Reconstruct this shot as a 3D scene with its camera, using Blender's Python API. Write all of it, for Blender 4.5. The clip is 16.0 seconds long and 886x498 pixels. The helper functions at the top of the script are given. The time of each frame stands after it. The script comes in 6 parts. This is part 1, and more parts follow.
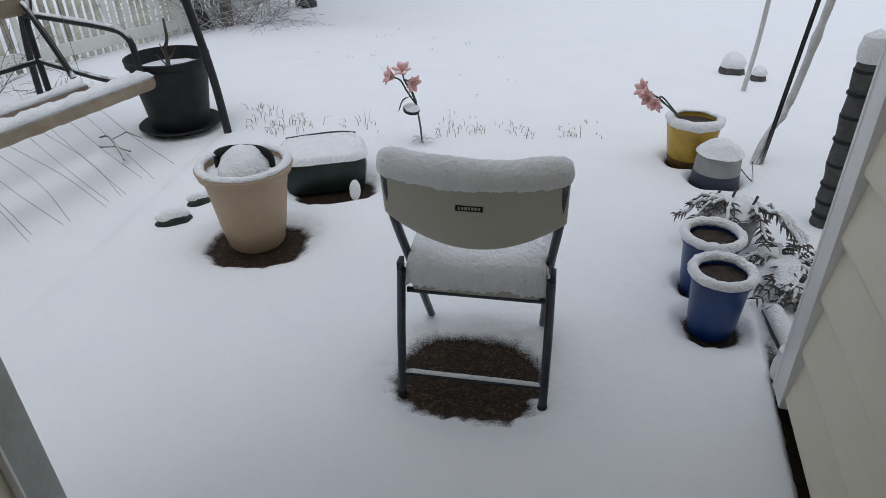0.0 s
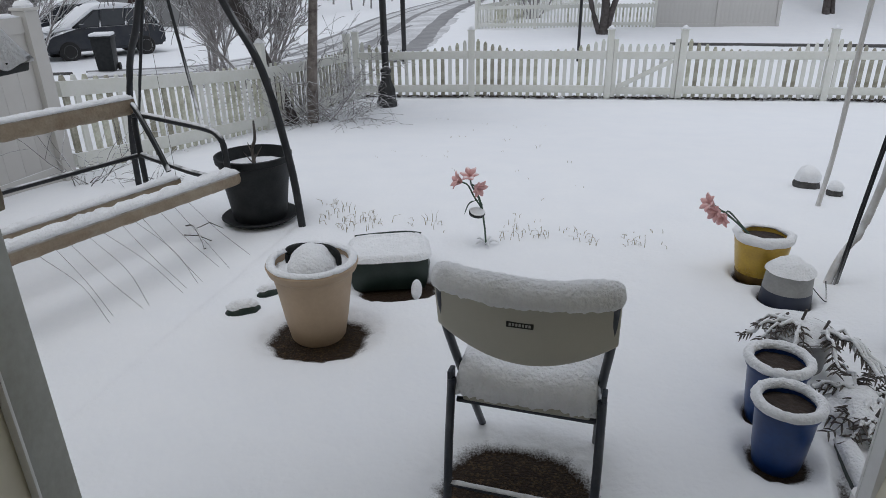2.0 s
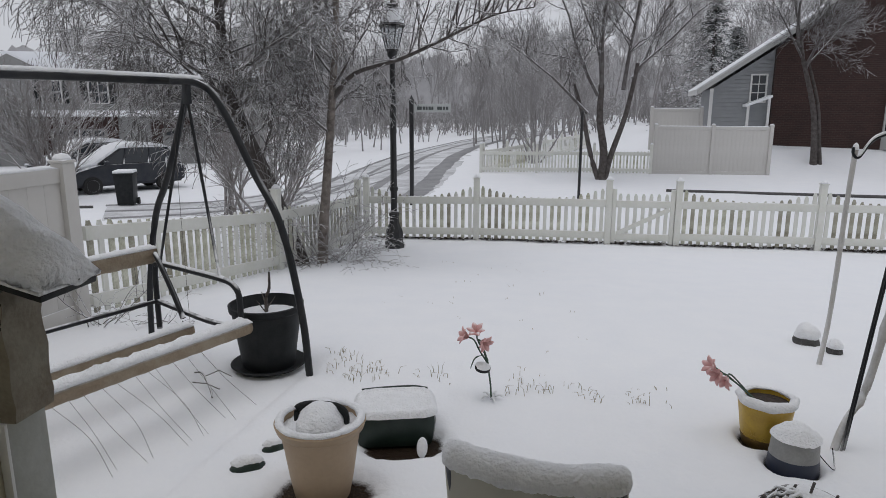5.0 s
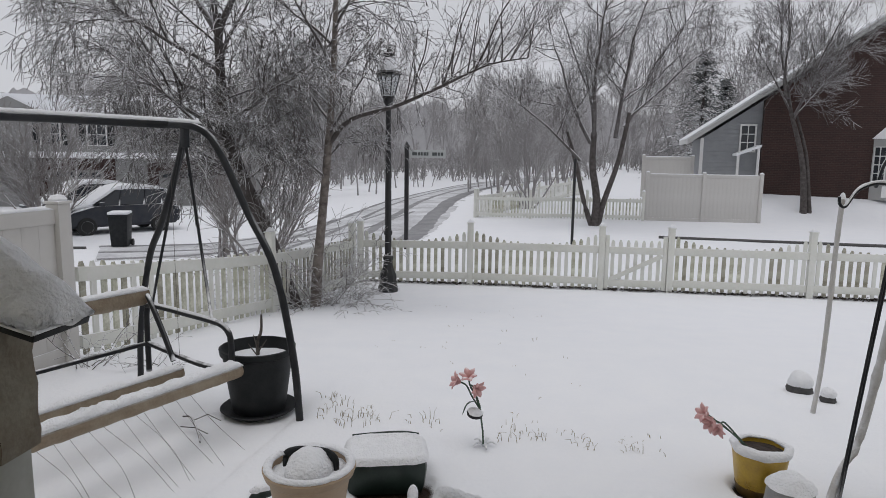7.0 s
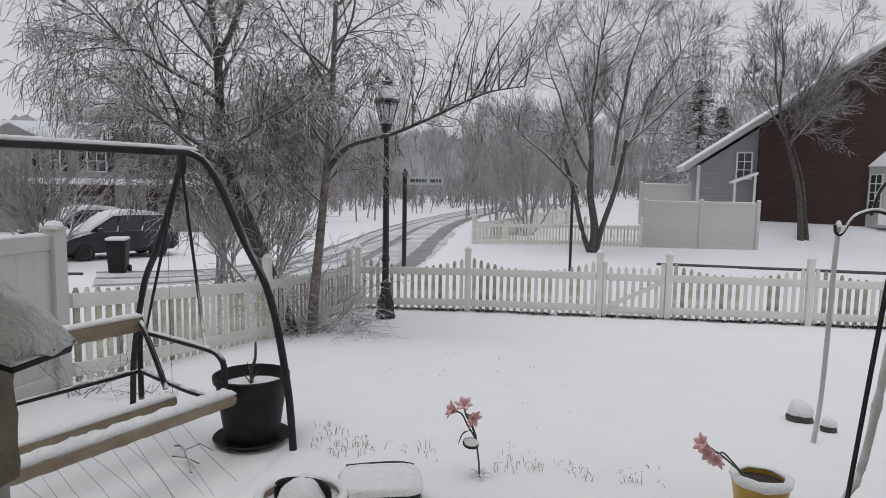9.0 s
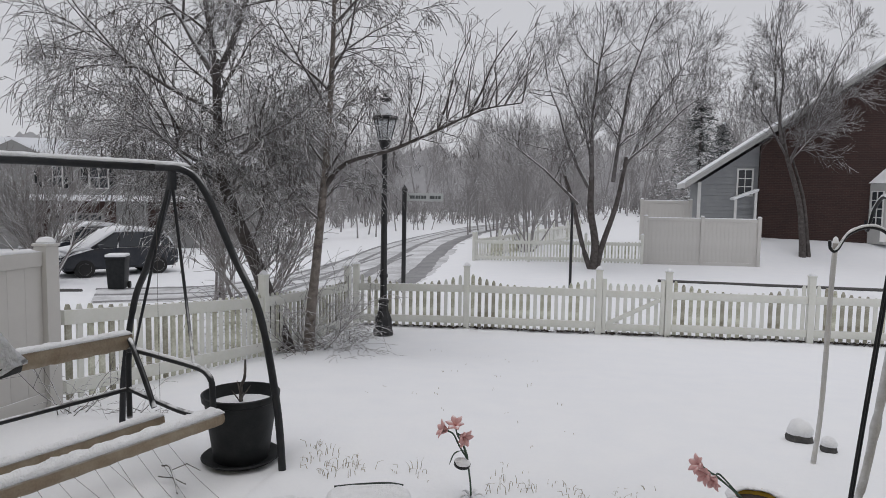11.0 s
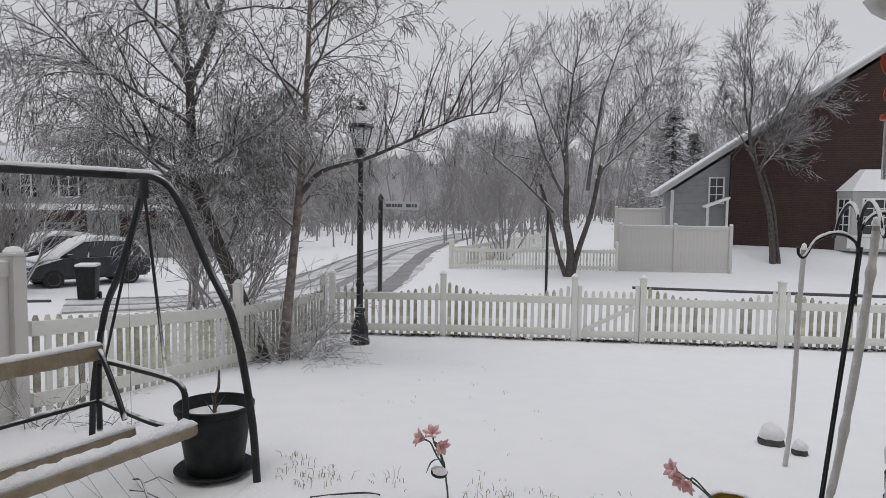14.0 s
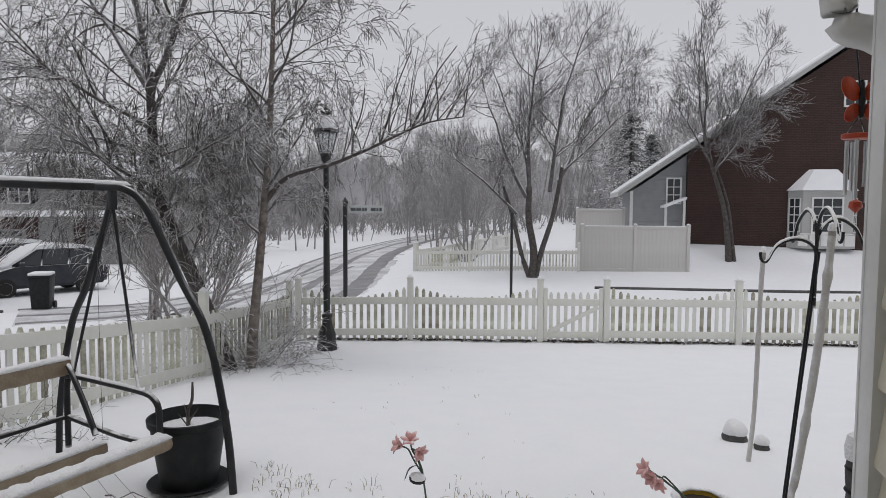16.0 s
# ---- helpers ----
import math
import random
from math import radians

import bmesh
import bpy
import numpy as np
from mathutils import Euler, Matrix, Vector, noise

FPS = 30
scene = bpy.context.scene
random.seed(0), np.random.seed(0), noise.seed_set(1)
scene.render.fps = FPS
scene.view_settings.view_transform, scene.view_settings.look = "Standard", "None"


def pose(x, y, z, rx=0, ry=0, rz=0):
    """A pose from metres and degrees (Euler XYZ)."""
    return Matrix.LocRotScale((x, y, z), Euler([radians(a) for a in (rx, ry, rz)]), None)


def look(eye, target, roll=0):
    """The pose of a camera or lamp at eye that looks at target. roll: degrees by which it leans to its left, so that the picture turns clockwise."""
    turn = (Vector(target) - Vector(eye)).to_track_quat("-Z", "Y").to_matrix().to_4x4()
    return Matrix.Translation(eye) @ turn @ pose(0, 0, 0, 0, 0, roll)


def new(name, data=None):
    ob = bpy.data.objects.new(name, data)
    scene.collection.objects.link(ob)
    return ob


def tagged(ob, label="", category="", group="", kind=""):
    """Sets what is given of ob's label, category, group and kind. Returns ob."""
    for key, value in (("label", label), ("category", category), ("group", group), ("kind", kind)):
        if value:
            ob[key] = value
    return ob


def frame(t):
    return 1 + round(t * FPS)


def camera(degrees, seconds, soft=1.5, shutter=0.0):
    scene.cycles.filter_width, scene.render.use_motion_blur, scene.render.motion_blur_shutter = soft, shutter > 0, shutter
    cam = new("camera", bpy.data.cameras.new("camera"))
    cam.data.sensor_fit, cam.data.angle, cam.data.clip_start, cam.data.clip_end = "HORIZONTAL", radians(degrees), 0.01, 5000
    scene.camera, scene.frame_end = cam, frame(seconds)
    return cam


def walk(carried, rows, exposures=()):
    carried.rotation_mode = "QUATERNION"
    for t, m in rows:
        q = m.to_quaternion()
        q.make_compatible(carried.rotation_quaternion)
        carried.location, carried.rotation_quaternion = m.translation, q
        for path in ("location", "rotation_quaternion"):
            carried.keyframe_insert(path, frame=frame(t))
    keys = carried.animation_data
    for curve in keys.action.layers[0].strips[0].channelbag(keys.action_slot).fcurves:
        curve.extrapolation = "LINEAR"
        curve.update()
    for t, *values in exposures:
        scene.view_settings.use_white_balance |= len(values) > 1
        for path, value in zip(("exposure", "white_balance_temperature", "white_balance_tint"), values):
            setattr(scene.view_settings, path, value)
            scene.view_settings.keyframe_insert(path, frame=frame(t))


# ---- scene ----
cam = camera(67.6, 16.0, 0.9)
PATH = [
    (0, (0.161, 0.010, 1.517), (0.122, 1.717, 0.474), -0.99),
    (0.5, (0.159, 0.013, 1.522), (0.042, 1.743, 0.525), -1.06),
    (1, (0.161, 0.018, 1.519), (-0.022, 1.767, 0.565), -1.02),
    (1.5, (0.172, 0.012, 1.520), (-0.056, 1.788, 0.628), -0.92),
    (2, (0.202, 0.005, 1.592), (-0.045, 1.821, 0.792), -0.90),
    (2.5, (0.222, -0.025, 1.709), (-0.035, 1.824, 0.993), -0.97),
    (3, (0.215, -0.038, 1.743), (-0.049, 1.840, 1.110), -0.88),
    (3.5, (0.207, -0.041, 1.760), (-0.062, 1.857, 1.192), -0.55),
    (4, (0.191, -0.050, 1.754), (-0.082, 1.862, 1.237), -0.19),
    (6.5, (0.183, -0.079, 1.755), (-0.077, 1.879, 1.441), 0.74),
    (7, (0.191, -0.083, 1.757), (-0.064, 1.880, 1.466), 0.85),
    (7.5, (0.188, -0.086, 1.756), (-0.062, 1.880, 1.487), 0.99),
    (8, (0.187, -0.079, 1.755), (-0.062, 1.890, 1.507), 1.08),
    (8.5, (0.189, -0.082, 1.753), (-0.060, 1.889, 1.525), 1.10),
    (9, (0.205, -0.066, 1.760), (-0.048, 1.907, 1.548), 0.95),
    (11.5, (0.266, -0.011, 1.755), (0.000, 1.966, 1.604), 0.94),
    (12, (0.267, -0.014, 1.757), (-0.021, 1.960, 1.617), 0.72),
    (12.5, (0.271, -0.017, 1.756), (-0.022, 1.957, 1.623), 0.67),
    (13, (0.268, -0.015, 1.753), (0.001, 1.963, 1.621), 0.75),
    (13.5, (0.267, -0.012, 1.752), (0.041, 1.971, 1.618), 0.83),
    (14, (0.265, -0.014, 1.753), (0.074, 1.973, 1.617), 0.87),
    (14.5, (0.262, -0.025, 1.754), (0.101, 1.964, 1.615), 0.92),
    (15, (0.241, -0.028, 1.763), (0.113, 1.964, 1.627), 0.69),
    (15.5, (0.223, -0.043, 1.788), (0.125, 1.950, 1.655), 0.54),
    (16, (0.197, -0.066, 1.795), (0.119, 1.928, 1.665), 0.31),
]
walk(cam, [(t, look(eye, target, roll)) for t, eye, target, roll in PATH],
     [(0.0, 0.16, 5980, 10), (2.0, 0.06, 6080, 10), (4.0, -0.05, 6230, 11), (7.0, 0.00, 6380, 12), (16.0, 0.03, 6450, 12)])

# ---- world and light: an overcast snow sky ----
world = bpy.data.worlds.new("overcast_sky")
scene.world = world
world.use_nodes = True
wn, wl = world.node_tree.nodes, world.node_tree.links
sky = wn.new("ShaderNodeTexSky")
sky.sky_type, sky.sun_disc = "NISHITA", False
sky.sun_elevation, sky.sun_rotation = radians(80), radians(190)
grey = wn.new("ShaderNodeHueSaturation")
grey.inputs["Saturation"].default_value = 0.12
grey.inputs["Value"].default_value = 0.10
cloud = wn.new("ShaderNodeMix")
cloud.data_type = "RGBA"
cloud.inputs[0].default_value = 0.75
cloud.inputs[7].default_value = (0.60, 0.61, 0.635, 1)
wl.new(sky.outputs[0], grey.inputs["Color"])
wl.new(grey.outputs[0], cloud.inputs[6])
wl.new(cloud.outputs[2], wn["Background"].inputs["Color"])
wn["Background"].inputs["Strength"].default_value = 1.0

sun = new("sun", bpy.data.lights.new("sun", "SUN"))
sun.data.energy, sun.data.angle, sun.data.color = 0.72, radians(45), (1.0, 0.97, 0.94)
sun.matrix_world = look((0, 0, 0), (0.08, 0.14, -0.985))


# ---- materials ----
def node_mat(name, base=(0.5, 0.5, 0.5), rough=0.6, metal=0.0, tint=None, scale=8.0, amount=0.5, bump=0.0, bump_scale=60.0, snow=0.0,
             snow_from=0.45, spec=0.5, detail=None):
    """A surface with variation at two scales, fine relief and, if asked for, snow lying on what faces up."""
    m = bpy.data.materials.new(name)
    m.use_nodes = True
    n, l = m.node_tree.nodes, m.node_tree.links
    b = n["Principled BSDF"]
    b.inputs["Roughness"].default_value, b.inputs["Metallic"].default_value = rough, metal
    b.inputs["Specular IOR Level"].default_value = spec
    co = n.new("ShaderNodeTexCoord")
    tint = tint or tuple(c * 0.7 for c in base)
    big = n.new("ShaderNodeTexNoise")
    big.inputs["Scale"].default_value, big.inputs["Detail"].default_value = scale, 6
    fine = n.new("ShaderNodeTexNoise")
    fine.inputs["Scale"].default_value, fine.inputs["Detail"].default_value = scale * 9, 4
    add = n.new("ShaderNodeMath")
    add.operation = "MULTIPLY_ADD"
    add.inputs[1].default_value, add.inputs[2].default_value = 0.45, 0
    ramp = n.new("ShaderNodeMapRange")
    ramp.inputs[1].default_value, ramp.inputs[2].default_value = 0.55, 1.0
    ramp.inputs[3].default_value, ramp.inputs[4].default_value = 0.0, amount
    mix = n.new("ShaderNodeMix")
    mix.data_type = "RGBA"
    mix.inputs[6].default_value, mix.inputs[7].default_value = (*base, 1), (*tint, 1)
    l.new(co.outputs["Object"], big.inputs["Vector"])
    l.new(co.outputs["Object"], fine.inputs["Vector"])
    l.new(fine.outputs[0], add.inputs[0])
    l.new(big.outputs[0], add.inputs[2])
    l.new(add.outputs[0], ramp.inputs[0])
    l.new(ramp.outputs[0], mix.inputs[0])
    colour = mix.outputs[2]
    if snow:
        geo = n.new("ShaderNodeNewGeometry")
        xyz = n.new("ShaderNodeSeparateXYZ")
        l.new(geo.outputs["Normal"], xyz.inputs[0])
        lay = n.new("ShaderNodeMapRange")
        lay.inputs[1].default_value, lay.inputs[2].default_value = snow_from, snow_from + 0.3
        lay.inputs[3].default_value, lay.inputs[4].default_value = 0.0, snow
        l.new(xyz.outputs[2], lay.inputs[0])
        patch = n.new("ShaderNodeTexNoise")
        patch.inputs["Scale"].default_value = 14
        l.new(co.outputs["Object"], patch.inputs["Vector"])
        times = n.new("ShaderNodeMath")
        times.operation = "MULTIPLY"
        times.use_clamp = True
        gain = n.new("ShaderNodeMapRange")
        gain.inputs[1].default_value, gain.inputs[2].default_value, gain.inputs[3].default_value, gain.inputs[4].default_value = 0.3, 0.6, 0.35, 1.25
        l.new(patch.outputs[0], gain.inputs[0])
        l.new(lay.outputs[0], times.inputs[0])
        l.new(gain.outputs[0], times.inputs[1])
        white = n.new("ShaderNodeMix")
        white.data_type = "RGBA"
        white.inputs[7].default_value = (0.84, 0.85, 0.87, 1)
        l.new(times.outputs[0], white.inputs[0])
        l.new(colour, white.inputs[6])
        colour = white.outputs[2]
    l.new(colour, b.inputs["Base Color"])
    if bump:
        rel = n.new("ShaderNodeTexNoise")
        rel.inputs["Scale"].default_value, rel.inputs["Detail"].default_value = bump_scale, 5
        l.new(co.outputs["Object"], rel.inputs["Vector"])
        bp = n.new("ShaderNodeBump")
        bp.inputs["Strength"].default_value, bp.inputs["Distance"].default_value = bump, 0.01
        l.new(rel.outputs[0], bp.inputs["Height"])
        l.new(bp.outputs[0], b.inputs["Normal"])
    return m


SNOW = node_mat("snow", (0.86, 0.87, 0.89), 0.75, tint=(0.80, 0.82, 0.86), scale=3, amount=0.5, bump=0.35, bump_scale=45, spec=0.2)
CRUST = node_mat("snow_crust", (0.86, 0.87, 0.89), 0.7, tint=(0.76, 0.77, 0.79), scale=25, amount=0.7, bump=1.0, bump_scale=85, spec=0.25)
VINYL = node_mat("white_vinyl", (0.70, 0.70, 0.66), 0.45, tint=(0.54, 0.55, 0.46), scale=2.5, amount=0.5, bump=0.05, snow=0.9, snow_from=0.6)
# mould tones; the street fence also uses them to darken for its shade
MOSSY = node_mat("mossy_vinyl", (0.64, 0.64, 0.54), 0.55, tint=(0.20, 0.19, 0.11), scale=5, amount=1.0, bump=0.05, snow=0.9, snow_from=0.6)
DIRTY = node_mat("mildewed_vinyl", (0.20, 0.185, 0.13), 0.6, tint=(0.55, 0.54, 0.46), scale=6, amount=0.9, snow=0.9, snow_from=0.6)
PRIV = node_mat("cream_vinyl", (0.56, 0.545, 0.52), 0.45, tint=(0.47, 0.455, 0.43), scale=1.5, amount=0.5, snow=0.9, snow_from=0.6)
SIDING = node_mat("cream_siding", (0.66, 0.62, 0.50), 0.5, tint=(0.56, 0.52, 0.42), scale=4, amount=0.5, bump=0.12, bump_scale=30)
TRIM = node_mat("white_trim", (0.74, 0.74, 0.73), 0.4, tint=(0.58, 0.58, 0.56), scale=5, amount=0.6, bump=0.05)
AGED = node_mat("weathered_post", (0.40, 0.41, 0.38), 0.6, tint=(0.28, 0.28, 0.24), scale=6, amount=0.8, bump=0.15, bump_scale=40)
BROWNWALL = node_mat("brown_foundation", (0.075, 0.045, 0.03), 0.8, tint=(0.03, 0.02, 0.015), scale=14, amount=0.9, bump=0.4)
PATIO = node_mat("aggregate_patio", (0.034, 0.021, 0.012), 0.6, tint=(0.016, 0.010, 0.006), scale=40, amount=1.0, bump=1.0, bump_scale=110, spec=0.2)
PEBBLE = node_mat("pebble", (0.10, 0.064, 0.030), 0.45, tint=(0.03, 0.018, 0.010), scale=20, amount=1.0, spec=0.25)
CHAIRGREY = node_mat("putty_plastic", (0.45, 0.43, 0.36), 0.42, tint=(0.38, 0.365, 0.31), scale=5, amount=0.4, bump=0.08, bump_scale=150)
STEEL = node_mat("slate_powdercoat", (0.020, 0.026, 0.040), 0.4, tint=(0.06, 0.065, 0.075), scale=12, amount=0.7, snow=0.0)
BLACKTUBE = node_mat("black_tube", (0.018, 0.020, 0.024), 0.45, tint=(0.04, 0.04, 0.04), scale=15, amount=0.7, snow=0.85, snow_from=0.5, spec=0.25)
BLACKLAMP = node_mat("black_cast_metal", (0.012, 0.012, 0.014), 0.4, tint=(0.03, 0.03, 0.03), scale=15, amount=0.6, snow=0.8, snow_from=0.7)
BEIGEPOT = node_mat("beige_pot", (0.42, 0.31, 0.205), 0.5, tint=(0.32, 0.235, 0.155), scale=6, amount=0.6, bump=0.08)
BLUE = node_mat("blue_glaze", (0.006, 0.044, 0.175), 0.3, tint=(0.006, 0.022, 0.10), scale=8, amount=0.9)
NAVY = node_mat("navy_plastic", (0.015, 0.022, 0.05), 0.4, tint=(0.03, 0.035, 0.05), scale=9, amount=0.7)
SOIL = node_mat("wet_soil", (0.045, 0.03, 0.022), 0.8, tint=(0.015, 0.01, 0.008), scale=30, amount=1.0, bump=0.8)
YELLOW = node_mat("yellow_glaze", (0.52, 0.34, 0.035), 0.4, tint=(0.33, 0.20, 0.03), scale=10, amount=0.8, bump=0.1)
BLACKPOT = node_mat("black_pot", (0.010, 0.012, 0.013), 0.55, spec=0.25, tint=(0.03, 0.032, 0.034), scale=10, amount=0.7, bump=0.1)
GREENTUB = node_mat("green_plastic", (0.008, 0.020, 0.015), 0.4, tint=(0.03, 0.05, 0.04), scale=9, amount=0.6)
GREYPOT = node_mat("grey_pot", (0.33, 0.33, 0.32), 0.6, tint=(0.2, 0.2, 0.2), scale=10, amount=0.8)
FABRIC = node_mat("torn_beige_vinyl", (0.33, 0.275, 0.20), 0.7, tint=(0.20, 0.14, 0.09), scale=9, amount=0.9, bump=0.5, bump_scale=50, snow=0.9, snow_from=0.45)
PINK = node_mat("pink_petal", (0.64, 0.36, 0.35), 0.55, tint=(0.75, 0.45, 0.43), scale=40, amount=0.9, snow=0.7, snow_from=0.7)
STEM = node_mat("green_stem", (0.06, 0.11, 0.07), 0.5, tint=(0.03, 0.05, 0.04), scale=30, amount=0.7)
WOODSTAKE = node_mat("weathered_stake", (0.46, 0.44, 0.41), 0.8, tint=(0.22, 0.20, 0.18), scale=14, amount=0.9, bump=0.7, bump_scale=60, snow=0.75, snow_from=-0.12)
BARK = node_mat("birch_bark", (0.050, 0.042, 0.038), 0.85, tint=(0.14, 0.125, 0.12), scale=9, amount=0.8, bump=0.8, snow=0.9, snow_from=0.5)
PALEBARK = node_mat("pale_birch_bark", (0.26, 0.23, 0.205), 0.85, tint=(0.07, 0.055, 0.05), scale=12, amount=1.0, bump=0.8, snow=0.95, snow_from=0.35)
TWIG = node_mat("icy_twig", (0.060, 0.050, 0.046), 0.6, tint=(0.20, 0.19, 0.19), scale=6, amount=0.8, snow=1.0, snow_from=0.22)
# twigs paled towards grey: distance haze put into the base colour
HAZETWIG = node_mat("hazed_twig", (0.28, 0.265, 0.26), 0.8, tint=(0.36, 0.35, 0.35), scale=2, amount=0.8, snow=0.8, snow_from=0.35)
ICYTWIG = node_mat("ice_coated_twig", (0.15, 0.13, 0.12), 0.5, tint=(0.36, 0.35, 0.35), scale=5, amount=0.9, snow=1.0, snow_from=0.25)
# pale grey carries the distance haze in the base colour
BACKWOOD = node_mat("hazed_distance", (0.50, 0.495, 0.50), 0.9, tint=(0.34, 0.335, 0.34), scale=0.12, amount=0.9)
BRICKRED = None
ROOFSNOW = SNOW
STONE = node_mat("dark_stone", (0.05, 0.05, 0.05), 0.8, tint=(0.12, 0.115, 0.11), scale=20, amount=0.8, bump=0.6)
GRASS = node_mat("dead_grass", (0.36, 0.30, 0.19), 0.8, tint=(0.22, 0.18, 0.11), scale=20, amount=0.8, snow=0.8, snow_from=0.6)
RUBBER = node_mat("black_rubber", (0.012, 0.012, 0.012), 0.7)
CARPAINT = node_mat("dark_car_paint", (0.016, 0.020, 0.030), 0.3, metal=0.2, tint=(0.07, 0.07, 0.07), scale=3, amount=0.5, snow=0.95, snow_from=0.35)
DARKGLASS = node_mat("dark_window", (0.03, 0.034, 0.04), 0.12, tint=(0.05, 0.055, 0.06), scale=1, amount=0.5)
GREYSIDING = node_mat("grey_siding", (0.30, 0.31, 0.32), 0.6, tint=(0.22, 0.23, 0.24), scale=3, amount=0.6)
TOWNSIDING = node_mat("grey_beige_siding", (0.25, 0.25, 0.245), 0.6, tint=(0.19, 0.19, 0.185), scale=2, amount=0.5)
HOUSEWHITE = node_mat("pale_siding", (0.43, 0.43, 0.42), 0.6, tint=(0.34, 0.34, 0.33), scale=2, amount=0.5)
ORANGE = node_mat("orange_enamel", (0.55, 0.07, 0.02), 0.4, tint=(0.28, 0.03, 0.015), scale=30, amount=0.8)
ALU = node_mat("brushed_aluminium", (0.55, 0.56, 0.57), 0.3, metal=0.9, tint=(0.4, 0.4, 0.4), scale=30, amount=0.5)
PINE = node_mat("snowy_needles", (0.085, 0.10, 0.095), 0.8, tint=(0.15, 0.16, 0.16), scale=3, amount=0.8, snow=0.9, snow_from=0.3)
SLUSH = node_mat("slushy_road", (0.74, 0.75, 0.77), 0.6, tint=(0.36, 0.36, 0.37), scale=0.8, amount=1.0, bump=0.5, bump_scale=12)
WETROAD = node_mat("wet_asphalt", (0.17, 0.17, 0.175), 0.5, tint=(0.34, 0.34, 0.35), scale=1.6, amount=0.8, bump=0.4, bump_scale=18)
LOGOGREY = node_mat("badge_silver", (0.45, 0.45, 0.43), 0.4)
LETTER = node_mat("sign_letter", (0.08, 0.09, 0.09), 0.5)
SIGNWHITE = node_mat("sign_white", (0.40, 0.42, 0.41), 0.5, tint=(0.5, 0.5, 0.5), scale=10, amount=0.5, snow=0.8, snow_from=0.6)


def ground_snow():
    """Fresh snow that lets the wet patio show where it lies thinnest."""
    m = node_mat("ground_snow", (0.86, 0.87, 0.89), 0.75, tint=(0.80, 0.82, 0.86), scale=3, amount=0.5, bump=0.35, bump_scale=45, spec=0.2)
    n, l = m.node_tree.nodes, m.node_tree.links
    b = n["Principled BSDF"]
    snow = b.inputs["Base Color"].links[0].from_socket
    at = n.new("ShaderNodeAttribute")
    at.attribute_name = "cover"
    co = n.new("ShaderNodeTexCoord")
    ns = n.new("ShaderNodeTexNoise")
    ns.inputs["Scale"].default_value, ns.inputs["Detail"].default_value = 150, 3
    add = n.new("ShaderNodeMath")
    add.operation = "MULTIPLY_ADD"
    add.inputs[1].default_value = 0.8
    sub = n.new("ShaderNodeMath")
    sub.operation, sub.inputs[1].default_value = "SUBTRACT", 0.40
    rng = n.new("ShaderNodeMapRange")
    rng.interpolation_type = "SMOOTHSTEP"
    rng.inputs[1].default_value, rng.inputs[2].default_value = 0.10, 0.95
    mix = n.new("ShaderNodeMix")
    mix.data_type = "RGBA"
    mix.inputs[6].default_value = (0.034, 0.022, 0.014, 1)
    l.new(co.outputs["Object"], ns.inputs["Vector"])
    l.new(ns.outputs[0], add.inputs[0])
    l.new(at.outputs["Fac"], add.inputs[2])
    l.new(add.outputs[0], sub.inputs[0])
    l.new(sub.outputs[0], rng.inputs[0])
    l.new(rng.outputs[0], mix.inputs[0])
    l.new(snow, mix.inputs[7])
    l.new(mix.outputs[2], b.inputs["Base Color"])
    return m


GROUNDSNOW = ground_snow()


def brick_mat(name):
    m = bpy.data.materials.new(name)
    m.use_nodes = True
    n, l = m.node_tree.nodes, m.node_tree.links
    co, mp, bt = n.new("ShaderNodeTexCoord"), n.new("ShaderNodeMapping"), n.new("ShaderNodeTexBrick")
    mp.inputs["Rotation"].default_value = (radians(90), 0, 0)
    bt.inputs["Scale"].default_value = 1.0
    bt.inputs["Brick Width"].default_value, bt.inputs["Row Height"].default_value, bt.inputs["Mortar Size"].default_value = 0.215, 0.075, 0.008
    bt.inputs["Color1"].default_value, bt.inputs["Color2"].default_value = (0.060, 0.027, 0.022, 1), (0.042, 0.020, 0.017, 1)
    bt.inputs["Mortar"].default_value = (0.075, 0.052, 0.045, 1)
    ns = n.new("ShaderNodeTexNoise")
    ns.inputs["Scale"].default_value, ns.inputs["Detail"].default_value = 1.2, 6
    mix = n.new("ShaderNodeMix")
    mix.data_type, mix.blend_type = "RGBA", "MULTIPLY"
    mix.inputs[0].default_value = 0.5
    l.new(co.outputs["Object"], mp.inputs["Vector"])
    l.new(mp.outputs[0], bt.inputs["Vector"])
    l.new(co.outputs["Object"], ns.inputs["Vector"])
    l.new(bt.outputs[0], mix.inputs[6])
    l.new(ns.outputs[0], mix.inputs[7])
    l.new(mix.outputs[2], n["Principled BSDF"].inputs["Base Color"])
    n["Principled BSDF"].inputs["Roughness"].default_value = 0.85
    return m


BRICKRED = brick_mat("red_brick")


def glass_mat(name):
    m = bpy.data.materials.new(name)
    m.use_nodes = True
    b = m.node_tree.nodes["Principled BSDF"]
    b.inputs["Base Color"].default_value = (0.85, 0.87, 0.88, 1)
    b.inputs["Roughness"].default_value, b.inputs["Transmission Weight"].default_value, b.inputs["IOR"].default_value = 0.12, 0.9, 1.3
    return m


GLASS = glass_mat("lamp_glass")


# ---- mesh tools ----
def thing(name, label, category, at=(0, 0, 0), turn=0.0, group="", kind=""):
    ob = new(name)
    ob.matrix_world = pose(*at, 0, 0, turn)
    return tagged(ob, label, category, group, kind)


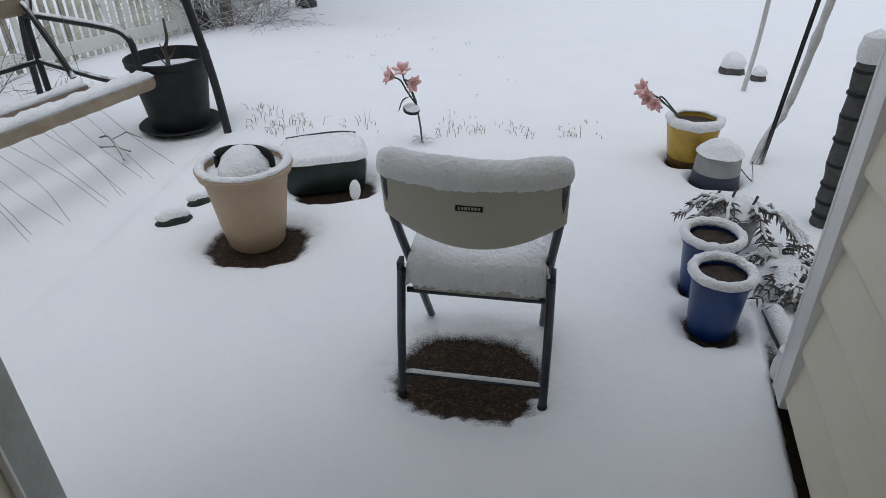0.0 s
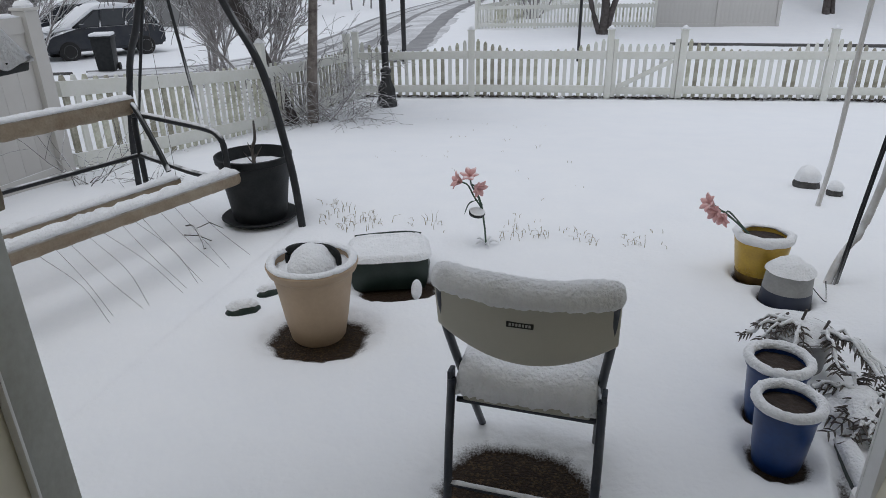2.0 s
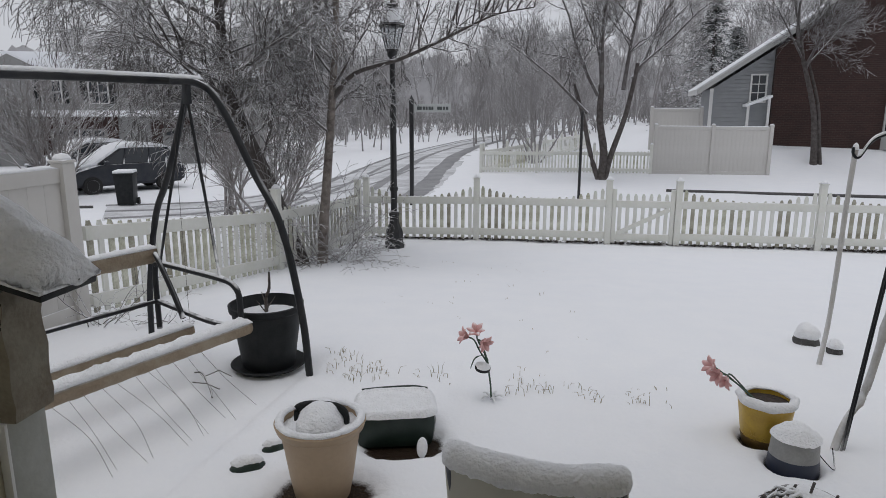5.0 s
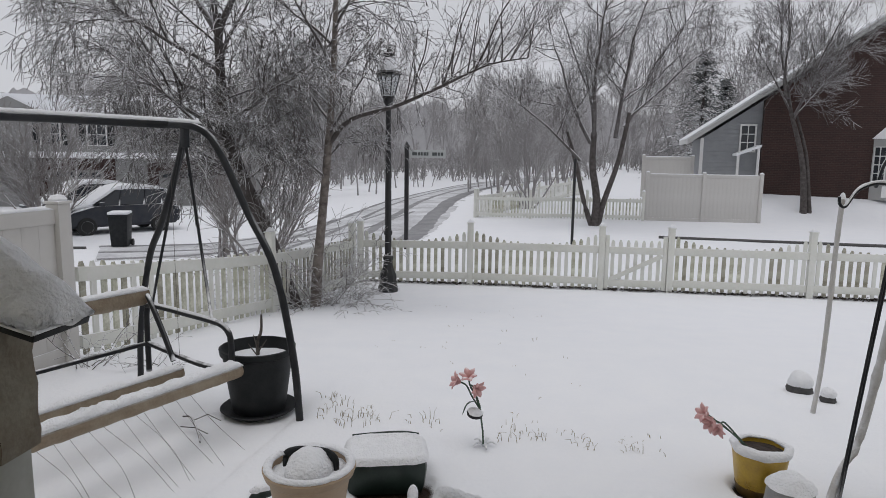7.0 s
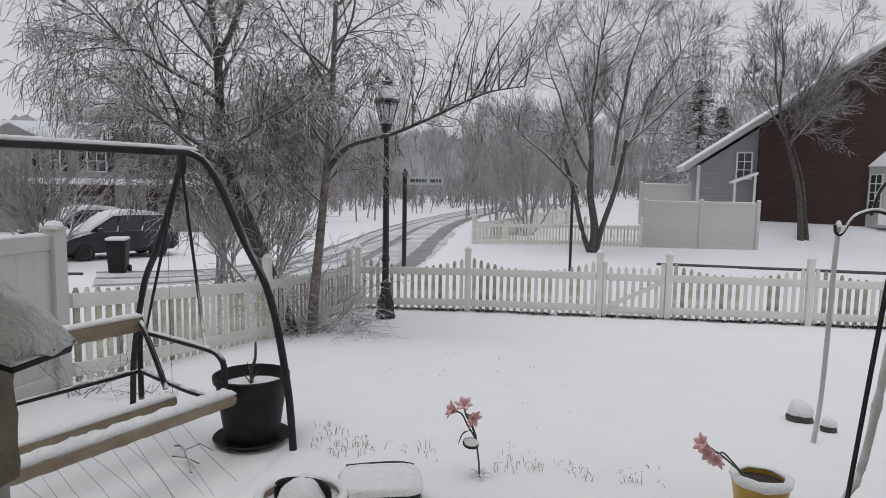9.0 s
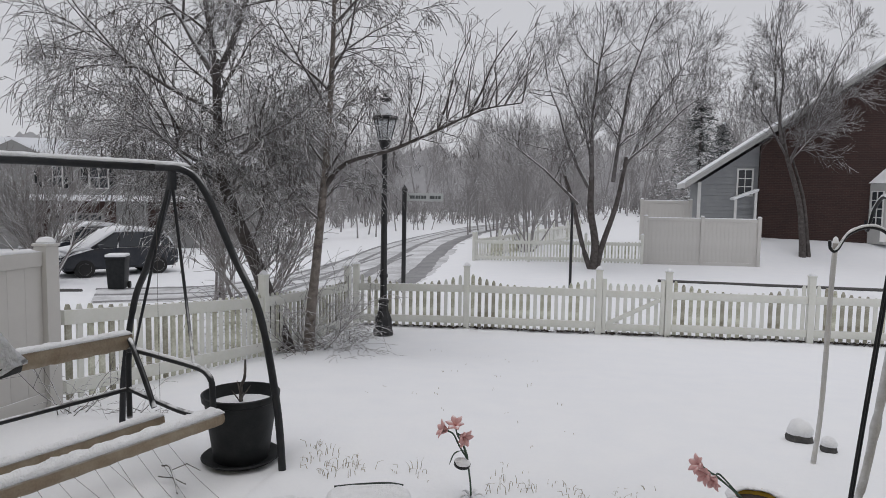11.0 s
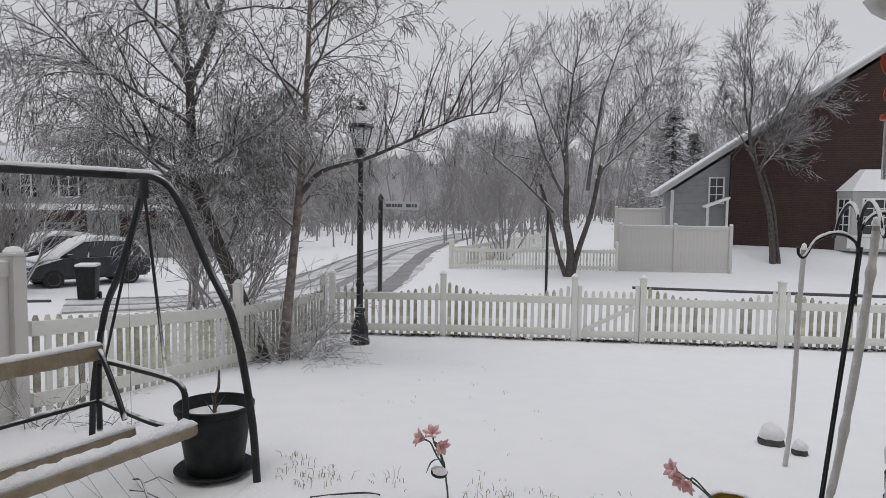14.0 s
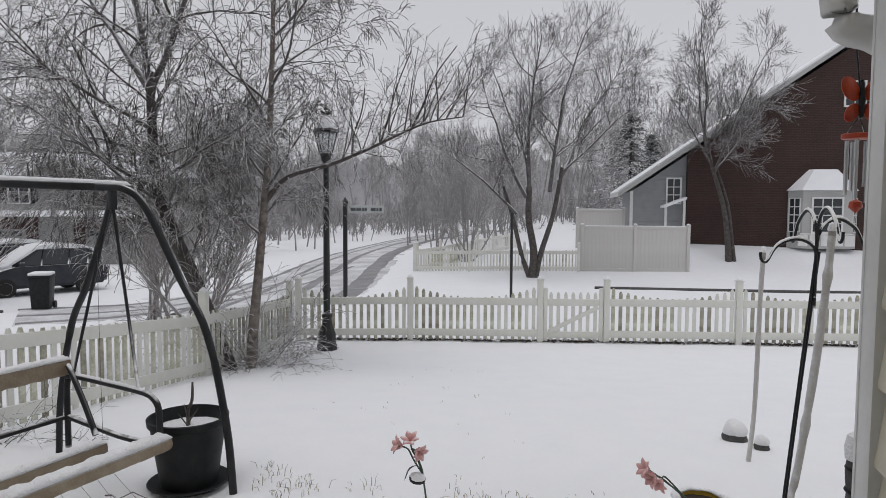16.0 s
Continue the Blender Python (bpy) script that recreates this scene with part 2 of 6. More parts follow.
def finish(name, bm, material, parent=None, label="", smooth=True):
    me = bpy.data.meshes.new(name)
    bmesh.ops.recalc_face_normals(bm, faces=bm.faces)
    bm.to_mesh(me)
    bm.free()
    me.materials.append(material)
    if smooth:
        me.polygons.foreach_set("use_smooth", [True] * len(me.polygons))
        me.set_sharp_from_angle(angle=radians(38))
    ob = new(name, me)
    if parent:
        ob.parent = parent
    if label:
        ob["label"] = label
    return ob


part = finish


def raw(name, verts, faces, material, parent=None, label="", smooth=True):
    me = bpy.data.meshes.new(name)
    me.from_pydata(verts, [], faces)
    me.materials.append(material)
    if smooth:
        me.polygons.foreach_set("use_smooth", [True] * len(me.polygons))
    ob = new(name, me)
    if parent:
        ob.parent = parent
    if label:
        ob["label"] = label
    return ob


def share(name, ob, m, parent):
    """One more piece on the mesh of ob."""
    o = new(name, ob.data)
    o.parent = parent
    o.matrix_basis = m
    return o


def box(bm, x0, x1, y0, y1, z0, z1, bevel=0.0):
    m = Matrix.Translation(((x0 + x1) / 2, (y0 + y1) / 2, (z0 + z1) / 2)) @ Matrix.Diagonal((x1 - x0, y1 - y0, z1 - z0, 1))
    r = bmesh.ops.create_cube(bm, size=1, matrix=m)
    if bevel:
        es = {e for v in r["verts"] for e in v.link_edges}
        bmesh.ops.bevel(bm, geom=list(es), offset=bevel, segments=2, affect="EDGES", profile=0.6)
    return bm


def boxm(*a, bevel=0.0):
    return box(bmesh.new(), *a, bevel=bevel)


def lathe(bm, profile, n=32, at=(0, 0, 0), wobble=None):
    """Turns (radius, height) pairs about the upright axis."""
    rings = []
    for r, z in profile:
        ring = []
        for i in range(n):
            a = 2 * math.pi * i / n
            k = r * (1 + (wobble(a, z) if wobble else 0))
            ring.append(bm.verts.new((at[0] + k * math.cos(a), at[1] + k * math.sin(a), at[2] + z)))
        rings.append(ring)
    for a, b in zip(rings, rings[1:]):
        for i in range(n):
            bm.faces.new((a[i], a[(i + 1) % n], b[(i + 1) % n], b[i]))
    for ring, r in ((rings[0], profile[0][0]), (rings[-1], profile[-1][0])):
        if r > 1e-4:
            bm.faces.new(ring)
    return bm


def smooth_path(points, steps=6):
    """A Catmull-Rom curve through the points."""
    p = [Vector(q) for q in points]
    p = [2 * p[0] - p[1], *p, 2 * p[-1] - p[-2]]
    out = []
    for i in range(1, len(p) - 2):
        for s in range(steps):
            t = s / steps
            out.append(0.5 * ((2 * p[i]) + (p[i + 1] - p[i - 1]) * t + (2 * p[i - 1] - 5 * p[i] + 4 * p[i + 1] - p[i + 2]) * t * t
                              + (3 * p[i] - p[i - 1] - 3 * p[i + 1] + p[i + 2]) * t ** 3))
    out.append(p[-2])
    return out


def sweep(verts, faces, pts, radii, n=8, cap=True, squash=1.0):
    """Adds a tube along pts to the lists."""
    k = len(pts)
    base = len(verts)
    up = Vector((0, 0, 1))
    for i, p in enumerate(pts):
        p = Vector(p)
        d = Vector(pts[min(i + 1, k - 1)]) - Vector(pts[max(i - 1, 0)])
        d = d.normalized() if d.length > 1e-9 else up
        s = d.cross(up if abs(d.z) < 0.95 else Vector((0, 1, 0))).normalized()
        u = s.cross(d)
        r = radii[i] if isinstance(radii, (list, tuple)) else radii
        for j in range(n):
            a = 2 * math.pi * j / n
            verts.append(tuple(p + s * (r * math.cos(a)) + u * (r * squash * math.sin(a))))
    for i in range(k - 1):
        for j in range(n):
            a, b = base + i * n + j, base + i * n + (j + 1) % n
            faces.append((a, b, b + n, a + n))
    if cap:
        faces.append(tuple(base + j for j in range(n)))
        faces.append(tuple(base + (k - 1) * n + j for j in reversed(range(n))))


def tube(name, pts, radii, material, parent=None, n=10, label="", squash=1.0):
    v, f = [], []
    sweep(v, f, pts, radii, n, squash=squash)
    return raw(name, v, f, material, parent, label)


def snow_roll(name, pts, width, height, parent, seed=1, lump=0.35, step=0.02, material=None):
    """A lumpy ridge of snow lying along a line."""
    rng = random.Random(seed)
    path = [Vector(p) for p in pts]
    fine = []
    for a, b in zip(path, path[1:]):
        k = max(1, int((b - a).length / step))
        fine += [a.lerp(b, i / k) for i in range(k)]
    fine.append(path[-1])
    v, f, n = [], [], 9
    for i, p in enumerate(fine):
        d = (fine[min(i + 1, len(fine) - 1)] - fine[max(i - 1, 0)]).normalized()
        s = d.cross(Vector((0, 0, 1))).normalized()
        end = min(1.0, 0.25 + min(i, len(fine) - 1 - i) * step / max(height, 0.01))
        for j in range(n):
            a = math.pi * j / (n - 1)
            k = 1 + lump * noise.noise(Vector((p.x * 30 + seed, p.y * 30 + j * 0.9, p.z * 30))) + lump * 0.4 * (rng.random() - 0.5)
            v.append(tuple(p + s * (math.cos(a) * width * (0.9 + 0.1 * k)) + Vector((0, 0, 1)) * (math.sin(a) ** 0.75 * height * k * end)))
    for i in range(len(fine) - 1):
        for j in range(n - 1):
            a = i * n + j
            f.append((a, a + 1, a + n + 1, a + n))
        f.append((i * n + n - 1, i * n, i * n + n, i * n + 2 * n - 1))
    f.append(tuple(range(n)))
    f.append(tuple((len(fine) - 1) * n + j for j in reversed(range(n))))
    return raw(name, v, f, material or CRUST, parent)


def prism(ring, y0, y1):
    bm = bmesh.new()
    a = [bm.verts.new((x, y0, z)) for x, z in ring]
    b = [bm.verts.new((x, y1, z)) for x, z in ring]
    bm.faces.new(a)
    bm.faces.new(b[::-1])
    n = len(ring)
    for i in range(n):
        bm.faces.new((a[i], a[(i + 1) % n], b[(i + 1) % n], b[i]))
    return bm


def frame_mat(origin, x, y):
    """A pose with the given origin and unit x and y axes."""
    x, y = Vector(x).normalized(), Vector(y).normalized()
    z = x.cross(y)
    return Matrix(((x.x, y.x, z.x, origin[0]), (x.y, y.y, z.y, origin[1]), (x.z, y.z, z.z, origin[2]), (0, 0, 0, 1)))


def fbm(x, y, s, seed=0.0):
    return noise.fractal(Vector((x * s + seed, y * s - seed, seed)), 0.9, 2.0, 4)


# ---- ground: snow over the patio, the lawn and the street ----
def ease(a, b, x):
    t = min(1.0, max(0.0, (x - a) / (b - a)))
    return t * t * (3 - 2 * t)


def land(x, y):
    """Height of the ground under the snow."""
    z = -0.66 * ease(4.2, 11.5, y) ** 0.85 if y > 4.2 else 0.0
    z -= 0.22 * ease(12.0, 24.0, y)
    z -= 0.45 * ease(-3.5, -10.0, x) * ease(2.0, 14.0, y)
    z -= 0.03 * ease(-1.40, -1.55, x - 0.1 * (y - 1.9)) * ease(5.0, 3.6, y)
    z += 0.85 * ease(27.2, 31.5, y) * ease(3.0, 9.0, x)
    z += 0.16 * ease(24.0, 31.0, y) * ease(-1.5, 2.5, x)
    z -= 0.10 * ease(-2.4, -3.6, x) * ease(3.0, 5.5, y)
    z += 0.5 * ease(70.0, 200.0, y)
    return z


# bare places where the snow has not settled: centre, half-lengths, turn, softness
# the two by the blue pots put the shade under them into bared ground
BARE_AND_SHADE = [((0.205, 1.66), (0.245, 0.205), -9, 0.52), ((-0.725, 2.52), (0.225, 0.185), 0, 0.45), ((1.075, 1.90), (0.10, 0.10), 0, 0.6),
        ((1.11, 2.15), (0.08, 0.08), 0, 0.5), ((1.42, 3.35), (0.115, 0.10), 0, 0.4), ((1.48, 3.10), (0.12, 0.11), 0, 0.3),
        ((-0.45, 3.03), (0.20, 0.13), 14, 0.4), ((1.13, 1.30), (0.03, 0.55), -13.5, 0.8)]


def depth(x, y):
    """Depth of the snow."""
    d = 0.042 + 0.006 * fbm(x, y, 2.2, 3.1)
    if -2.4 < x < 2.4 and 0.0 < y < 5.0:
        d += 0.0022 * noise.noise(Vector((x * 9, y * 9, 0.3)))
        for (cx, cy), (hx, hy), turn, soft in BARE_AND_SHADE:
            c, s = math.cos(radians(turn)), math.sin(radians(turn))
            u, v = ((x - cx) * c + (y - cy) * s) / hx, ((y - cy) * c - (x - cx) * s) / hy
            r = (abs(u) ** 2.6 + abs(v) ** 2.6) ** (1 / 2.6) + 0.07 * noise.noise(Vector((x * 14, y * 14, 5.0)))
            k = ease(1 + soft, 1 - soft, r)
            d -= 0.060 * k - 0.03 * k * (1 - k) * noise.noise(Vector((x * 30, y * 30, 2.0)))
        edge = abs(x + 1.50 - 0.108 * (y - 1.9))
        d -= 0.010 * math.exp(-(edge / 0.02) ** 2) * ease(4.0, 3.7, y) * (0.5 + 0.9 * noise.noise(Vector((x * 3, y * 6, 1))))
    return d


def graded(lo, hi, step, far_lo, far_hi, grow=1.10):
    mid = list(np.arange(lo, hi + step / 2, step))
    out, s = [], step
    x = mid[-1]
    while x < far_hi:
        s *= grow
        x += s
        out.append(x)
    pre, s, x = [], step, lo
    while x > far_lo:
        s *= grow
        x -= s
        pre.append(x)
    return pre[::-1] + mid + out


def build_ground():
    xs = graded(-1.3, 1.5, 0.0115, -420, 420, 1.06)
    ys = graded(1.2, 3.2, 0.0115, -60, 600, 1.045)
    verts = [(x, y, land(x, y) + depth(x, y) + (0.02 * fbm(x, y, 0.35, 8) if y > 4.5 else 0.0) * ease(4.5, 7, y)) for y in ys for x in xs]
    k = len(xs)
    faces = [(j * k + i, j * k + i + 1, (j + 1) * k + i + 1, (j + 1) * k + i) for j in range(len(ys) - 1) for i in range(k - 1)]
    ob = raw("ground", verts, faces, GROUNDSNOW)
    cover = ob.data.attributes.new("cover", "FLOAT", "POINT")
    cover.data.foreach_set("value", [max(0.0, min(2.0, (v[2] - land(v[0], v[1])) / 0.022)) if -2.4 < v[0] < 2.4 and 0 < v[1] < 5 else 2.0 for v in verts])
    tagged(ob, "undulating ground under fresh white snow", "ground", kind="structure")


build_ground()
slab = finish("patio", boxm(-1.48, 2.05, -0.6, 4.1, -0.12, 0.0), PATIO)
tagged(slab, "brown exposed-aggregate concrete patio slab under snow", "patio", kind="structure")


def pebbles():
    """Stones of the bared patio."""
    rng = random.Random(5)
    v, f = [], []
    for (cx, cy), (hx, hy), turn, soft in (BARE_AND_SHADE[0], BARE_AND_SHADE[1]):
        for _ in range(2600 if cx > 0 else 1500):
            x, y = cx + rng.uniform(-1.25, 1.25) * hx, cy + rng.uniform(-1.25, 1.25) * hy
            r = rng.uniform(0.003, 0.0075)
            b, a0 = len(v), rng.random() * 6
            for j in range(5):
                a = a0 + j * 1.2566
                v.append((x + r * math.cos(a), y + r * math.sin(a) * rng.uniform(0.7, 1), -0.001))
            v.append((x, y, r * rng.uniform(0.35, 0.7)))
            f += [(b + j, b + (j + 1) % 5, b + 5) for j in range(5)]
    ob = raw("pebbles", v, f, PEBBLE)
    tagged(ob, "small brown pebbles set in the bare patio", "pebbles", kind="stuff")


pebbles()


# ---- the house that the camera stands in: side walls, eave, downspout ----
def right_wall():
    """The cream siding wall beside the door; u runs along it away from the house, its face looks to -v."""
    c = Vector((1.170, 1.545, 0))
    d = Vector((0.233, 0.972, 0)).normalized()
    m = frame_mat(c, d, (-d.y, d.x, 0))
    wall = new("wall_right")
    wall.matrix_world = m
    tagged(wall, "cream clapboard siding house wall with white corner trim", "wall", kind="structure")
    finish("sheathing", boxm(-3.2, -0.012, -0.16, -0.02, 0.10, 2.55), SIDING, wall)
    finish("foundation", boxm(-3.2, -0.02, -0.16, -0.035, -0.12, 0.115), BROWNWALL, wall, "dark brown foundation strip")
    expo, z, first = 0.185, 0.085, None
    while z < 2.5:
        if first is None:
            bm = bmesh.new()
            prof = [(-0.022, 0.0), (0.010, 0.0), (0.012, 0.012), (-0.012, expo + 0.012), (-0.022, expo + 0.012)]
            rows = [[bm.verts.new((u, p, q)) for p, q in prof] for u in (-3.2, -0.015)]
            for i in range(5):
                bm.faces.new((rows[0][i], rows[0][(i + 1) % 5], rows[1][(i + 1) % 5], rows[1][i]))
            bm.faces.new(rows[0])
            bm.faces.new(rows[1][::-1])
            first = finish("siding_board", bm, SIDING, wall, smooth=False)
            first.matrix_basis = pose(0, 0, z)
        else:
            share("siding_board", first, pose(0, 0, z), wall)
        z += expo
    finish("corner_trim", boxm(-0.075, 0.022, -0.10, 0.022, 0.05, 2.5, bevel=0.004), TRIM, wall, "white vinyl corner trim")
    finish("corner_trim", boxm(0.012, 0.03, -0.02, 0.024, 0.05, 2.5, bevel=0.003), TRIM, wall)
    # the wall beyond the corner, facing the garden
    e = new("wall_garden")
    e.matrix_world = m
    tagged(e, "cream siding garden wall round the corner", "wall", kind="structure")
    finish("siding_face", boxm(-0.012, 0.012, -4.2, -0.102, -0.1, 2.5), SIDING, e)
    # downspout with elbows
    ds = new("downspout")
    ds.matrix_world = m
    tagged(ds, "white metal downspout running down the house corner", "downspout")
    v, f = [], []
    sweep(v, f, [(0.062, -0.085, 0.10), (0.062, -0.085, 2.10)], 0.042, 4, squash=0.8)
    raw("pipe", v, f, TRIM, ds, smooth=False)
    tube("elbow", smooth_path([(0.062, -0.085, 2.08), (0.062, -0.085, 2.15), (0.09, 0.0, 2.22), (0.10, 0.07, 2.26), (0.10, 0.09, 2.42)], 5), 0.043, TRIM, ds, 8)
    for z in (0.5, 1.3, 2.02):
        finish("strap", boxm(0.018, 0.108, -0.125, -0.043, z, z + 0.02), TRIM, ds)
    finish("outlet", lathe(bmesh.new(), [(0.040, 0.0), (0.043, 0.02), (0.043, 0.06), (0.036, 0.075), (0.036, 0.11)], 14, (0.085, -0.02, 0.04)), TRIM, ds, "white ribbed drain outlet")
    g = new("gutter")
    g.matrix_world = m
    tagged(g, "white eave gutter along the roof edge", "gutter")
    bm = bmesh.new()
    prof = [(0.06, 2.40), (0.06, 2.52), (0.075, 2.52), (0.075, 2.415), (0.155, 2.415), (0.18, 2.52), (0.195, 2.52), (0.17, 2.40)]
    rows = [[bm.verts.new((p, u, q)) for p, q in prof] for u in (0.20, -4.2)]
    for i in range(8):
        bm.faces.new((rows[0][i], rows[0][(i + 1) % 8], rows[1][(i + 1) % 8], rows[1][i]))
    bm.faces.new(rows[0])
    bm.faces.new(rows[1][::-1])
    finish("trough", bm, TRIM, g, smooth=False)
    return m


WALLM = right_wall()


def porch():
    """Closes the place behind and above the camera; unseen walls and ceiling added to shade the patio."""
    w = finish("wall_behind", boxm(-9.0, 0.72, -0.95, -0.75, -0.1, 5.6), SIDING)
    tagged(w, "unseen cream siding house wall behind the doorway, raised to shade the patio", "wall", kind="structure")
    r = finish("porch_ceiling", boxm(-1.0, 0.98, -0.74, 1.45, 2.46, 2.6), TRIM)
    tagged(r, "unseen white ceiling slab added over the doorway to shade the patio", "ceiling", kind="structure")
    u = finish("wall_upper", boxm(-1.0, 6.0, -0.95, 1.45, 2.605, 5.4), SIDING)
    tagged(u, "unseen cream upper block added above the doorway to shade the patio", "wall", kind="structure")
    f = finish("floor", boxm(-1.2, 0.9, -0.75, 0.30, -0.1, 0.012), PATIO)
    tagged(f, "concrete doorstep floor", "floor", kind="structure")


porch()


def left_corner():
    """The weathered post on the other side of the door, with a small roofed box on it."""
    p = thing("wall_left", "low cream wall end with weathered white corner post", "wall", (-0.735, 1.0, 0), kind="structure")
    finish("wall_core", boxm(-0.55, -0.015, -1.7, -0.10, -0.1, 1.19), SIDING, p)
    finish("corner_post", boxm(-0.11, 0.0, -0.10, 0.0, -0.02, 1.215, bevel=0.006), AGED, p, "weathered white corner post")
    finish("corner_bead", boxm(-0.012, 0.006, -0.108, -0.1005, -0.02, 1.2, bevel=0.002), TRIM, p)
    h = thing("bird_house", "wooden bird house with thick snow on its dark roof", "bird house", (-0.815, 0.90, 1.200))
    rng = random.Random(3)
    n = 9
    right = [(0.105 + 0.002 * math.sin(i * 1.9) + rng.uniform(-0.003, 0.003), i * 0.24 / (n - 1)) for i in range(n)]
    ring = right + [(-0.20, 0.24), (-0.20, 0.0)]
    bm = prism(ring, 0.0, 0.095)
    finish("box", bm, node_mat("old_pine_board", (0.24, 0.22, 0.17), 0.75, tint=(0.14, 0.10, 0.065), scale=10, amount=0.9, bump=0.4), h)
    bm = bmesh.new()
    box(bm, -0.30, 0.222, -0.035, 0.105, -0.010, 0.010, bevel=0.003)
    roof = finish("roof", bm, BLACKPOT, h, "dark shingle roof board")
    roof.matrix_basis = pose(0.0, 0, 0.305, 0, 15, 0)
    v, f = [], []
    nx, ny = 34, 14
    for j in range(ny + 1):
        for i in range(nx + 1):
            x, y = -0.30 + 0.525 * i / nx, -0.045 + 0.155 * j / ny
            e = min(1.0, (1 - i / nx) ** 0.40 * 1.2) * min(1.0, (2.6 * min(j / ny, 1 - j / ny)) ** 0.5 + 0.05)
            v.append((x, y, 0.008 + 0.145 * e + 0.014 * noise.noise(Vector((x * 25, y * 25, 2)))))
    k = nx + 1
    f = [(j * k + i, j * k + i + 1, (j + 1) * k + i + 1, (j + 1) * k + i) for j in range(ny) for i in range(nx)]
    base = len(v)
    v += [(x, y, 0.006) for x, y, z in v]
    edge = [i for i in range(k)] + [j * k + nx for j in range(1, ny + 1)] + [ny * k + i for i in range(nx - 1, -1, -1)] + [j * k for j in range(ny - 1, 0, -1)]
    f += [(edge[i], edge[(i + 1) % len(edge)], base + edge[(i + 1) % len(edge)], base + edge[i]) for i in range(len(edge))]
    sn = raw("snow_cap", v, f, CRUST, h)
    sn.matrix_basis = roof.matrix_basis.copy()


left_corner()


# ---- on the patio ----
def folding_chair():
    ob = thing("folding_chair", "putty plastic folding chair with slate steel legs heaped with snow", "chair", (0.207, 1.545, 0), -9.2)
    w = 0.222
    for s in (-1, 1):
        leg = [(s * w, 0.0, 0.004), (s * w, 0.03, 0.25), (s * (w - 0.004), 0.055, 0.46)]
        tube("rear_leg", leg, 0.0135, STEEL, ob, 10)
        tube("front_leg", smooth_path([(s * (w + 0.008), -0.01, 0.80), (s * (w + 0.005), 0.03, 0.66), (s * (w - 0.012), 0.13, 0.45), (s * (w - 0.016), 0.32, 0.16), (s * (w - 0.02), 0.42, 0.005)], 4),
             0.0130, STEEL, ob, 10)
        finish("pivot", boxm(s * w - 0.008, s * w + 0.008, 0.045, 0.085, 0.43, 0.485, bevel=0.004), STEEL, ob)
        finish("foot_cap", lathe(bmesh.new(), [(0.015, 0.0), (0.0155, 0.03), (0.012, 0.034)], 12, (s * w, 0.0, 0.0)), RUBBER, ob, "black rubber foot")
        finish("foot_cap", lathe(bmesh.new(), [(0.015, 0.0), (0.0155, 0.03), (0.012, 0.034)], 12, (s * (w - 0.02), 0.42, 0.0)), RUBBER, ob)
    tube("crossbar", [(-w, 0.012, 0.095), (w, 0.012, 0.095)], 0.0085, STEEL, ob, 8)
    snow_roll("snow_line", [(-w + 0.01, 0.012, 0.102), (w - 0.01, 0.012, 0.102)], 0.008, 0.009, ob, 4)
    tube("seat_bar", [(-w + 0.01, 0.09, 0.362), (w - 0.01, 0.09, 0.362)], 0.009, STEEL, ob, 8)
    tube("front_crossbar", [(-w + 0.015, 0.245, 0.275), (w - 0.015, 0.245, 0.275)], 0.0085, STEEL, ob, 8)
    # seat: dished shell with rounded corners
    bm = bmesh.new()
    n, rows = 18, []
    for j in range(n + 1):
        y = 0.065 + 0.37 * j / n
        row = []
        for i in range(n + 1):
            t = 2 * i / n - 1
            q = 2 * j / n - 1
            half = 0.205 * (1 - 0.10 * max(0, abs(q) - 0.7) / 0.3)
            row.append(bm.verts.new((t * half, y, 0.408 - 0.012 * (1 - t * t) * (1 - q * q) - 0.03 * max(0, q - 0.6) ** 2)))
        rows.append(row)
    for a, b in zip(rows, rows[1:]):
        for i in range(n):
            bm.faces.new((a[i], a[i + 1], b[i + 1], b[i]))
    seat = finish("seat", bm, CHAIRGREY, ob)
    so = seat.modifiers.new("thick", "SOLIDIFY")
    so.thickness, so.offset = 0.026, -1
    # backrest: bowed panel, its lower edge hanging in a curve
    bm = bmesh.new()
    n, k, rows = 28, 8, []
    for i in range(n + 1):
        t = 2 * i / n - 1
        x = t * 0.243
        bow = -0.038 * (1 - t * t)
        top = 0.822 + 0.014 * t * t - 0.006 * abs(t) ** 6
        low = 0.668 - 0.088 * (1 - abs(t) ** 2.0)
        row = []
        for j in range(k + 1):
            z = low + (top - low) * j / k
            row.append(bm.verts.new((x, -0.012 + bow + (0.835 - z) * 0.22 - 0.02 * (1 - t * t) * 0, z)))
        rows.append(row)
    for a, b in zip(rows, rows[1:]):
        for j in range(k):
            bm.faces.new((a[j], a[j + 1], b[j + 1], b[j]))
    back = finish("backrest", bm, CHAIRGREY, ob)
    so = back.modifiers.new("thick", "SOLIDIFY")
    so.thickness, so.offset = 0.022, 0
    bv = back.modifiers.new("round", "BEVEL")
    bv.width, bv.segments = 0.006, 2
    badge = finish("badge", boxm(-0.036, 0.036, -0.0015, 0.0015, -0.008, 0.008, bevel=0.001), RUBBER, ob, "small black badge with pale bars")
    badge.matrix_basis = pose(-0.006, -0.038, 0.722, -12, 0, 0)
    for i in range(7):
        bar = finish("badge_bar", boxm(-0.0028, 0.0028, -0.003, -0.0014, -0.0035, 0.0035), LOGOGREY, badge)
        bar.matrix_basis = pose(-0.026 + i * 0.0087, 0, 0)
    # snow on the back: a thick lumpy ridge that follows the bow
    v, f = [], []
    n, k = 90, 16
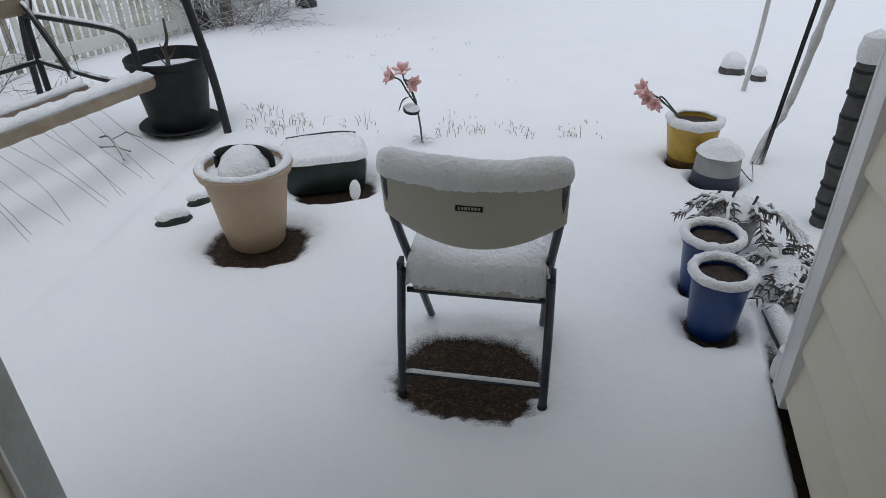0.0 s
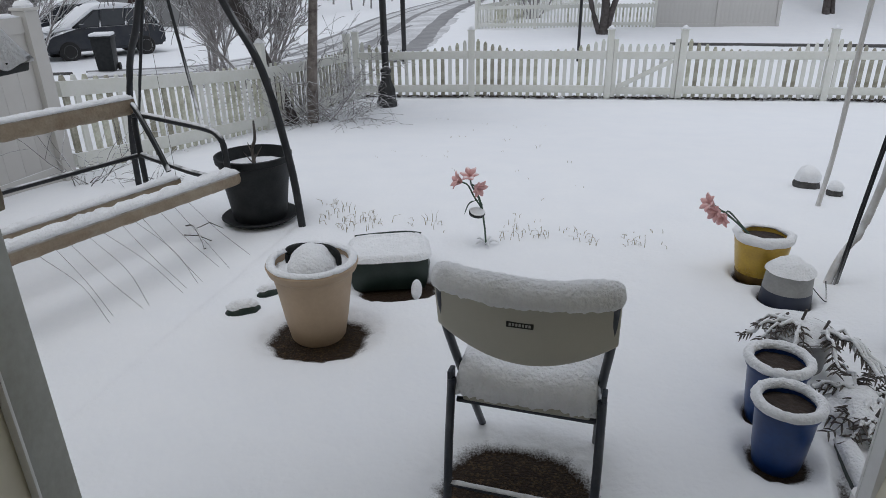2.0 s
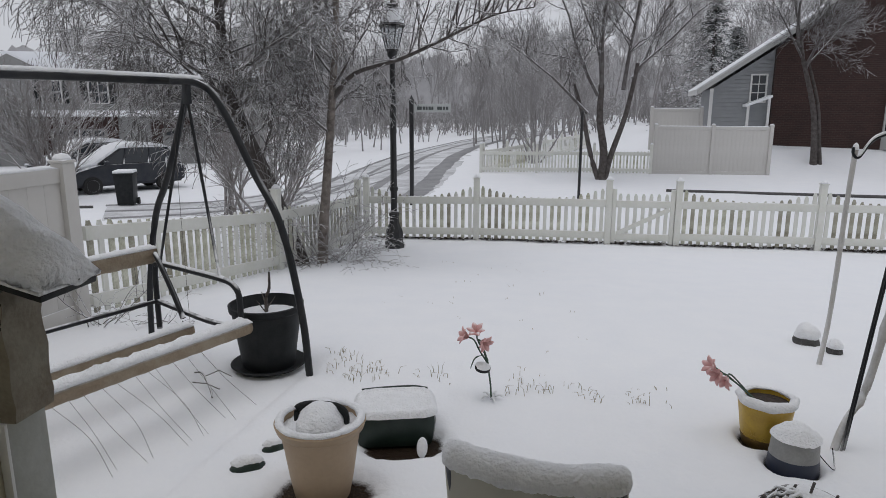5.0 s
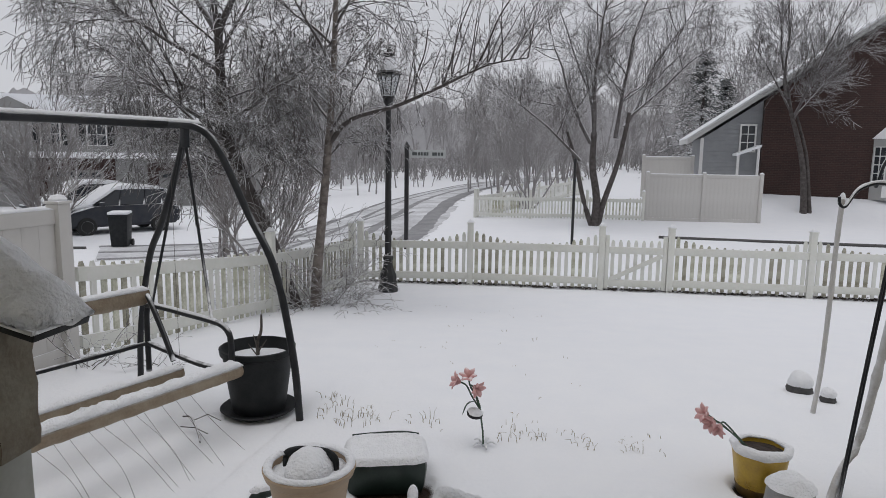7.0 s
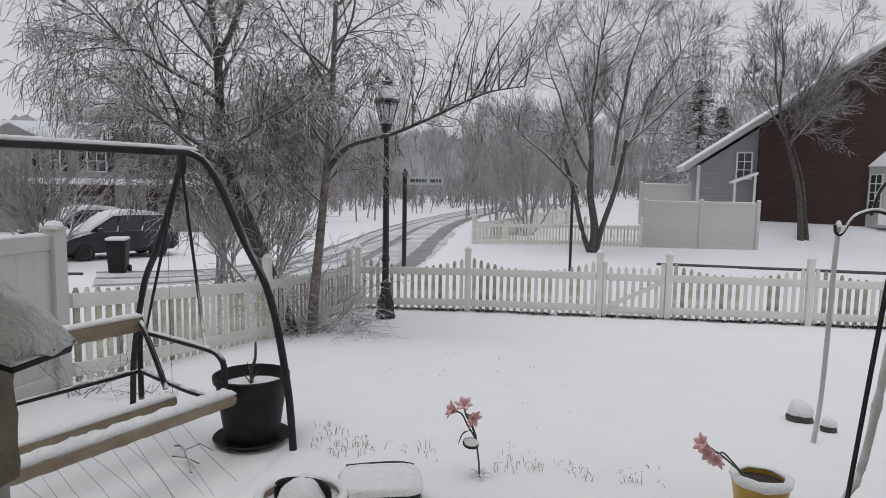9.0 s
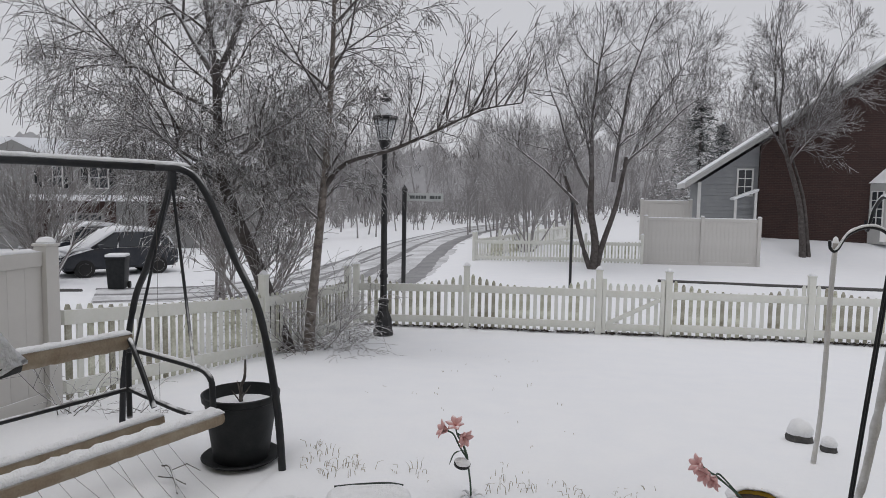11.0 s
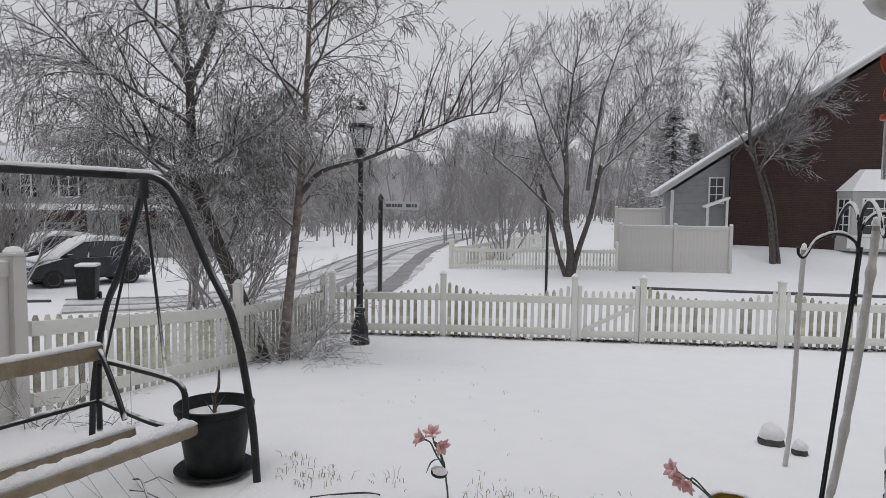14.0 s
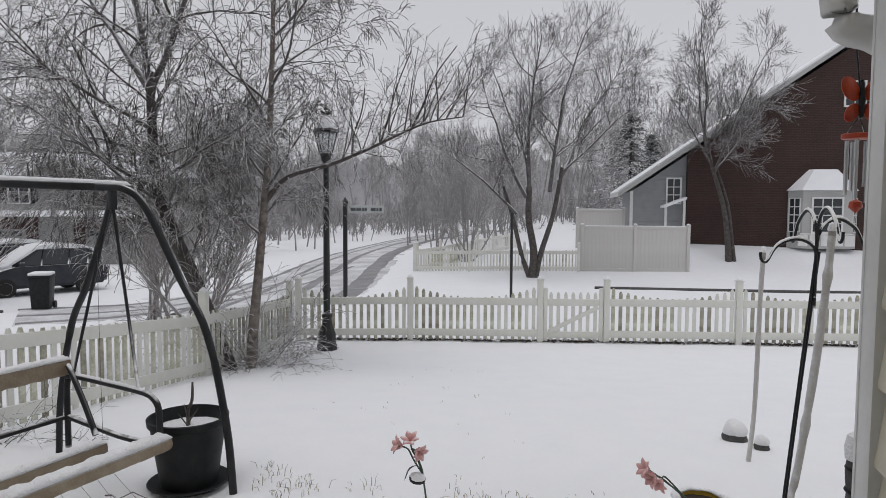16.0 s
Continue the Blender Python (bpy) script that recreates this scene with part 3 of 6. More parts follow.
    for i in range(n + 1):
        t = 2 * i / n - 1
        end = (1 - abs(t) ** 14) ** 0.5 * 0.85 + 0.15
        cx, cy, cz = t * 0.252, -0.006 - 0.038 * (1 - t * t), 0.808 + 0.016 * t * t - 0.006 * abs(t) ** 6
        for j in range(k):
            a = 2 * math.pi * j / k
            rough = 0.16 * noise.noise(Vector((cx * 60, math.cos(a) * 3, math.sin(a) * 3))) + 0.10 * noise.noise(Vector((cx * 150, math.cos(a) * 6, math.sin(a) * 6 + 4)))
            low = math.sin(a) < -0.2
            ry = 0.043 * (1 + rough * (1.0 if low else 0.4))
            rz = (0.054 if not low else 0.028) * (1 + rough * (1.4 if low else 0.35)) * (1 + 0.18 * noise.noise(Vector((cx * 6, 0, 7))))
            v.append((cx, cy + ry * math.cos(a) * end, cz + rz * math.sin(a) * end))
    for i in range(n):
        for j in range(k):
            f.append((i * k + j, i * k + (j + 1) % k, (i + 1) * k + (j + 1) % k, (i + 1) * k + j))
    f += [tuple(range(k)), tuple(n * k + j for j in reversed(range(k)))]
    raw("snow_on_back", v, f, CRUST, ob, "thick lumpy snow")
    # snow on the seat: a heaped cushion with a ragged edge
    v, f = [], []
    nx, ny = 72, 46
    for j in range(ny + 1):
        for i in range(nx + 1):
            s, q = 2 * i / nx - 1, 2 * j / ny - 1
            e = (1 - abs(s) ** 7) * (1 - abs(q) ** 6)
            x, y = s * 0.212, 0.243 + q * 0.197
            rag = noise.noise(Vector((x * 70, y * 70, 1))) * 0.006 * (1.6 - e)
            drop = -0.010 * max(0, (abs(q) - 0.9) / 0.1) * (0.6 + 0.9 * noise.noise(Vector((x * 45, 3, q)))) if q < 0 else 0
            lift = 0.055 * abs(s) ** 2.2
            v.append((x + rag, y + rag, 0.412 + (0.094 + lift) * max(0.0, e) ** 0.42 + 0.005 * noise.noise(Vector((x * 16, y * 16, 9))) + 0.006 * noise.noise(Vector((x * 60, y * 60, 5))) * (1.3 - e) + rag * 0.7 + drop))
    k = nx + 1
    f = [(j * k + i, j * k + i + 1, (j + 1) * k + i + 1, (j + 1) * k + i) for j in range(ny) for i in range(nx)]
    sn = raw("snow_on_seat", v, f, CRUST, ob, "heaped snow cushion")
    so = sn.modifiers.new("thick", "SOLIDIFY")
    so.thickness, so.offset = 0.004, -1


folding_chair()


def snow_ring(parent, r, z, width, height, seed, name="snow_rim", droop=0.0):
    v, f, n, k = [], [], 56, 10
    for i in range(n):
        a = 2 * math.pi * i / n
        for j in range(k):
            b = 2 * math.pi * j / k
            g = 1 + 0.22 * noise.noise(Vector((math.cos(a) * 5 + seed, math.sin(a) * 5, b))) + 0.12 * noise.noise(Vector((math.cos(a) * 14 + seed, math.sin(a) * 14, b * 2)))
            rr = r + width * math.cos(b) * g
            up = math.sin(b)
            v.append((rr * math.cos(a), rr * math.sin(a), z + (height if up > 0 else 0.35 * height + droop) * up * g))
    for i in range(n):
        for j in range(k):
            f.append((i * k + j, i * k + (j + 1) % k, ((i + 1) % n) * k + (j + 1) % k, ((i + 1) % n) * k + j))
    return raw(name, v, f, CRUST, parent)


def disc_mesh(parent, name, r, z, material, dome=0.0, seed=0, rough=0.01, n=36, rings=8, label=""):
    bm = bmesh.new()
    prof = [(r * i / rings, dome * (1 - (i / rings) ** 2)) for i in range(1, rings + 1)][::-1]
    loops = []
    for rr, zz in prof:
        loops.append([bm.verts.new((rr * math.cos(2 * math.pi * i / n), rr * math.sin(2 * math.pi * i / n),
                                    z + zz + rough * noise.noise(Vector((rr * 25 * math.cos(6.283 * i / n) + seed, rr * 25 * math.sin(6.283 * i / n), seed))))) for i in range(n)])
    for a, b in zip(loops, loops[1:]):
        for i in range(n):
            bm.faces.new((a[i], a[(i + 1) % n], b[(i + 1) % n], b[i]))
    bm.faces.new(loops[-1])
    return finish(name, bm, material, parent, label)


def beige_planter():
    ob = thing("planter", "large beige plastic planter pot with snow heaped inside", "flower pot", (-0.735, 2.575, 0))
    finish("pot", lathe(bmesh.new(), [(0.115, 0.0), (0.125, 0.015), (0.145, 0.12), (0.165, 0.26), (0.178, 0.33), (0.195, 0.345), (0.205, 0.375), (0.198, 0.385), (0.18, 0.375), (0.165, 0.33), (0.155, 0.27)], 48),
           BEIGEPOT, ob)
    disc_mesh(ob, "snow_fill", 0.174, 0.348, CRUST, 0.02, 2, 0.014)
    snow_ring(ob, 0.181, 0.384, 0.020, 0.014, 3, droop=0.004)
    tube("handle", smooth_path([(-0.11, 0.02, 0.30), (-0.115, 0.02, 0.40), (-0.075, 0.03, 0.425), (0.0, 0.03, 0.432), (0.075, 0.03, 0.425), (0.115, 0.02, 0.39), (0.11, 0.02, 0.30)], 5), 0.013, BLACKPOT, ob, 8, "black bucket handle", 1.6)
    bm = bmesh.new()
    bmesh.ops.create_uvsphere(bm, u_segments=30, v_segments=18, radius=1)
    for v in bm.verts:
        k = 1 + 0.10 * noise.noise(v.co * 2.3)
        v.co = Vector((v.co.x * 0.108 * k, v.co.y * 0.150 * k - 0.002, 0.345 + v.co.z * 0.112 * k))
    finish("snow_mound", bm, CRUST, ob, "rounded heap of snow")


beige_planter()


def tub():
    ob = thing("storage_tub", "dark green plastic tub under a cushion of snow", "tub", (-0.52, 3.17, 0), 14)
    bm = boxm(-0.225, 0.215, -0.165, 0.16, 0.0, 0.195, bevel=0.05)
    for v in bm.verts:
        k = 0.90 + 0.10 * v.co.z / 0.195
        v.co.x *= k
        v.co.y *= k
    finish("tub", bm, GREENTUB, ob)
    v, f = [], []
    nx, ny = 36, 28
    for j in range(ny + 1):
        for i in range(nx + 1):
            s, q = 2 * i / nx - 1, 2 * j / ny - 1
            r = (abs(s) ** 5 + abs(q) ** 5) ** 0.2
            k = 1 / max(r, 1) if r > 0 else 1
            x, y = s * 0.222 * k, q * 0.172 * k
            rim = 0.012 * math.exp(-((r - 0.86) / 0.07) ** 2)
            v.append((x, y, 0.182 + 0.026 * max(0, 1 - r ** 9) ** 0.5 + rim + 0.003 * noise.noise(Vector((x * 18, y * 18, 0)))))
    k = nx + 1
    f = [(j * k + i, j * k + i + 1, (j + 1) * k + i + 1, (j + 1) * k + i) for j in range(ny) for i in range(nx)]
    raw("snow_lid", v, f, CRUST, ob)
    tube("rim_handle", smooth_path([(-0.18, 0.155, 0.206), (-0.05, 0.165, 0.210), (0.10, 0.165, 0.212), (0.185, 0.14, 0.208)], 5), 0.007, GREENTUB, ob, 6)
    # small snowed-over things on the patio
    for name, x, y, sx, sy, sz, turn, lab in (("garden_stone", -1.145, 2.68, 0.085, 0.045, 0.05, 30, "flat dark green stone half under snow"),
                                              ("garden_stone", -1.09, 2.87, 0.06, 0.03, 0.04, 35, "small dark stone half under snow"),):
        bm = bmesh.new()
        bmesh.ops.create_uvsphere(bm, u_segments=18, v_segments=10, radius=1)
        for q in bm.verts:
            g = 1 + 0.12 * noise.noise(q.co * 2)
            q.co = Vector((q.co.x * sx * g, q.co.y * sy * g, max(-0.5, q.co.z) * sz * g + 0.02))
        o = finish(name, bm, GREENTUB)
        o.matrix_world = pose(x, y, 0.015, 0, 0, turn)
        tagged(o, lab, "stone")
        bm = bmesh.new()
        bmesh.ops.create_uvsphere(bm, u_segments=18, v_segments=10, radius=1)
        for q in bm.verts:
            g = 1 + 0.12 * noise.noise(q.co * 3)
            q.co = Vector((q.co.x * sx * 0.92 * g, q.co.y * sy * 0.95 * g + 0.012, max(-0.05, q.co.z) * sz * 0.7 * g + 0.05))
        finish("snow_cap", bm, CRUST, o)
    bm = bmesh.new()
    bmesh.ops.create_uvsphere(bm, u_segments=16, v_segments=12, radius=1)
    for q in bm.verts:
        q.co = Vector((q.co.x * 0.028, q.co.y * 0.028 + 0.012 * q.co.z, 0.05 + q.co.z * 0.05))
    o = finish("snow_lump", bm, CRUST)
    o.matrix_world = pose(-0.335, 2.94, 0.02)
    tagged(o, "small upright lump of snow beside the tub", "snow lump")


tub()


def blue_pot(at, r, h, seed):
    ob = thing("blue_pot", "cobalt blue glazed pot with a snowy rim", "flower pot", at, group="blue pots")
    finish("pot", lathe(bmesh.new(), [(0.72 * r, 0), (0.76 * r, 0.01), (0.86 * r, 0.3 * h), (0.95 * r, 0.75 * h), (0.97 * r, 0.88 * h), (1.05 * r, 0.9 * h), (1.05 * r, h), (0.93 * r, h), (0.88 * r, 0.8 * h)], 44), BLUE, ob)
    disc_mesh(ob, "soil", 0.90 * r, 0.90 * h, SOIL, 0.004, seed, 0.008)
    snow_ring(ob, 0.985 * r, h, 0.018, 0.022, seed, droop=0.006)


blue_pot((1.075, 1.915, 0), 0.10, 0.255, 1)
blue_pot((1.125, 2.165, 0), 0.105, 0.255, 5)


def dead_plant(parent, at, n, length, seed, spread=1.0, droop=0.9, material=None, aim=None):
    """Dry fern-like stems arching out of one spot, with snow on them."""
    rng = random.Random(seed)
    v, f, sv, sf = [], [], [], []
    for _ in range(n):
        a = rng.uniform(0, 6.283) if aim is None else aim + rng.gauss(0, spread)
        l = length * rng.uniform(0.6, 1.1)
        pts = []
        for i in range(9):
            t = i / 8
            pts.append(Vector(at) + Vector((math.cos(a) * l * t, math.sin(a) * l * t, l * (0.75 * t - droop * t * t) + 0.012 * math.sin(i * 2 + a))))
        sweep(v, f, pts, [0.003 * (1 - 0.6 * i / 8) for i in range(9)], 4)
        for i in range(2, 9):
            for s in (-1, 1):
                p = pts[i]
                b = a + s * 1.0
                q = p + Vector((math.cos(b) * 0.035, math.sin(b) * 0.035, -0.014 + rng.uniform(-0.012, 0.01)))
                sweep(v, f, [p, p.lerp(q, 0.5) + Vector((0, 0, 0.004)), q], [0.003, 0.004, 0.001], 4)
        if rng.random() < 0.45:
            sweep(sv, sf, [p + Vector((rng.uniform(-0.004, 0.004), rng.uniform(-0.004, 0.004), 0.009)) for p in pts[1:]], [rng.uniform(0.004, 0.011) for _ in pts[1:]], 6)
    raw("dry_fronds", v, f, material or DRYLEAF, parent)
    if sv:
        raw("snow_on_fronds", sv, sf, CRUST, parent)


DRYLEAF = node_mat("dry_frond", (0.07, 0.06, 0.055), 0.8, tint=(0.16, 0.145, 0.13), scale=25, amount=0.8)


def grey_pot():
    ob = thing("planter", "snow-covered grey pot with dead drooping fronds", "flower pot", (1.32, 2.50, 0))
    finish("pot", lathe(bmesh.new(), [(0.10, 0), (0.105, 0.02), (0.125, 0.16), (0.135, 0.18), (0.135, 0.20), (0.118, 0.20)], 36), GREYPOT, ob)
    disc_mesh(ob, "snow_fill", 0.138, 0.195, CRUST, 0.045, 8, 0.012)
    dead_plant(ob, (-0.02, -0.03, 0.22), 8, 0.20, 4, aim=3.6, spread=0.55, droop=0.95)
    dead_plant(ob, (0.05, -0.06, 0.21), 8, 0.24, 9, aim=5.2, spread=0.5, droop=0.95)
    for x, y, h in ((0.0, 0.01, 0.07), (0.07, -0.04, 0.05), (-0.05, 0.05, 0.03)):
        tube("stub", [(x, y, 0.22), (x + 0.008, y - 0.01, 0.22 + h)], 0.006, DRYLEAF, ob, 5)
    o = thing("shrub", "dead grey shrub laden with snow at the house corner", "shrub", (1.44, 2.06, 0.02))
    dead_plant(o, (0, 0, 0.06), 15, 0.17, 21, droop=0.8)
    dead_plant(o, (0.02, 0.16, 0.06), 14, 0.18, 22, droop=0.7)
    tube("stem", [(0.0, 0.04, -0.02), (0.01, 0.0, 0.12)], 0.010, DRYLEAF, o, 6)
    bm = bmesh.new()
    bmesh.ops.create_uvsphere(bm, u_segments=26, v_segments=16, radius=1)
    for q in bm.verts:
        g = 1 + 0.35 * noise.noise(q.co * 1.9 + Vector((4, 0, 0)))
        q.co = Vector((q.co.x * 0.12 * g, 0.07 + q.co.y * 0.17 * g, 0.03 + q.co.z * 0.075 * g))
    finish("snow_mass", bm, CRUST, o)
    # hose or edging board with snow beside the wall
    b = finish("edging_board", boxm(-0.028, 0.028, -0.17, 0.17, 0.0, 0.055, bevel=0.012), GREENTUB)
    b.matrix_world = pose(1.30, 1.83, 0.0, 0, 0, -6)
    tagged(b, "dark green edging block by the wall under snow", "edging")
    snow_roll("snow_cap", [(0.0, -0.165, 0.05), (0.0, 0.165, 0.05)], 0.034, 0.035, b, 5, 0.15)


grey_pot()


def upturned_bucket():
    ob = thing("bucket", "upturned navy and grey bucket with a snow cap", "bucket", (1.49, 3.115, 0))
    finish("lower", lathe(bmesh.new(), [(0.118, 0), (0.120, 0.01), (0.114, 0.085), (0.110, 0.086)], 40), NAVY, ob)
    finish("upper", lathe(bmesh.new(), [(0.1145, 0.086), (0.112, 0.10), (0.106, 0.185), (0.095, 0.195), (0.0001, 0.195)], 40), GREYPOT, ob, "pale grey upper band")
    disc_mesh(ob, "snow_cap", 0.116, 0.180, CRUST, 0.072, 4, 0.012)
    tube("wire_handle", smooth_path([(0.10, -0.03, 0.11), (0.16, -0.06, 0.05), (0.19, 0.0, 0.05), (0.20, 0.06, 0.10)], 6), 0.003, BLACKTUBE, ob, 5)


upturned_bucket()


def yellow_pot():
    ob = thing("flower_pot", "yellow glazed pot with scalloped rim, snow and embossed leaves", "flower pot", (1.435, 3.385, 0))
    wob = lambda a, z: 0.035 * math.cos(7 * a) * (1 if z > 0.22 else 0.3)
    finish("pot", lathe(bmesh.new(), [(0.098, 0.0), (0.104, 0.012), (0.120, 0.09), (0.134, 0.19), (0.142, 0.25), (0.140, 0.262), (0.122, 0.258), (0.115, 0.21)], 70, wobble=wob), YELLOW, ob)
    finish("base_ring", lathe(bmesh.new(), [(0.1005, -0.002), (0.107, 0.008), (0.1155, 0.052), (0.108, 0.054)], 48), node_mat("brown_glaze", (0.10, 0.06, 0.02), 0.4, tint=(0.2, 0.12, 0.03), scale=18, amount=0.8), ob, "brown glazed foot")
    disc_mesh(ob, "soil", 0.118, 0.232, SOIL, 0.006, 3, 0.006)
    v, f, n, k = [], [], 60, 9
    for i in range(n):
        a = 2 * math.pi * i / n
        th = 0.75 + 0.45 * math.sin(a + 3.4) + 0.25 * noise.noise(Vector((math.cos(a) * 4, math.sin(a) * 4, 0)))
        th = max(0.15, th)
        for j in range(k):
            b = 2 * math.pi * j / k
            rr = (0.131 + 0.022 * math.cos(b) * (0.6 + 0.6 * th)) * (1 + 0.03 * math.cos(7 * a))
            v.append((rr * math.cos(a), rr * math.sin(a), 0.258 + (0.024 if math.sin(b) > 0 else 0.026) * th * math.sin(b)))
    for i in range(n):
        for j in range(k):
            f.append((i * k + j, i * k + (j + 1) % k, ((i + 1) % n) * k + (j + 1) % k, ((i + 1) % n) * k + j))
    raw("snow_rim", v, f, CRUST, ob)
    rng = random.Random(8)
    for a in (3.5, 3.95, 4.4, 4.85):
        v, f = [], []
        for b in np.linspace(0, 6.283, 7)[:-1]:
            r0, z0 = 0.112, 0.075
            pts = []
            for s in np.linspace(0, 1, 5):
                aa, zz = a + 0.22 * math.cos(b) * s, z0 + 0.035 * math.sin(b) * s
                rr = 0.1035 + 0.155 * zz + 0.001
                pts.append((rr * math.cos(aa), rr * math.sin(aa), zz))
            sweep(v, f, pts, [0.002, 0.004, 0.0045, 0.003, 0.001], 4)
        raw("embossed_leaf", v, f, YELLOW, ob)
    # artificial lilies leaning out of the pot
    fl = thing("flower_bunch", "bunch of snowy pink artificial lilies leaning from the pot", "flowers", (1.37, 3.36, 0.24))
    lilies(fl, [((-0.235, -0.05, 0.20), (-0.8, -0.3, 0.35)), ((-0.165, -0.04, 0.145), (-0.55, -0.5, -0.35)), ((-0.20, -0.055, 0.165), (-0.7, -0.4, 0.0))], (0.03, 0.01, -0.02), 0.074)


def lilies(parent, heads, root, size):
    rng = random.Random(11)
    for at, way in heads:
        at, way = Vector(at), Vector(way).normalized()
        s = way.cross(Vector((0, 0, 1))).normalized()
        u = s.cross(way)
        v, f = [], []
        for i in range(6):
            a = i * 1.0472 + rng.uniform(-0.1, 0.1)
            out = s * math.cos(a) + u * math.sin(a)
            side = s * -math.sin(a) + u * math.cos(a)
            b = len(v)
            for j in range(6):
                t = j / 5
                w = size * 0.26 * math.sin(math.pi * min(1, t * 0.85 + 0.12))
                c = at + way * (size * (0.95 * t - 0.35 * t ** 3)) + out * (size * (0.10 + 0.62 * t ** 1.6))
                for q in (-1, 0, 1):
                    v.append(tuple(c + side * (w * q) - out * (0.008 * (1 - abs(q)))))
            for j in range(5):
                for q in range(2):
                    x = b + j * 3 + q
                    f.append((x, x + 1, x + 4, x + 3))
        heart = len(v)
        v.append(tuple(at - way * (size * 0.05)))
        for i in range(6):
            f += [(heart, i * 18 + 1, i * 18), (heart, i * 18 + 2, i * 18 + 1)]
        o = raw("bloom", v, f, PINK, parent, "pink lily bloom with snow")
        so = o.modifiers.new("thick", "SOLIDIFY")
        so.thickness = 0.003
        tube("stem", smooth_path([at + way * size * 0.1, at - way * size * 0.5 + Vector((0, 0, -0.01)), Vector(root).lerp(at, 0.4) + Vector((0, 0, 0.01)), Vector(root)], 4), 0.005, STEM, parent, 6)


yellow_pot()


def solar_flower():
    ob = thing("garden_stake_light", "pink artificial lily stake light with round solar disc", "garden light", (-0.03, 3.62, 0.03))
    lilies(ob, [((-0.145, 0.0, 0.395), (-0.75, -0.3, 0.3)), ((-0.095, 0.0, 0.415), (-0.1, -0.5, 0.8)), ((-0.065, -0.01, 0.375), (0.6, -0.6, -0.15))], (-0.03, 0, 0.24), 0.078)
    tube("stake", [(0.0, 0, -0.02), (-0.008, 0, 0.10), (-0.03, 0, 0.26), (-0.065, 0, 0.36)], 0.0055, STEM, ob, 6)
    tube("leaf", smooth_path([(-0.04, 0, 0.29), (-0.10, -0.01, 0.27), (-0.13, -0.015, 0.20)], 4), [0.004] * 3 + [0.009] * 3 + [0.009, 0.007, 0.001], STEM, ob, 6, squash=0.4)
    disc = finish("solar_disc", lathe(bmesh.new(), [(0.025, -0.02), (0.046, -0.008), (0.048, 0.008), (0.044, 0.012)], 26), BLACKPOT, ob, "round black solar panel")
    disc.matrix_basis = pose(-0.055, -0.02, 0.215, 12, 8, 0)
    s = disc_mesh(ob, "snow_cap", 0.046, 0.011, CRUST, 0.018, 2, 0.004)
    s.matrix_basis = disc.matrix_basis.copy()
    for i in range(5):
        a = i * 1.25
        tube("base_leaf", smooth_path([(0.0, 0, 0.01), (0.04 * math.cos(a), 0.04 * math.sin(a), 0.04), (0.075 * math.cos(a), 0.075 * math.sin(a), 0.025)], 3), [0.005, 0.008, 0.01, 0.01, 0.01, 0.008, 0.003][:7], CRUST, ob, 5, squash=0.5)


solar_flower()


def black_urn():
    ob = thing("planter", "tall black plastic planter with snow and a dead stem", "flower pot", (-1.565, 3.97, -0.03))
    ob.scale = (1.03, 1.03, 0.96)
    finish("pot", lathe(bmesh.new(), [(0.155, 0.0), (0.160, 0.02), (0.182, 0.18), (0.212, 0.40), (0.22, 0.465), (0.236, 0.475), (0.24, 0.515), (0.226, 0.518), (0.212, 0.47), (0.205, 0.40)], 52), BLACKPOT, ob)
    disc_mesh(ob, "snow_fill", 0.212, 0.435, CRUST, 0.02, 6, 0.012)
    finish("saucer", lathe(bmesh.new(), [(0.17, 0.05), (0.21, 0.062), (0.245, 0.088), (0.238, 0.094), (0.18, 0.072)], 44), BLACKPOT, ob, "wide black saucer")
    tube("dead_stem", smooth_path([(0.0, 0.0, 0.43), (0.0, 0.0, 0.55), (0.025, 0, 0.62), (0.03, 0, 0.74)], 4), [0.014, 0.013, 0.012, 0.012, 0.012, 0.011, 0.011, 0.010, 0.010, 0.009, 0.009, 0.008, 0.006], DRYLEAF, ob, 6)
    for a, h in ((0.5, 0.53), (3.3, 0.50), (2.4, 0.55), (5.4, 0.50)):
        tube("twig", [(0, 0, h - 0.06), (0.04 * math.cos(a), 0.04 * math.sin(a), h), (0.06 * math.cos(a), 0.06 * math.sin(a), h + 0.03)], [0.005, 0.004, 0.002], DRYLEAF, ob, 5)
    br = thing("fallen_twig", "dark fallen twig lying in the snow", "twig", (-1.85, 3.60, 0.03))
    tube("stick", smooth_path([(-0.12, 0.12, 0.02), (0.0, 0.0, 0.07), (0.12, -0.14, 0.03), (0.16, -0.2, 0.01)], 4), 0.006, BARK, br, 5)
    tube("stick", [(0.02, -0.02, 0.06), (0.1, 0.02, 0.09), (0.18, 0.03, 0.05)], 0.004, BARK, br, 5)
    tube("stick", [(-0.06, -0.02, 0.015), (0.05, -0.05, 0.03), (0.15, -0.09, 0.015)], 0.005, BARK, br, 5)


black_urn()


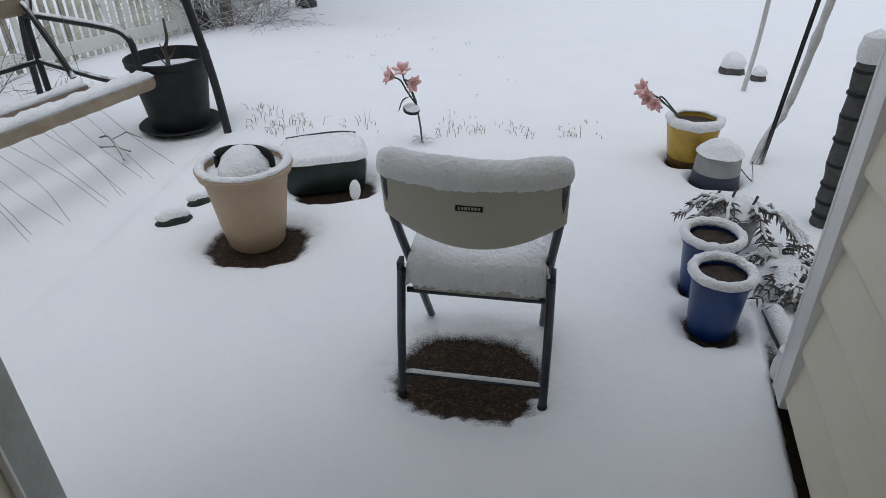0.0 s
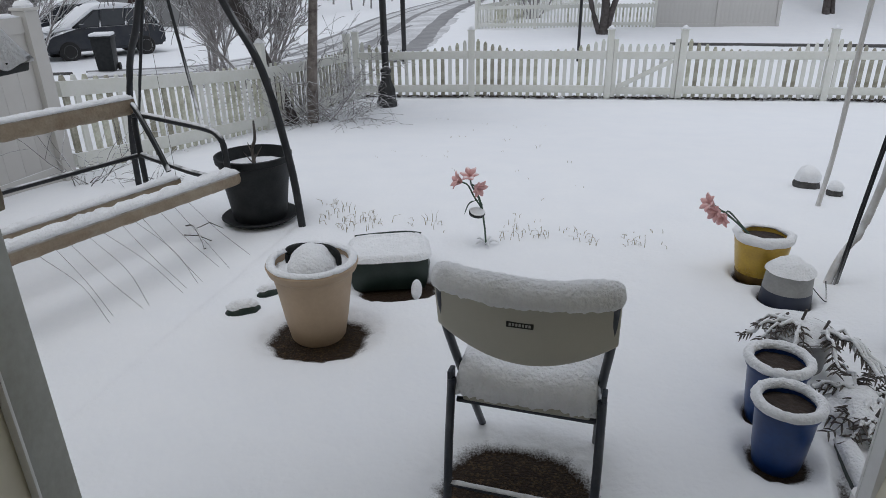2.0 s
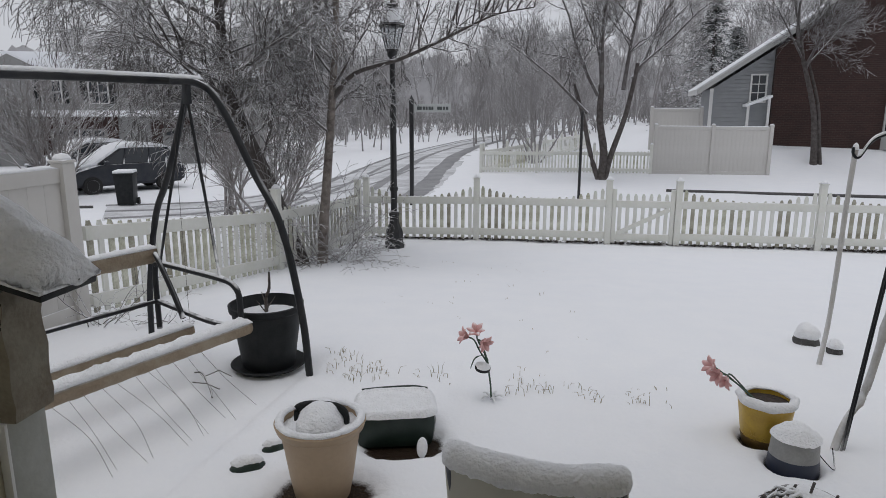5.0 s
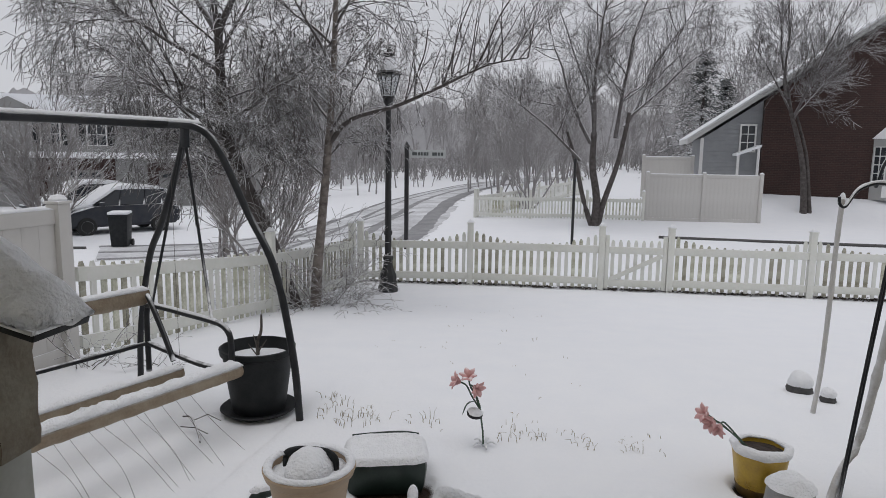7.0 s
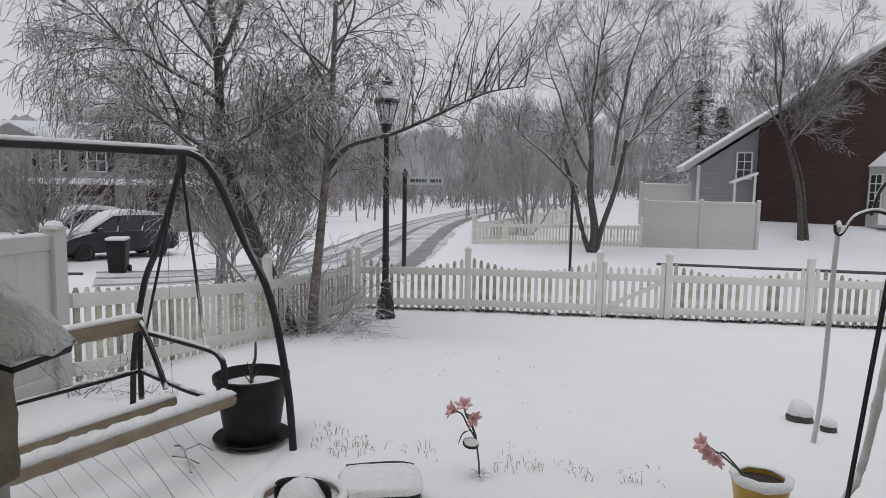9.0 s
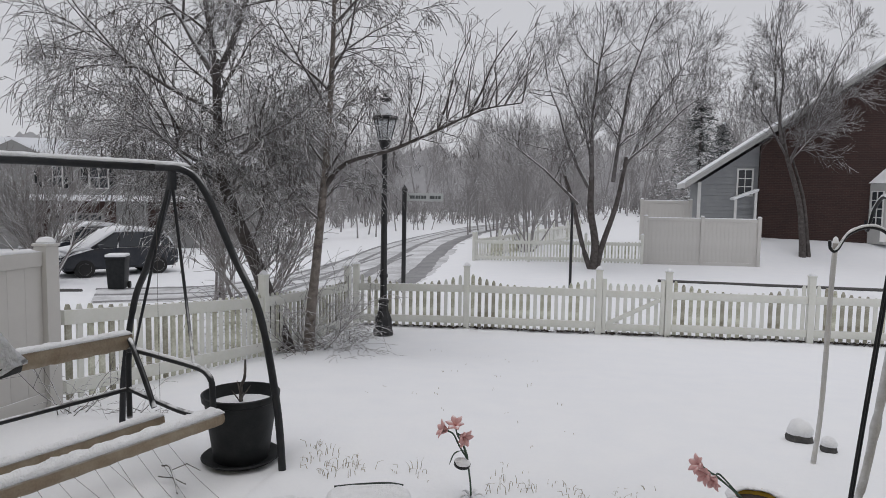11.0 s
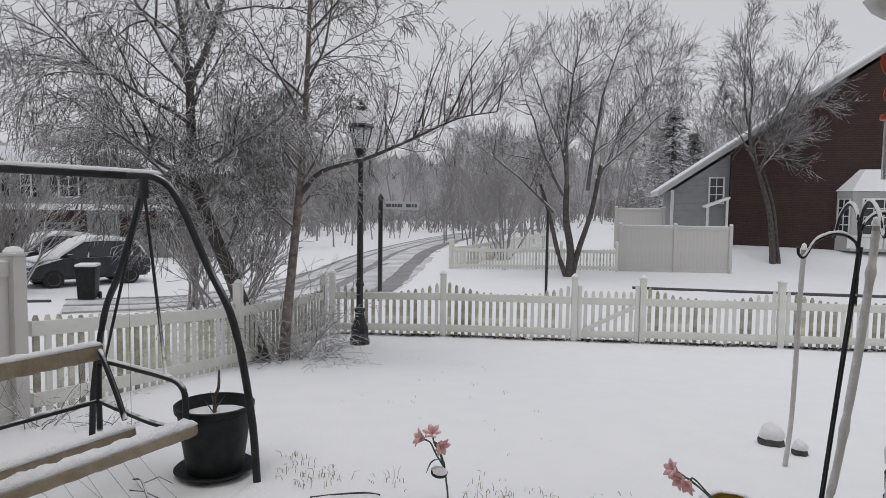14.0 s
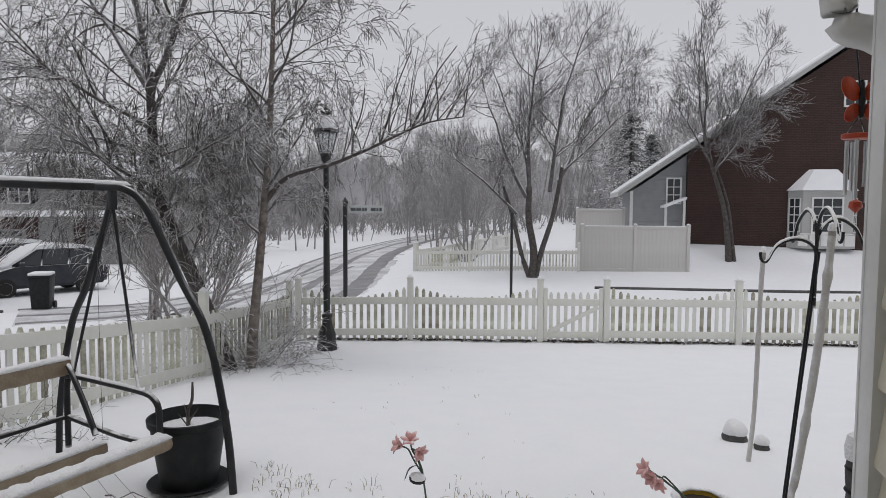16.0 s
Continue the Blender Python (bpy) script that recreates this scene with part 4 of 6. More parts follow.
# ---- the porch swing frame with its bare bench ----
def swing():
    """Local u runs along the beam towards the house, v to the front, z up; the far end is at u = 0."""
    ux, vx = Vector((-0.40, -0.917, 0)).normalized(), Vector((0.917, -0.40, 0)).normalized()
    ob = thing("garden_swing", "black tubular garden swing with torn beige bench rails under snow", "garden swing")
    ob.matrix_world = frame_mat((-1.96, 4.13, 0.0), vx, (-ux.x, -ux.y, 0))

    def q(u, v, z):
        return (v, -u, z)

    top, L = 1.90, 2.0
    r = 0.024
    for u0, d in ((0.0, 1), (L, -1)):
        front = smooth_path([q(u0 + 0.30 * d, 0.0, top), q(u0 + 0.10 * d, 0.03, top - 0.01), q(u0 + 0.03 * d, 0.14, top - 0.13), q(u0, 0.38, top - 0.55), q(u0, 0.61, 1.0), q(u0, 0.755, 0.45), q(u0, 0.805, 0.0)], 6)
        tube("frame_leg", front, r, BLACKTUBE, ob, 10)
        rear = smooth_path([q(u0 + 0.15 * d, -0.02, top - 0.03), q(u0 + 0.12 * d, -0.10, top - 0.18), q(u0 + 0.05 * d, -0.42, top - 0.65), q(u0, -0.66, 0.95), q(u0, -0.80, 0.42), q(u0, -0.84, 0.0)], 6)
        tube("frame_leg", rear, r * 0.95, BLACKTUBE, ob, 10)
        finish("bracket", boxm(-0.02, 0.02, -u0 - 0.16 * d - 0.02, -u0 - 0.16 * d + 0.02, top - 0.14, top - 0.01, bevel=0.004), BLACKTUBE, ob)
    tube("top_beam", [q(0.28, 0, top), q(1.0, 0, top + 0.004), q(L - 0.28, 0, top)], r, BLACKTUBE, ob, 12)
    snow_roll("snow_on_beam", [q(0.05, 0.02, top + 0.014), q(0.3, 0, top + 0.02), q(1.0, 0, top + 0.022), q(L - 0.1, 0, top + 0.018)], 0.022, 0.024, ob, 3, 0.12)
    # bench: two arms, rails, hanger rods; it hangs a little forward
    def seat_at(u, v, z):
        return q(u + 0.10, v + 0.10, z + 0.035)

    b0, b1 = 0.18, 1.72
    for u, d in ((b0, 1), (b1, -1)):
        arm = smooth_path([seat_at(u, -0.42, 0.20), seat_at(u, -0.42, 0.50), seat_at(u, -0.41, 0.63), seat_at(u, -0.36, 0.67), seat_at(u, 0.0, 0.66), seat_at(u, 0.28, 0.645), seat_at(u, 0.37, 0.615), seat_at(u, 0.405, 0.55), seat_at(u, 0.41, 0.38)], 5)
        tube("arm", arm, 0.019, BLACKTUBE, ob, 9)
        tube("seat_side", smooth_path([seat_at(u, -0.42, 0.40), seat_at(u, -0.2, 0.375), seat_at(u, 0.1, 0.345), seat_at(u, 0.36, 0.35)], 4), 0.018, BLACKTUBE, ob, 9)
        tube("back_side", smooth_path([seat_at(u, -0.40, 0.735), seat_at(u + 0.02 * d, -0.34, 0.70), seat_at(u + 0.03 * d, -0.20, 0.50), seat_at(u + 0.04 * d, -0.10, 0.34)], 4), 0.018, BLACKTUBE, ob, 9)
        tube("hanger_rod", [q(u - 0.02 * d, -0.02, top - 0.10), seat_at(u, -0.36, 0.66)], 0.010, BLACKTUBE, ob, 7)
        tube("hanger_rod", [q(u - 0.02 * d, 0.0, top - 0.10), seat_at(u, 0.24, 0.65)], 0.010, BLACKTUBE, ob, 7)
        snow_roll("snow_on_arm", [seat_at(u, -0.36, 0.682), seat_at(u, 0.0, 0.673), seat_at(u, 0.28, 0.658)], 0.014, 0.012, ob, 6)

    def wrapped(name, v, z, rr, seed, u_from, u_to, sag=0.0, squash=1.0):
        n = 60
        pts, rad = [], []
        for i in range(n + 1):
            t = i / n
            u = u_from + (u_to - u_from) * t
            pts.append(seat_at(u, v, z - sag * math.sin(math.pi * t)))
            rad.append(rr * (1 + 0.10 * noise.noise(Vector((u * 14, seed, 0))) + 0.08 * noise.noise(Vector((u * 45, seed, 4)))))
        tube(name, pts, rad, FABRIC, ob, 12, "rail wrapped in torn beige vinyl", squash)
        snow_roll("snow_on_rail", [Vector(p) + Vector((0, 0, rr * squash * 0.72)) for p in pts], rr * 0.95, rr * 0.78, ob, seed, 0.4)

    wrapped("front_rail", 0.445, 0.365, 0.048, 2, 0.16, 1.80)
    wrapped("seat_rail", 0.0, 0.285, 0.036, 5, 0.24, 1.75, squash=1.3)
    wrapped("back_rail", -0.43, 0.725, 0.036, 7, 0.16, 1.80, squash=1.7)
    tube("lower_rail", [seat_at(0.16, -0.43, 0.395), seat_at(1.8, -0.43, 0.395)], 0.016, BLACKTUBE, ob, 8)
    # frayed threads under the front rail
    rng = random.Random(4)
    for i in range(11):
        u = 0.55 + i * 0.085 + rng.uniform(-0.03, 0.03)
        p = Vector(q(u + 0.1, 0.56, 0.36))
        e = Vector(q(u + rng.uniform(-0.06, 0.06), 0.84 + rng.uniform(-0.05, 0.06), 0.035))
        m = p.lerp(e, 0.55) + Vector((rng.uniform(-0.02, 0.02), rng.uniform(-0.03, 0.03), 0.02))
        tube("thread", smooth_path([p, m, e], 5), 0.0012, DRYLEAF, ob, 4)
    tube("thread", smooth_path([q(0.35, 0.1, 1.6), q(0.35, 0.1, 0.9), q(0.36, 0.12, 0.2)], 4), 0.0015, DRYLEAF, ob, 4)


swing()


# ---- fences, lamp post, hooks and stakes in the garden ----
def picket_mesh(name, h, material, w=0.062, t=0.020):
    bm = bmesh.new()
    ring = [(-w / 2, 0), (w / 2, 0), (w / 2, h - 0.05), (0.012, h), (-0.012, h), (-w / 2, h - 0.05)]
    a = [bm.verts.new((x, -t / 2, z)) for x, z in ring]
    b = [bm.verts.new((x, t / 2, z)) for x, z in ring]
    bm.faces.new(a)
    bm.faces.new(b[::-1])
    for i in range(6):
        bm.faces.new((a[i], a[(i + 1) % 6], b[(i + 1) % 6], b[i]))
    return bm


def fence_run(name, label, a, b, posts, panel_heights, group, scallop=0.20, height=1.02, pitch=0.126, post_h=1.14, gate=(), dirt_shade=0.0, seed=1, low=0.08, post_w=0.052, bare_end=False):
    """A picket fence from a to b; posts at the given distances, pickets dipping in a curve between them."""
    rng = random.Random(seed)
    a, b = Vector(a), Vector(b)
    d = (b - a).normalized()
    ob = new(name)
    ob.matrix_world = frame_mat((a.x, a.y, 0), (d.x, d.y, 0), (-d.y, d.x, 0))
    tagged(ob, label, "fence", group)

    def ground(s):
        p = a + d * s
        return land(p.x, p.y) + 0.02

    cache = {}
    for s in posts[:-1] if bare_end else posts:
        bm = boxm(-post_w, post_w, -post_w, post_w, -0.05, post_h, bevel=0.006)
        box(bm, -post_w - 0.012, post_w + 0.012, -post_w - 0.012, post_w + 0.012, post_h, post_h + 0.018, bevel=0.004)
        if "post" not in cache:
            cache["post"] = finish("post", bm, VINYL, ob)
            bm = lathe(bmesh.new(), [(post_w * 0.9, 0), (post_w * 1.1, 0.010), (post_w * 0.9, 0.03), (post_w * 0.35, 0.055), (0.0005, 0.062)], 12)
            cache["cap"] = finish("snow_cap", bm, CRUST, cache["post"])
            cache["cap"].matrix_basis = pose(0, 0, post_h + 0.018)
            p = cache["post"]
        else:
            bm.free()
            p = share("post", cache["post"], Matrix(), ob)
            c = share("snow_cap", cache["cap"], cache["cap"].matrix_basis.copy(), p)
        p.matrix_basis = pose(s, 0, ground(s))
    for s0, s1 in zip(posts, posts[1:]):
        if (s0, s1) in gate:
            continue
        n = int(round((s1 - s0 - 2 * post_w) / pitch))
        g0, g1 = ground(s0), ground(s1)
        slope = (g1 - g0) / (s1 - s0)
        for z0, z1, nm in ((low + 0.02, low + 0.145, "bottom_rail"), (height - scallop - 0.14, height - scallop - 0.01, "top_rail")):
            bm = boxm(s0 + post_w, s1 - post_w, -0.03, 0.03, z0, z1, bevel=0.006)
            for v in bm.verts:
                v.co.z += g0 + slope * (v.co.x - s0)
            finish(nm, bm, VINYL, ob)
        for i in range(n):
            t = (i + 0.5) / n
            s = s0 + post_w + (s1 - s0 - 2 * post_w) * t
            h = height - scallop * math.sin(math.pi * t) ** 0.8 - low * 0.6
            h = round(h / 0.02) * 0.02
            mat = rng.choice((VINYL, VINYL, MOSSY)) if rng.random() > dirt_shade else rng.choice((DIRTY, MOSSY))
            key = (h, mat.name)
            m = pose(s, 0, g0 + slope * (s - s0) + low * 0.6)
            if key not in cache:
                cache[key] = finish("picket", picket_mesh("picket", h, mat), mat, ob, smooth=False)
                cache[key].matrix_basis = m
            else:
                share("picket", cache[key], m, ob)
    return ob


BACK_Y = 11.66
fence_run("picket_fence", "white vinyl picket fence with scalloped top, mildewed pickets and snow", (-2.86, BACK_Y, 0), (11.0, BACK_Y, 0),
          [0.0, 2.02, 4.33, 5.50, 7.80, 10.2, 12.6], None, "garden fences", gate=((4.33, 5.50),), dirt_shade=0.58, seed=2, low=0.10)
# mossy and mildewed share raised here: puts this fence's shade into the colour
fence_run("picket_fence", "white vinyl picket fence beside the street with snow on its rails", (-2.92, 11.55, 0), (-3.72, 5.0, 0),
          [0.18, 3.1, 6.53], None, "garden fences", bare_end=True, height=0.90, scallop=0.05, dirt_shade=0.35, seed=3)


def rail_shadow_litter():
    """Dark leaf litter along the foot of the back fence, also giving the bottom rail's shadow."""
    rng = random.Random(15)
    v, f = [], []
    for i in range(3200):
        x = rng.uniform(-2.8, 10.8)
        yy = BACK_Y + rng.gauss(0.02, 0.05)
        z = land(x, yy) + 0.062 + 0.02 * fbm(x, yy, 0.35, 8)
        a, s = rng.uniform(0, 6.283), rng.uniform(0.015, 0.035)
        b = len(v)
        for k in range(4):
            c = a + k * 1.5708
            v.append((x + s * math.cos(c), yy + s * 0.7 * math.sin(c), z + rng.uniform(-0.012, 0.016)))
        f.append((b, b + 1, b + 2, b + 3))
    tagged(raw("leaf_litter", v, f, SOIL), "dark dead leaves that also give the rail's shadow along the fence foot", "leaves", kind="stuff")


rail_shadow_litter()


def gate():
    ob = thing("garden_gate", "white vinyl picket gate with diagonal brace, closed", "gate", (1.47 + 0.065, BACK_Y, land(2.1, BACK_Y) + 0.02))
    w = 1.17 - 0.13
    for x in (0.03, w - 0.03):
        finish("stile", boxm(x - 0.035, x + 0.035, -0.025, 0.025, 0.05, 1.0, bevel=0.005), VINYL, ob)
    for z in (0.10, 0.68):
        finish("rail", boxm(0.066, w - 0.066, -0.025, 0.025, z, z + 0.12, bevel=0.005), VINYL, ob)
    bm = boxm(-0.5 * 0.98, 0.5 * 0.98, -0.04, -0.028, -0.04, 0.04, bevel=0.004)
    br = finish("brace", bm, VINYL, ob)
    br.matrix_basis = pose(w / 2, 0, 0.44, 0, -27, 0)
    first = None
    for i in range(7):
        m = pose(0.13 + i * (w - 0.26) / 6, 0.012, 0.06)
        if first is None:
            first = finish("picket", picket_mesh("picket", 0.86, VINYL), VINYL, ob, smooth=False)
            first.matrix_basis = m
        else:
            share("picket", first, m, ob)


gate()


def privacy_fence(name, label, a, b, h, boards=True, drop=0.0, bay=1.83, z_off=0.0):
    a, b = Vector(a), Vector(b)
    d = (b - a).normalized()
    length = (b - a).length
    ob = new(name)
    ob.matrix_world = frame_mat((a.x, a.y, a.z), (d.x, d.y, 0), (-d.y, d.x, 0))
    tagged(ob, label, "fence", "privacy fences")
    k = max(1, int(round(length / bay)))
    step = length / k
    first = None
    for i in range(k + 1):
        m = pose(i * step, 0, 0)
        if first is None:
            bm = boxm(-0.065, 0.065, -0.065, 0.065, -0.1, h + 0.06, bevel=0.008)
            box(bm, -0.075, 0.075, -0.075, 0.075, h + 0.06, h + 0.085, bevel=0.008)
            first = finish("post", bm, PRIV, ob)
            c = finish("snow_cap", lathe(bmesh.new(), [(0.07, 0), (0.075, 0.015), (0.05, 0.045), (0.001, 0.055)], 12), CRUST, first)
            c.matrix_basis = pose(0, 0, h + 0.085)
        else:
            p = share("post", first, m, ob)
            share("snow_cap", first.children[0], first.children[0].matrix_basis.copy(), p)
    board = None
    for i in range(k):
        x0, x1 = i * step + 0.065, (i + 1) * step - 0.065
        finish("bottom_rail", boxm(x0, x1, -0.03, 0.03, 0.02, 0.16, bevel=0.006), PRIV, ob)
        finish("top_rail", boxm(x0, x1, -0.03, 0.03, h - 0.10, h + 0.02, bevel=0.006), PRIV, ob)
        n = int((x1 - x0) / 0.15)
        for j in range(n):
            m = pose(x0 + (j + 0.5) * (x1 - x0) / n, 0, 0)
            if board is None:
                w = (x1 - x0) / n
                board = finish("board", boxm(-w / 2 + 0.0006, w / 2 - 0.0006, -0.014, 0.014, 0.15, h - 0.09, bevel=0.0012), PRIV, ob)
                board.matrix_basis = m
            else:
                share("board", board, m, ob)
    snow_roll("snow_line", [(0.08, 0, h + 0.018), (length - 0.08, 0, h + 0.018)], 0.03, 0.028, ob, 3, 0.3, step=0.08)
    return ob


privacy_fence("privacy_fence", "tall cream vinyl privacy fence with snow along its top", (-3.72, 4.98, -0.10), (-4.35, 0.3, -0.10), 1.32)


def street_lamp():
    ob = thing("street_lamp", "black cast lamp post with glass lantern and snow cap", "street lamp", (-2.15, 10.75, land(-2.15, 10.75) + 0.02))
    finish("base", lathe(bmesh.new(), [(0.17, -0.1), (0.17, 0.10), (0.15, 0.13), (0.145, 0.30), (0.12, 0.36), (0.085, 0.44), (0.075, 0.55), (0.09, 0.57), (0.09, 0.61), (0.06, 0.64)], 8), BLACKLAMP, ob, smooth=False)
    finish("post", lathe(bmesh.new(), [(0.058, 0.60), (0.056, 1.2), (0.045, 3.05), (0.06, 3.06), (0.06, 3.10), (0.04, 3.12)], 14), BLACKLAMP, ob)
    finish("ring", lathe(bmesh.new(), [(0.057, 0.98), (0.072, 1.0), (0.072, 1.04), (0.057, 1.06)], 14), BLACKLAMP, ob)
    finish("cup", lathe(bmesh.new(), [(0.04, 3.10), (0.085, 3.16), (0.085, 3.22), (0.11, 3.24), (0.11, 3.26), (0.02, 3.265)], 14), BLACKLAMP, ob)
    z0, z1, r0, r1 = 3.27, 3.60, 0.105, 0.185
    for i in range(6):
        a = math.radians(60 * i)
        tube("cage_bar", [(r0 * math.cos(a), r0 * math.sin(a), z0), (r1 * math.cos(a), r1 * math.sin(a), z1)], 0.010, BLACKLAMP, ob, 5)
        b = math.radians(60 * (i + 1))
        k = 0.985
        bm = bmesh.new()
        bm.faces.new([bm.verts.new(p) for p in ((r0 * k * math.cos(a), r0 * k * math.sin(a), z0), (r0 * k * math.cos(b), r0 * k * math.sin(b), z0), (r1 * k * math.cos(b), r1 * k * math.sin(b), z1), (r1 * k * math.cos(a), r1 * k * math.sin(a), z1))])
        pn = finish("pane", bm, GLASS, ob, smooth=False)
        so = pn.modifiers.new("thick", "SOLIDIFY")
        so.thickness = 0.004
    finish("lantern_ring", lathe(bmesh.new(), [(0.17, 3.59), (0.215, 3.60), (0.22, 3.63), (0.19, 3.65)], 6), BLACKLAMP, ob, smooth=False)
    finish("roof", lathe(bmesh.new(), [(0.21, 3.64), (0.13, 3.76), (0.065, 3.84), (0.05, 3.86)], 6), BLACKLAMP, ob, smooth=False)
    finish("snow_cap", lathe(bmesh.new(), [(0.205, 3.655), (0.20, 3.69), (0.15, 3.78), (0.08, 3.87), (0.055, 3.875)], 12), CRUST, ob)
    finish("finial", lathe(bmesh.new(), [(0.05, 3.86), (0.055, 3.89), (0.10, 3.91), (0.10, 3.935), (0.035, 3.96), (0.025, 4.0), (0.035, 4.03), (0.0005, 4.08)], 12), BLACKLAMP, ob)


street_lamp()


def plant_hook():
    ob = thing("shepherd_hook", "black four-armed shepherd's hook plant stand with snow", "plant hook")
    ob.matrix_world = pose(1.775, 3.27, 0.02)
    lean = lambda z: Vector((0.09 * z + 0.0, 0, z))
    tube("pole", [lean(-0.03), lean(0.5), lean(1.0), lean(1.5), lean(1.60)], 0.0065, BLACKTUBE, ob, 8)
    tube("pole", [lean(-0.03) + Vector((0.018, 0.012, 0)), lean(0.7) + Vector((0.016, 0.01, 0)), lean(1.56) + Vector((0.014, 0, 0))], 0.0065, BLACKTUBE, ob, 8)
    c = lean(1.55)

    def hook(dx, dy, rise, drop, start):
        p = c + Vector((0, 0, start))
        pts = smooth_path([p + Vector((0, 0, -0.25)), p, p + Vector((dx * 0.12, dy * 0.12, rise * 0.75)), p + Vector((dx * 0.4, dy * 0.4, rise)), p + Vector((dx * 0.72, dy * 0.72, rise * 0.62)),
                           p + Vector((dx * 0.9, dy * 0.9, rise * 0.62 - drop)), p + Vector((dx * 1.0, dy * 1.0, rise * 0.62 - drop + 0.01)), p + Vector((dx * 1.02, dy * 1.02, rise * 0.62 - drop + 0.045))], 6)
        tube("hook_arm", pts, 0.0075, BLACKTUBE, ob, 7)
        snow_roll("snow_on_arm", [v + Vector((0, 0, 0.006)) for v in pts[10:32]], 0.009, 0.010, ob, 7)

    hook(-0.275, -0.02, 0.09, 0.075, -0.02)
    hook(0.28, 0.03, 0.14, 0.10, 0.03)
    hook(0.02, 0.30, 0.16, 0.10, 0.05)
    hook(-0.02, -0.26, 0.15, 0.09, 0.07)


plant_hook()


def stakes():
    def stick(at, pts, r, seed, label):
        ob = thing("wooden_stake", label, "stake", at, group="garden stakes")
        path = smooth_path(pts, 6)
        rad = [r * (1 + 0.16 * noise.noise(Vector((p.z * 6, seed, 0))) + (0.35 if abs((p.z * 2.6 + seed) % 1.0) < 0.10 else 0)) for p in path]
        v, f = [], []
        sweep(v, f, path, rad, 9)
        raw("pole", v, f, WOODSTAKE, ob)
        top = path[-1]
        finish("snow_cap", lathe(bmesh.new(), [(r * 1.1, 0), (r * 1.2, 0.01), (r * 0.8, 0.035), (0.0005, 0.045)], 9, (top.x, top.y, top.z)), CRUST, ob)

    stick((1.84, 3.33, 0.0), [(-0.10, -0.05, 0.0), (-0.045, -0.02, 0.18), (0.04, 0, 0.36), (0.095, 0, 0.75), (0.14, 0, 1.15), (0.17, 0, 1.50), (0.18, 0, 1.68)], 0.019, 0.3, "pale weathered wooden stake leaning beside the hook")
    stick((2.15, 4.52, 0.0), [(0.0, 0, -0.02), (0.03, 0, 0.35), (0.04, 0, 0.75), (0.045, 0, 1.15), (0.055, 0, 1.49)], 0.016, 1.7, "pale weathered wooden stake standing in the snow")
    for x, y, s in ((2.26, 5.02, 0.088), (2.36, 4.78, 0.052)):
        bm = bmesh.new()
        bmesh.ops.create_uvsphere(bm, u_segments=18, v_segments=12, radius=1)
        for q in bm.verts:
            g = 1 + 0.25 * noise.noise(q.co * 2 + Vector((x, 0, 0)))
            q.co = Vector((q.co.x * s * g, q.co.y * s * g, q.co.z * s * 0.95 * g + 0.045))
        o = finish("rock", bm, STONE)
        o.matrix_world = pose(x, y, land(x, y) + 0.02)
        tagged(o, "dark rock capped with snow in the lawn", "rock", group="lawn rocks")
        bm = bmesh.new()
        bmesh.ops.create_uvsphere(bm, u_segments=18, v_segments=12, radius=1)
        for q in bm.verts:
            g = 1 + 0.15 * noise.noise(q.co * 2 + Vector((x, 3, 0)))
            q.co = Vector((q.co.x * s * 1.02 * g, q.co.y * s * g, max(-0.1, q.co.z) * s * 1.1 * g + 0.055 + s * 0.35))
        finish("snow_cap", bm, CRUST, o)


stakes()


def leaning_bag():
    """A dark wrapped roll leaning at the garden wall."""
    ob = thing("wrapped_roll", "dark grey wrapped roll leaning by the wall with snow on top", "roll", (1.80, 2.62, 0.02))
    pts = smooth_path([(0, 0, 0.0), (0.01, 0.02, 0.2), (0.02, 0.05, 0.5), (0.03, 0.07, 0.78)], 6)
    tube("roll", pts, [0.05 + 0.004 * math.sin(i * 1.7) for i in range(len(pts))], STONE, ob, 14)
    for i in range(2, len(pts) - 1, 2):
        p = pts[i]
        finish("band", lathe(bmesh.new(), [(0.052, 0), (0.055, 0.004), (0.055, 0.012), (0.052, 0.016)], 14, (p.x, p.y, p.z)), BLACKPOT, ob)
    p = pts[-1]
    finish("snow_cap", lathe(bmesh.new(), [(0.055, -0.05), (0.06, 0.0), (0.05, 0.05), (0.0005, 0.08)], 14, (p.x, p.y, p.z)), CRUST, ob)


leaning_bag()


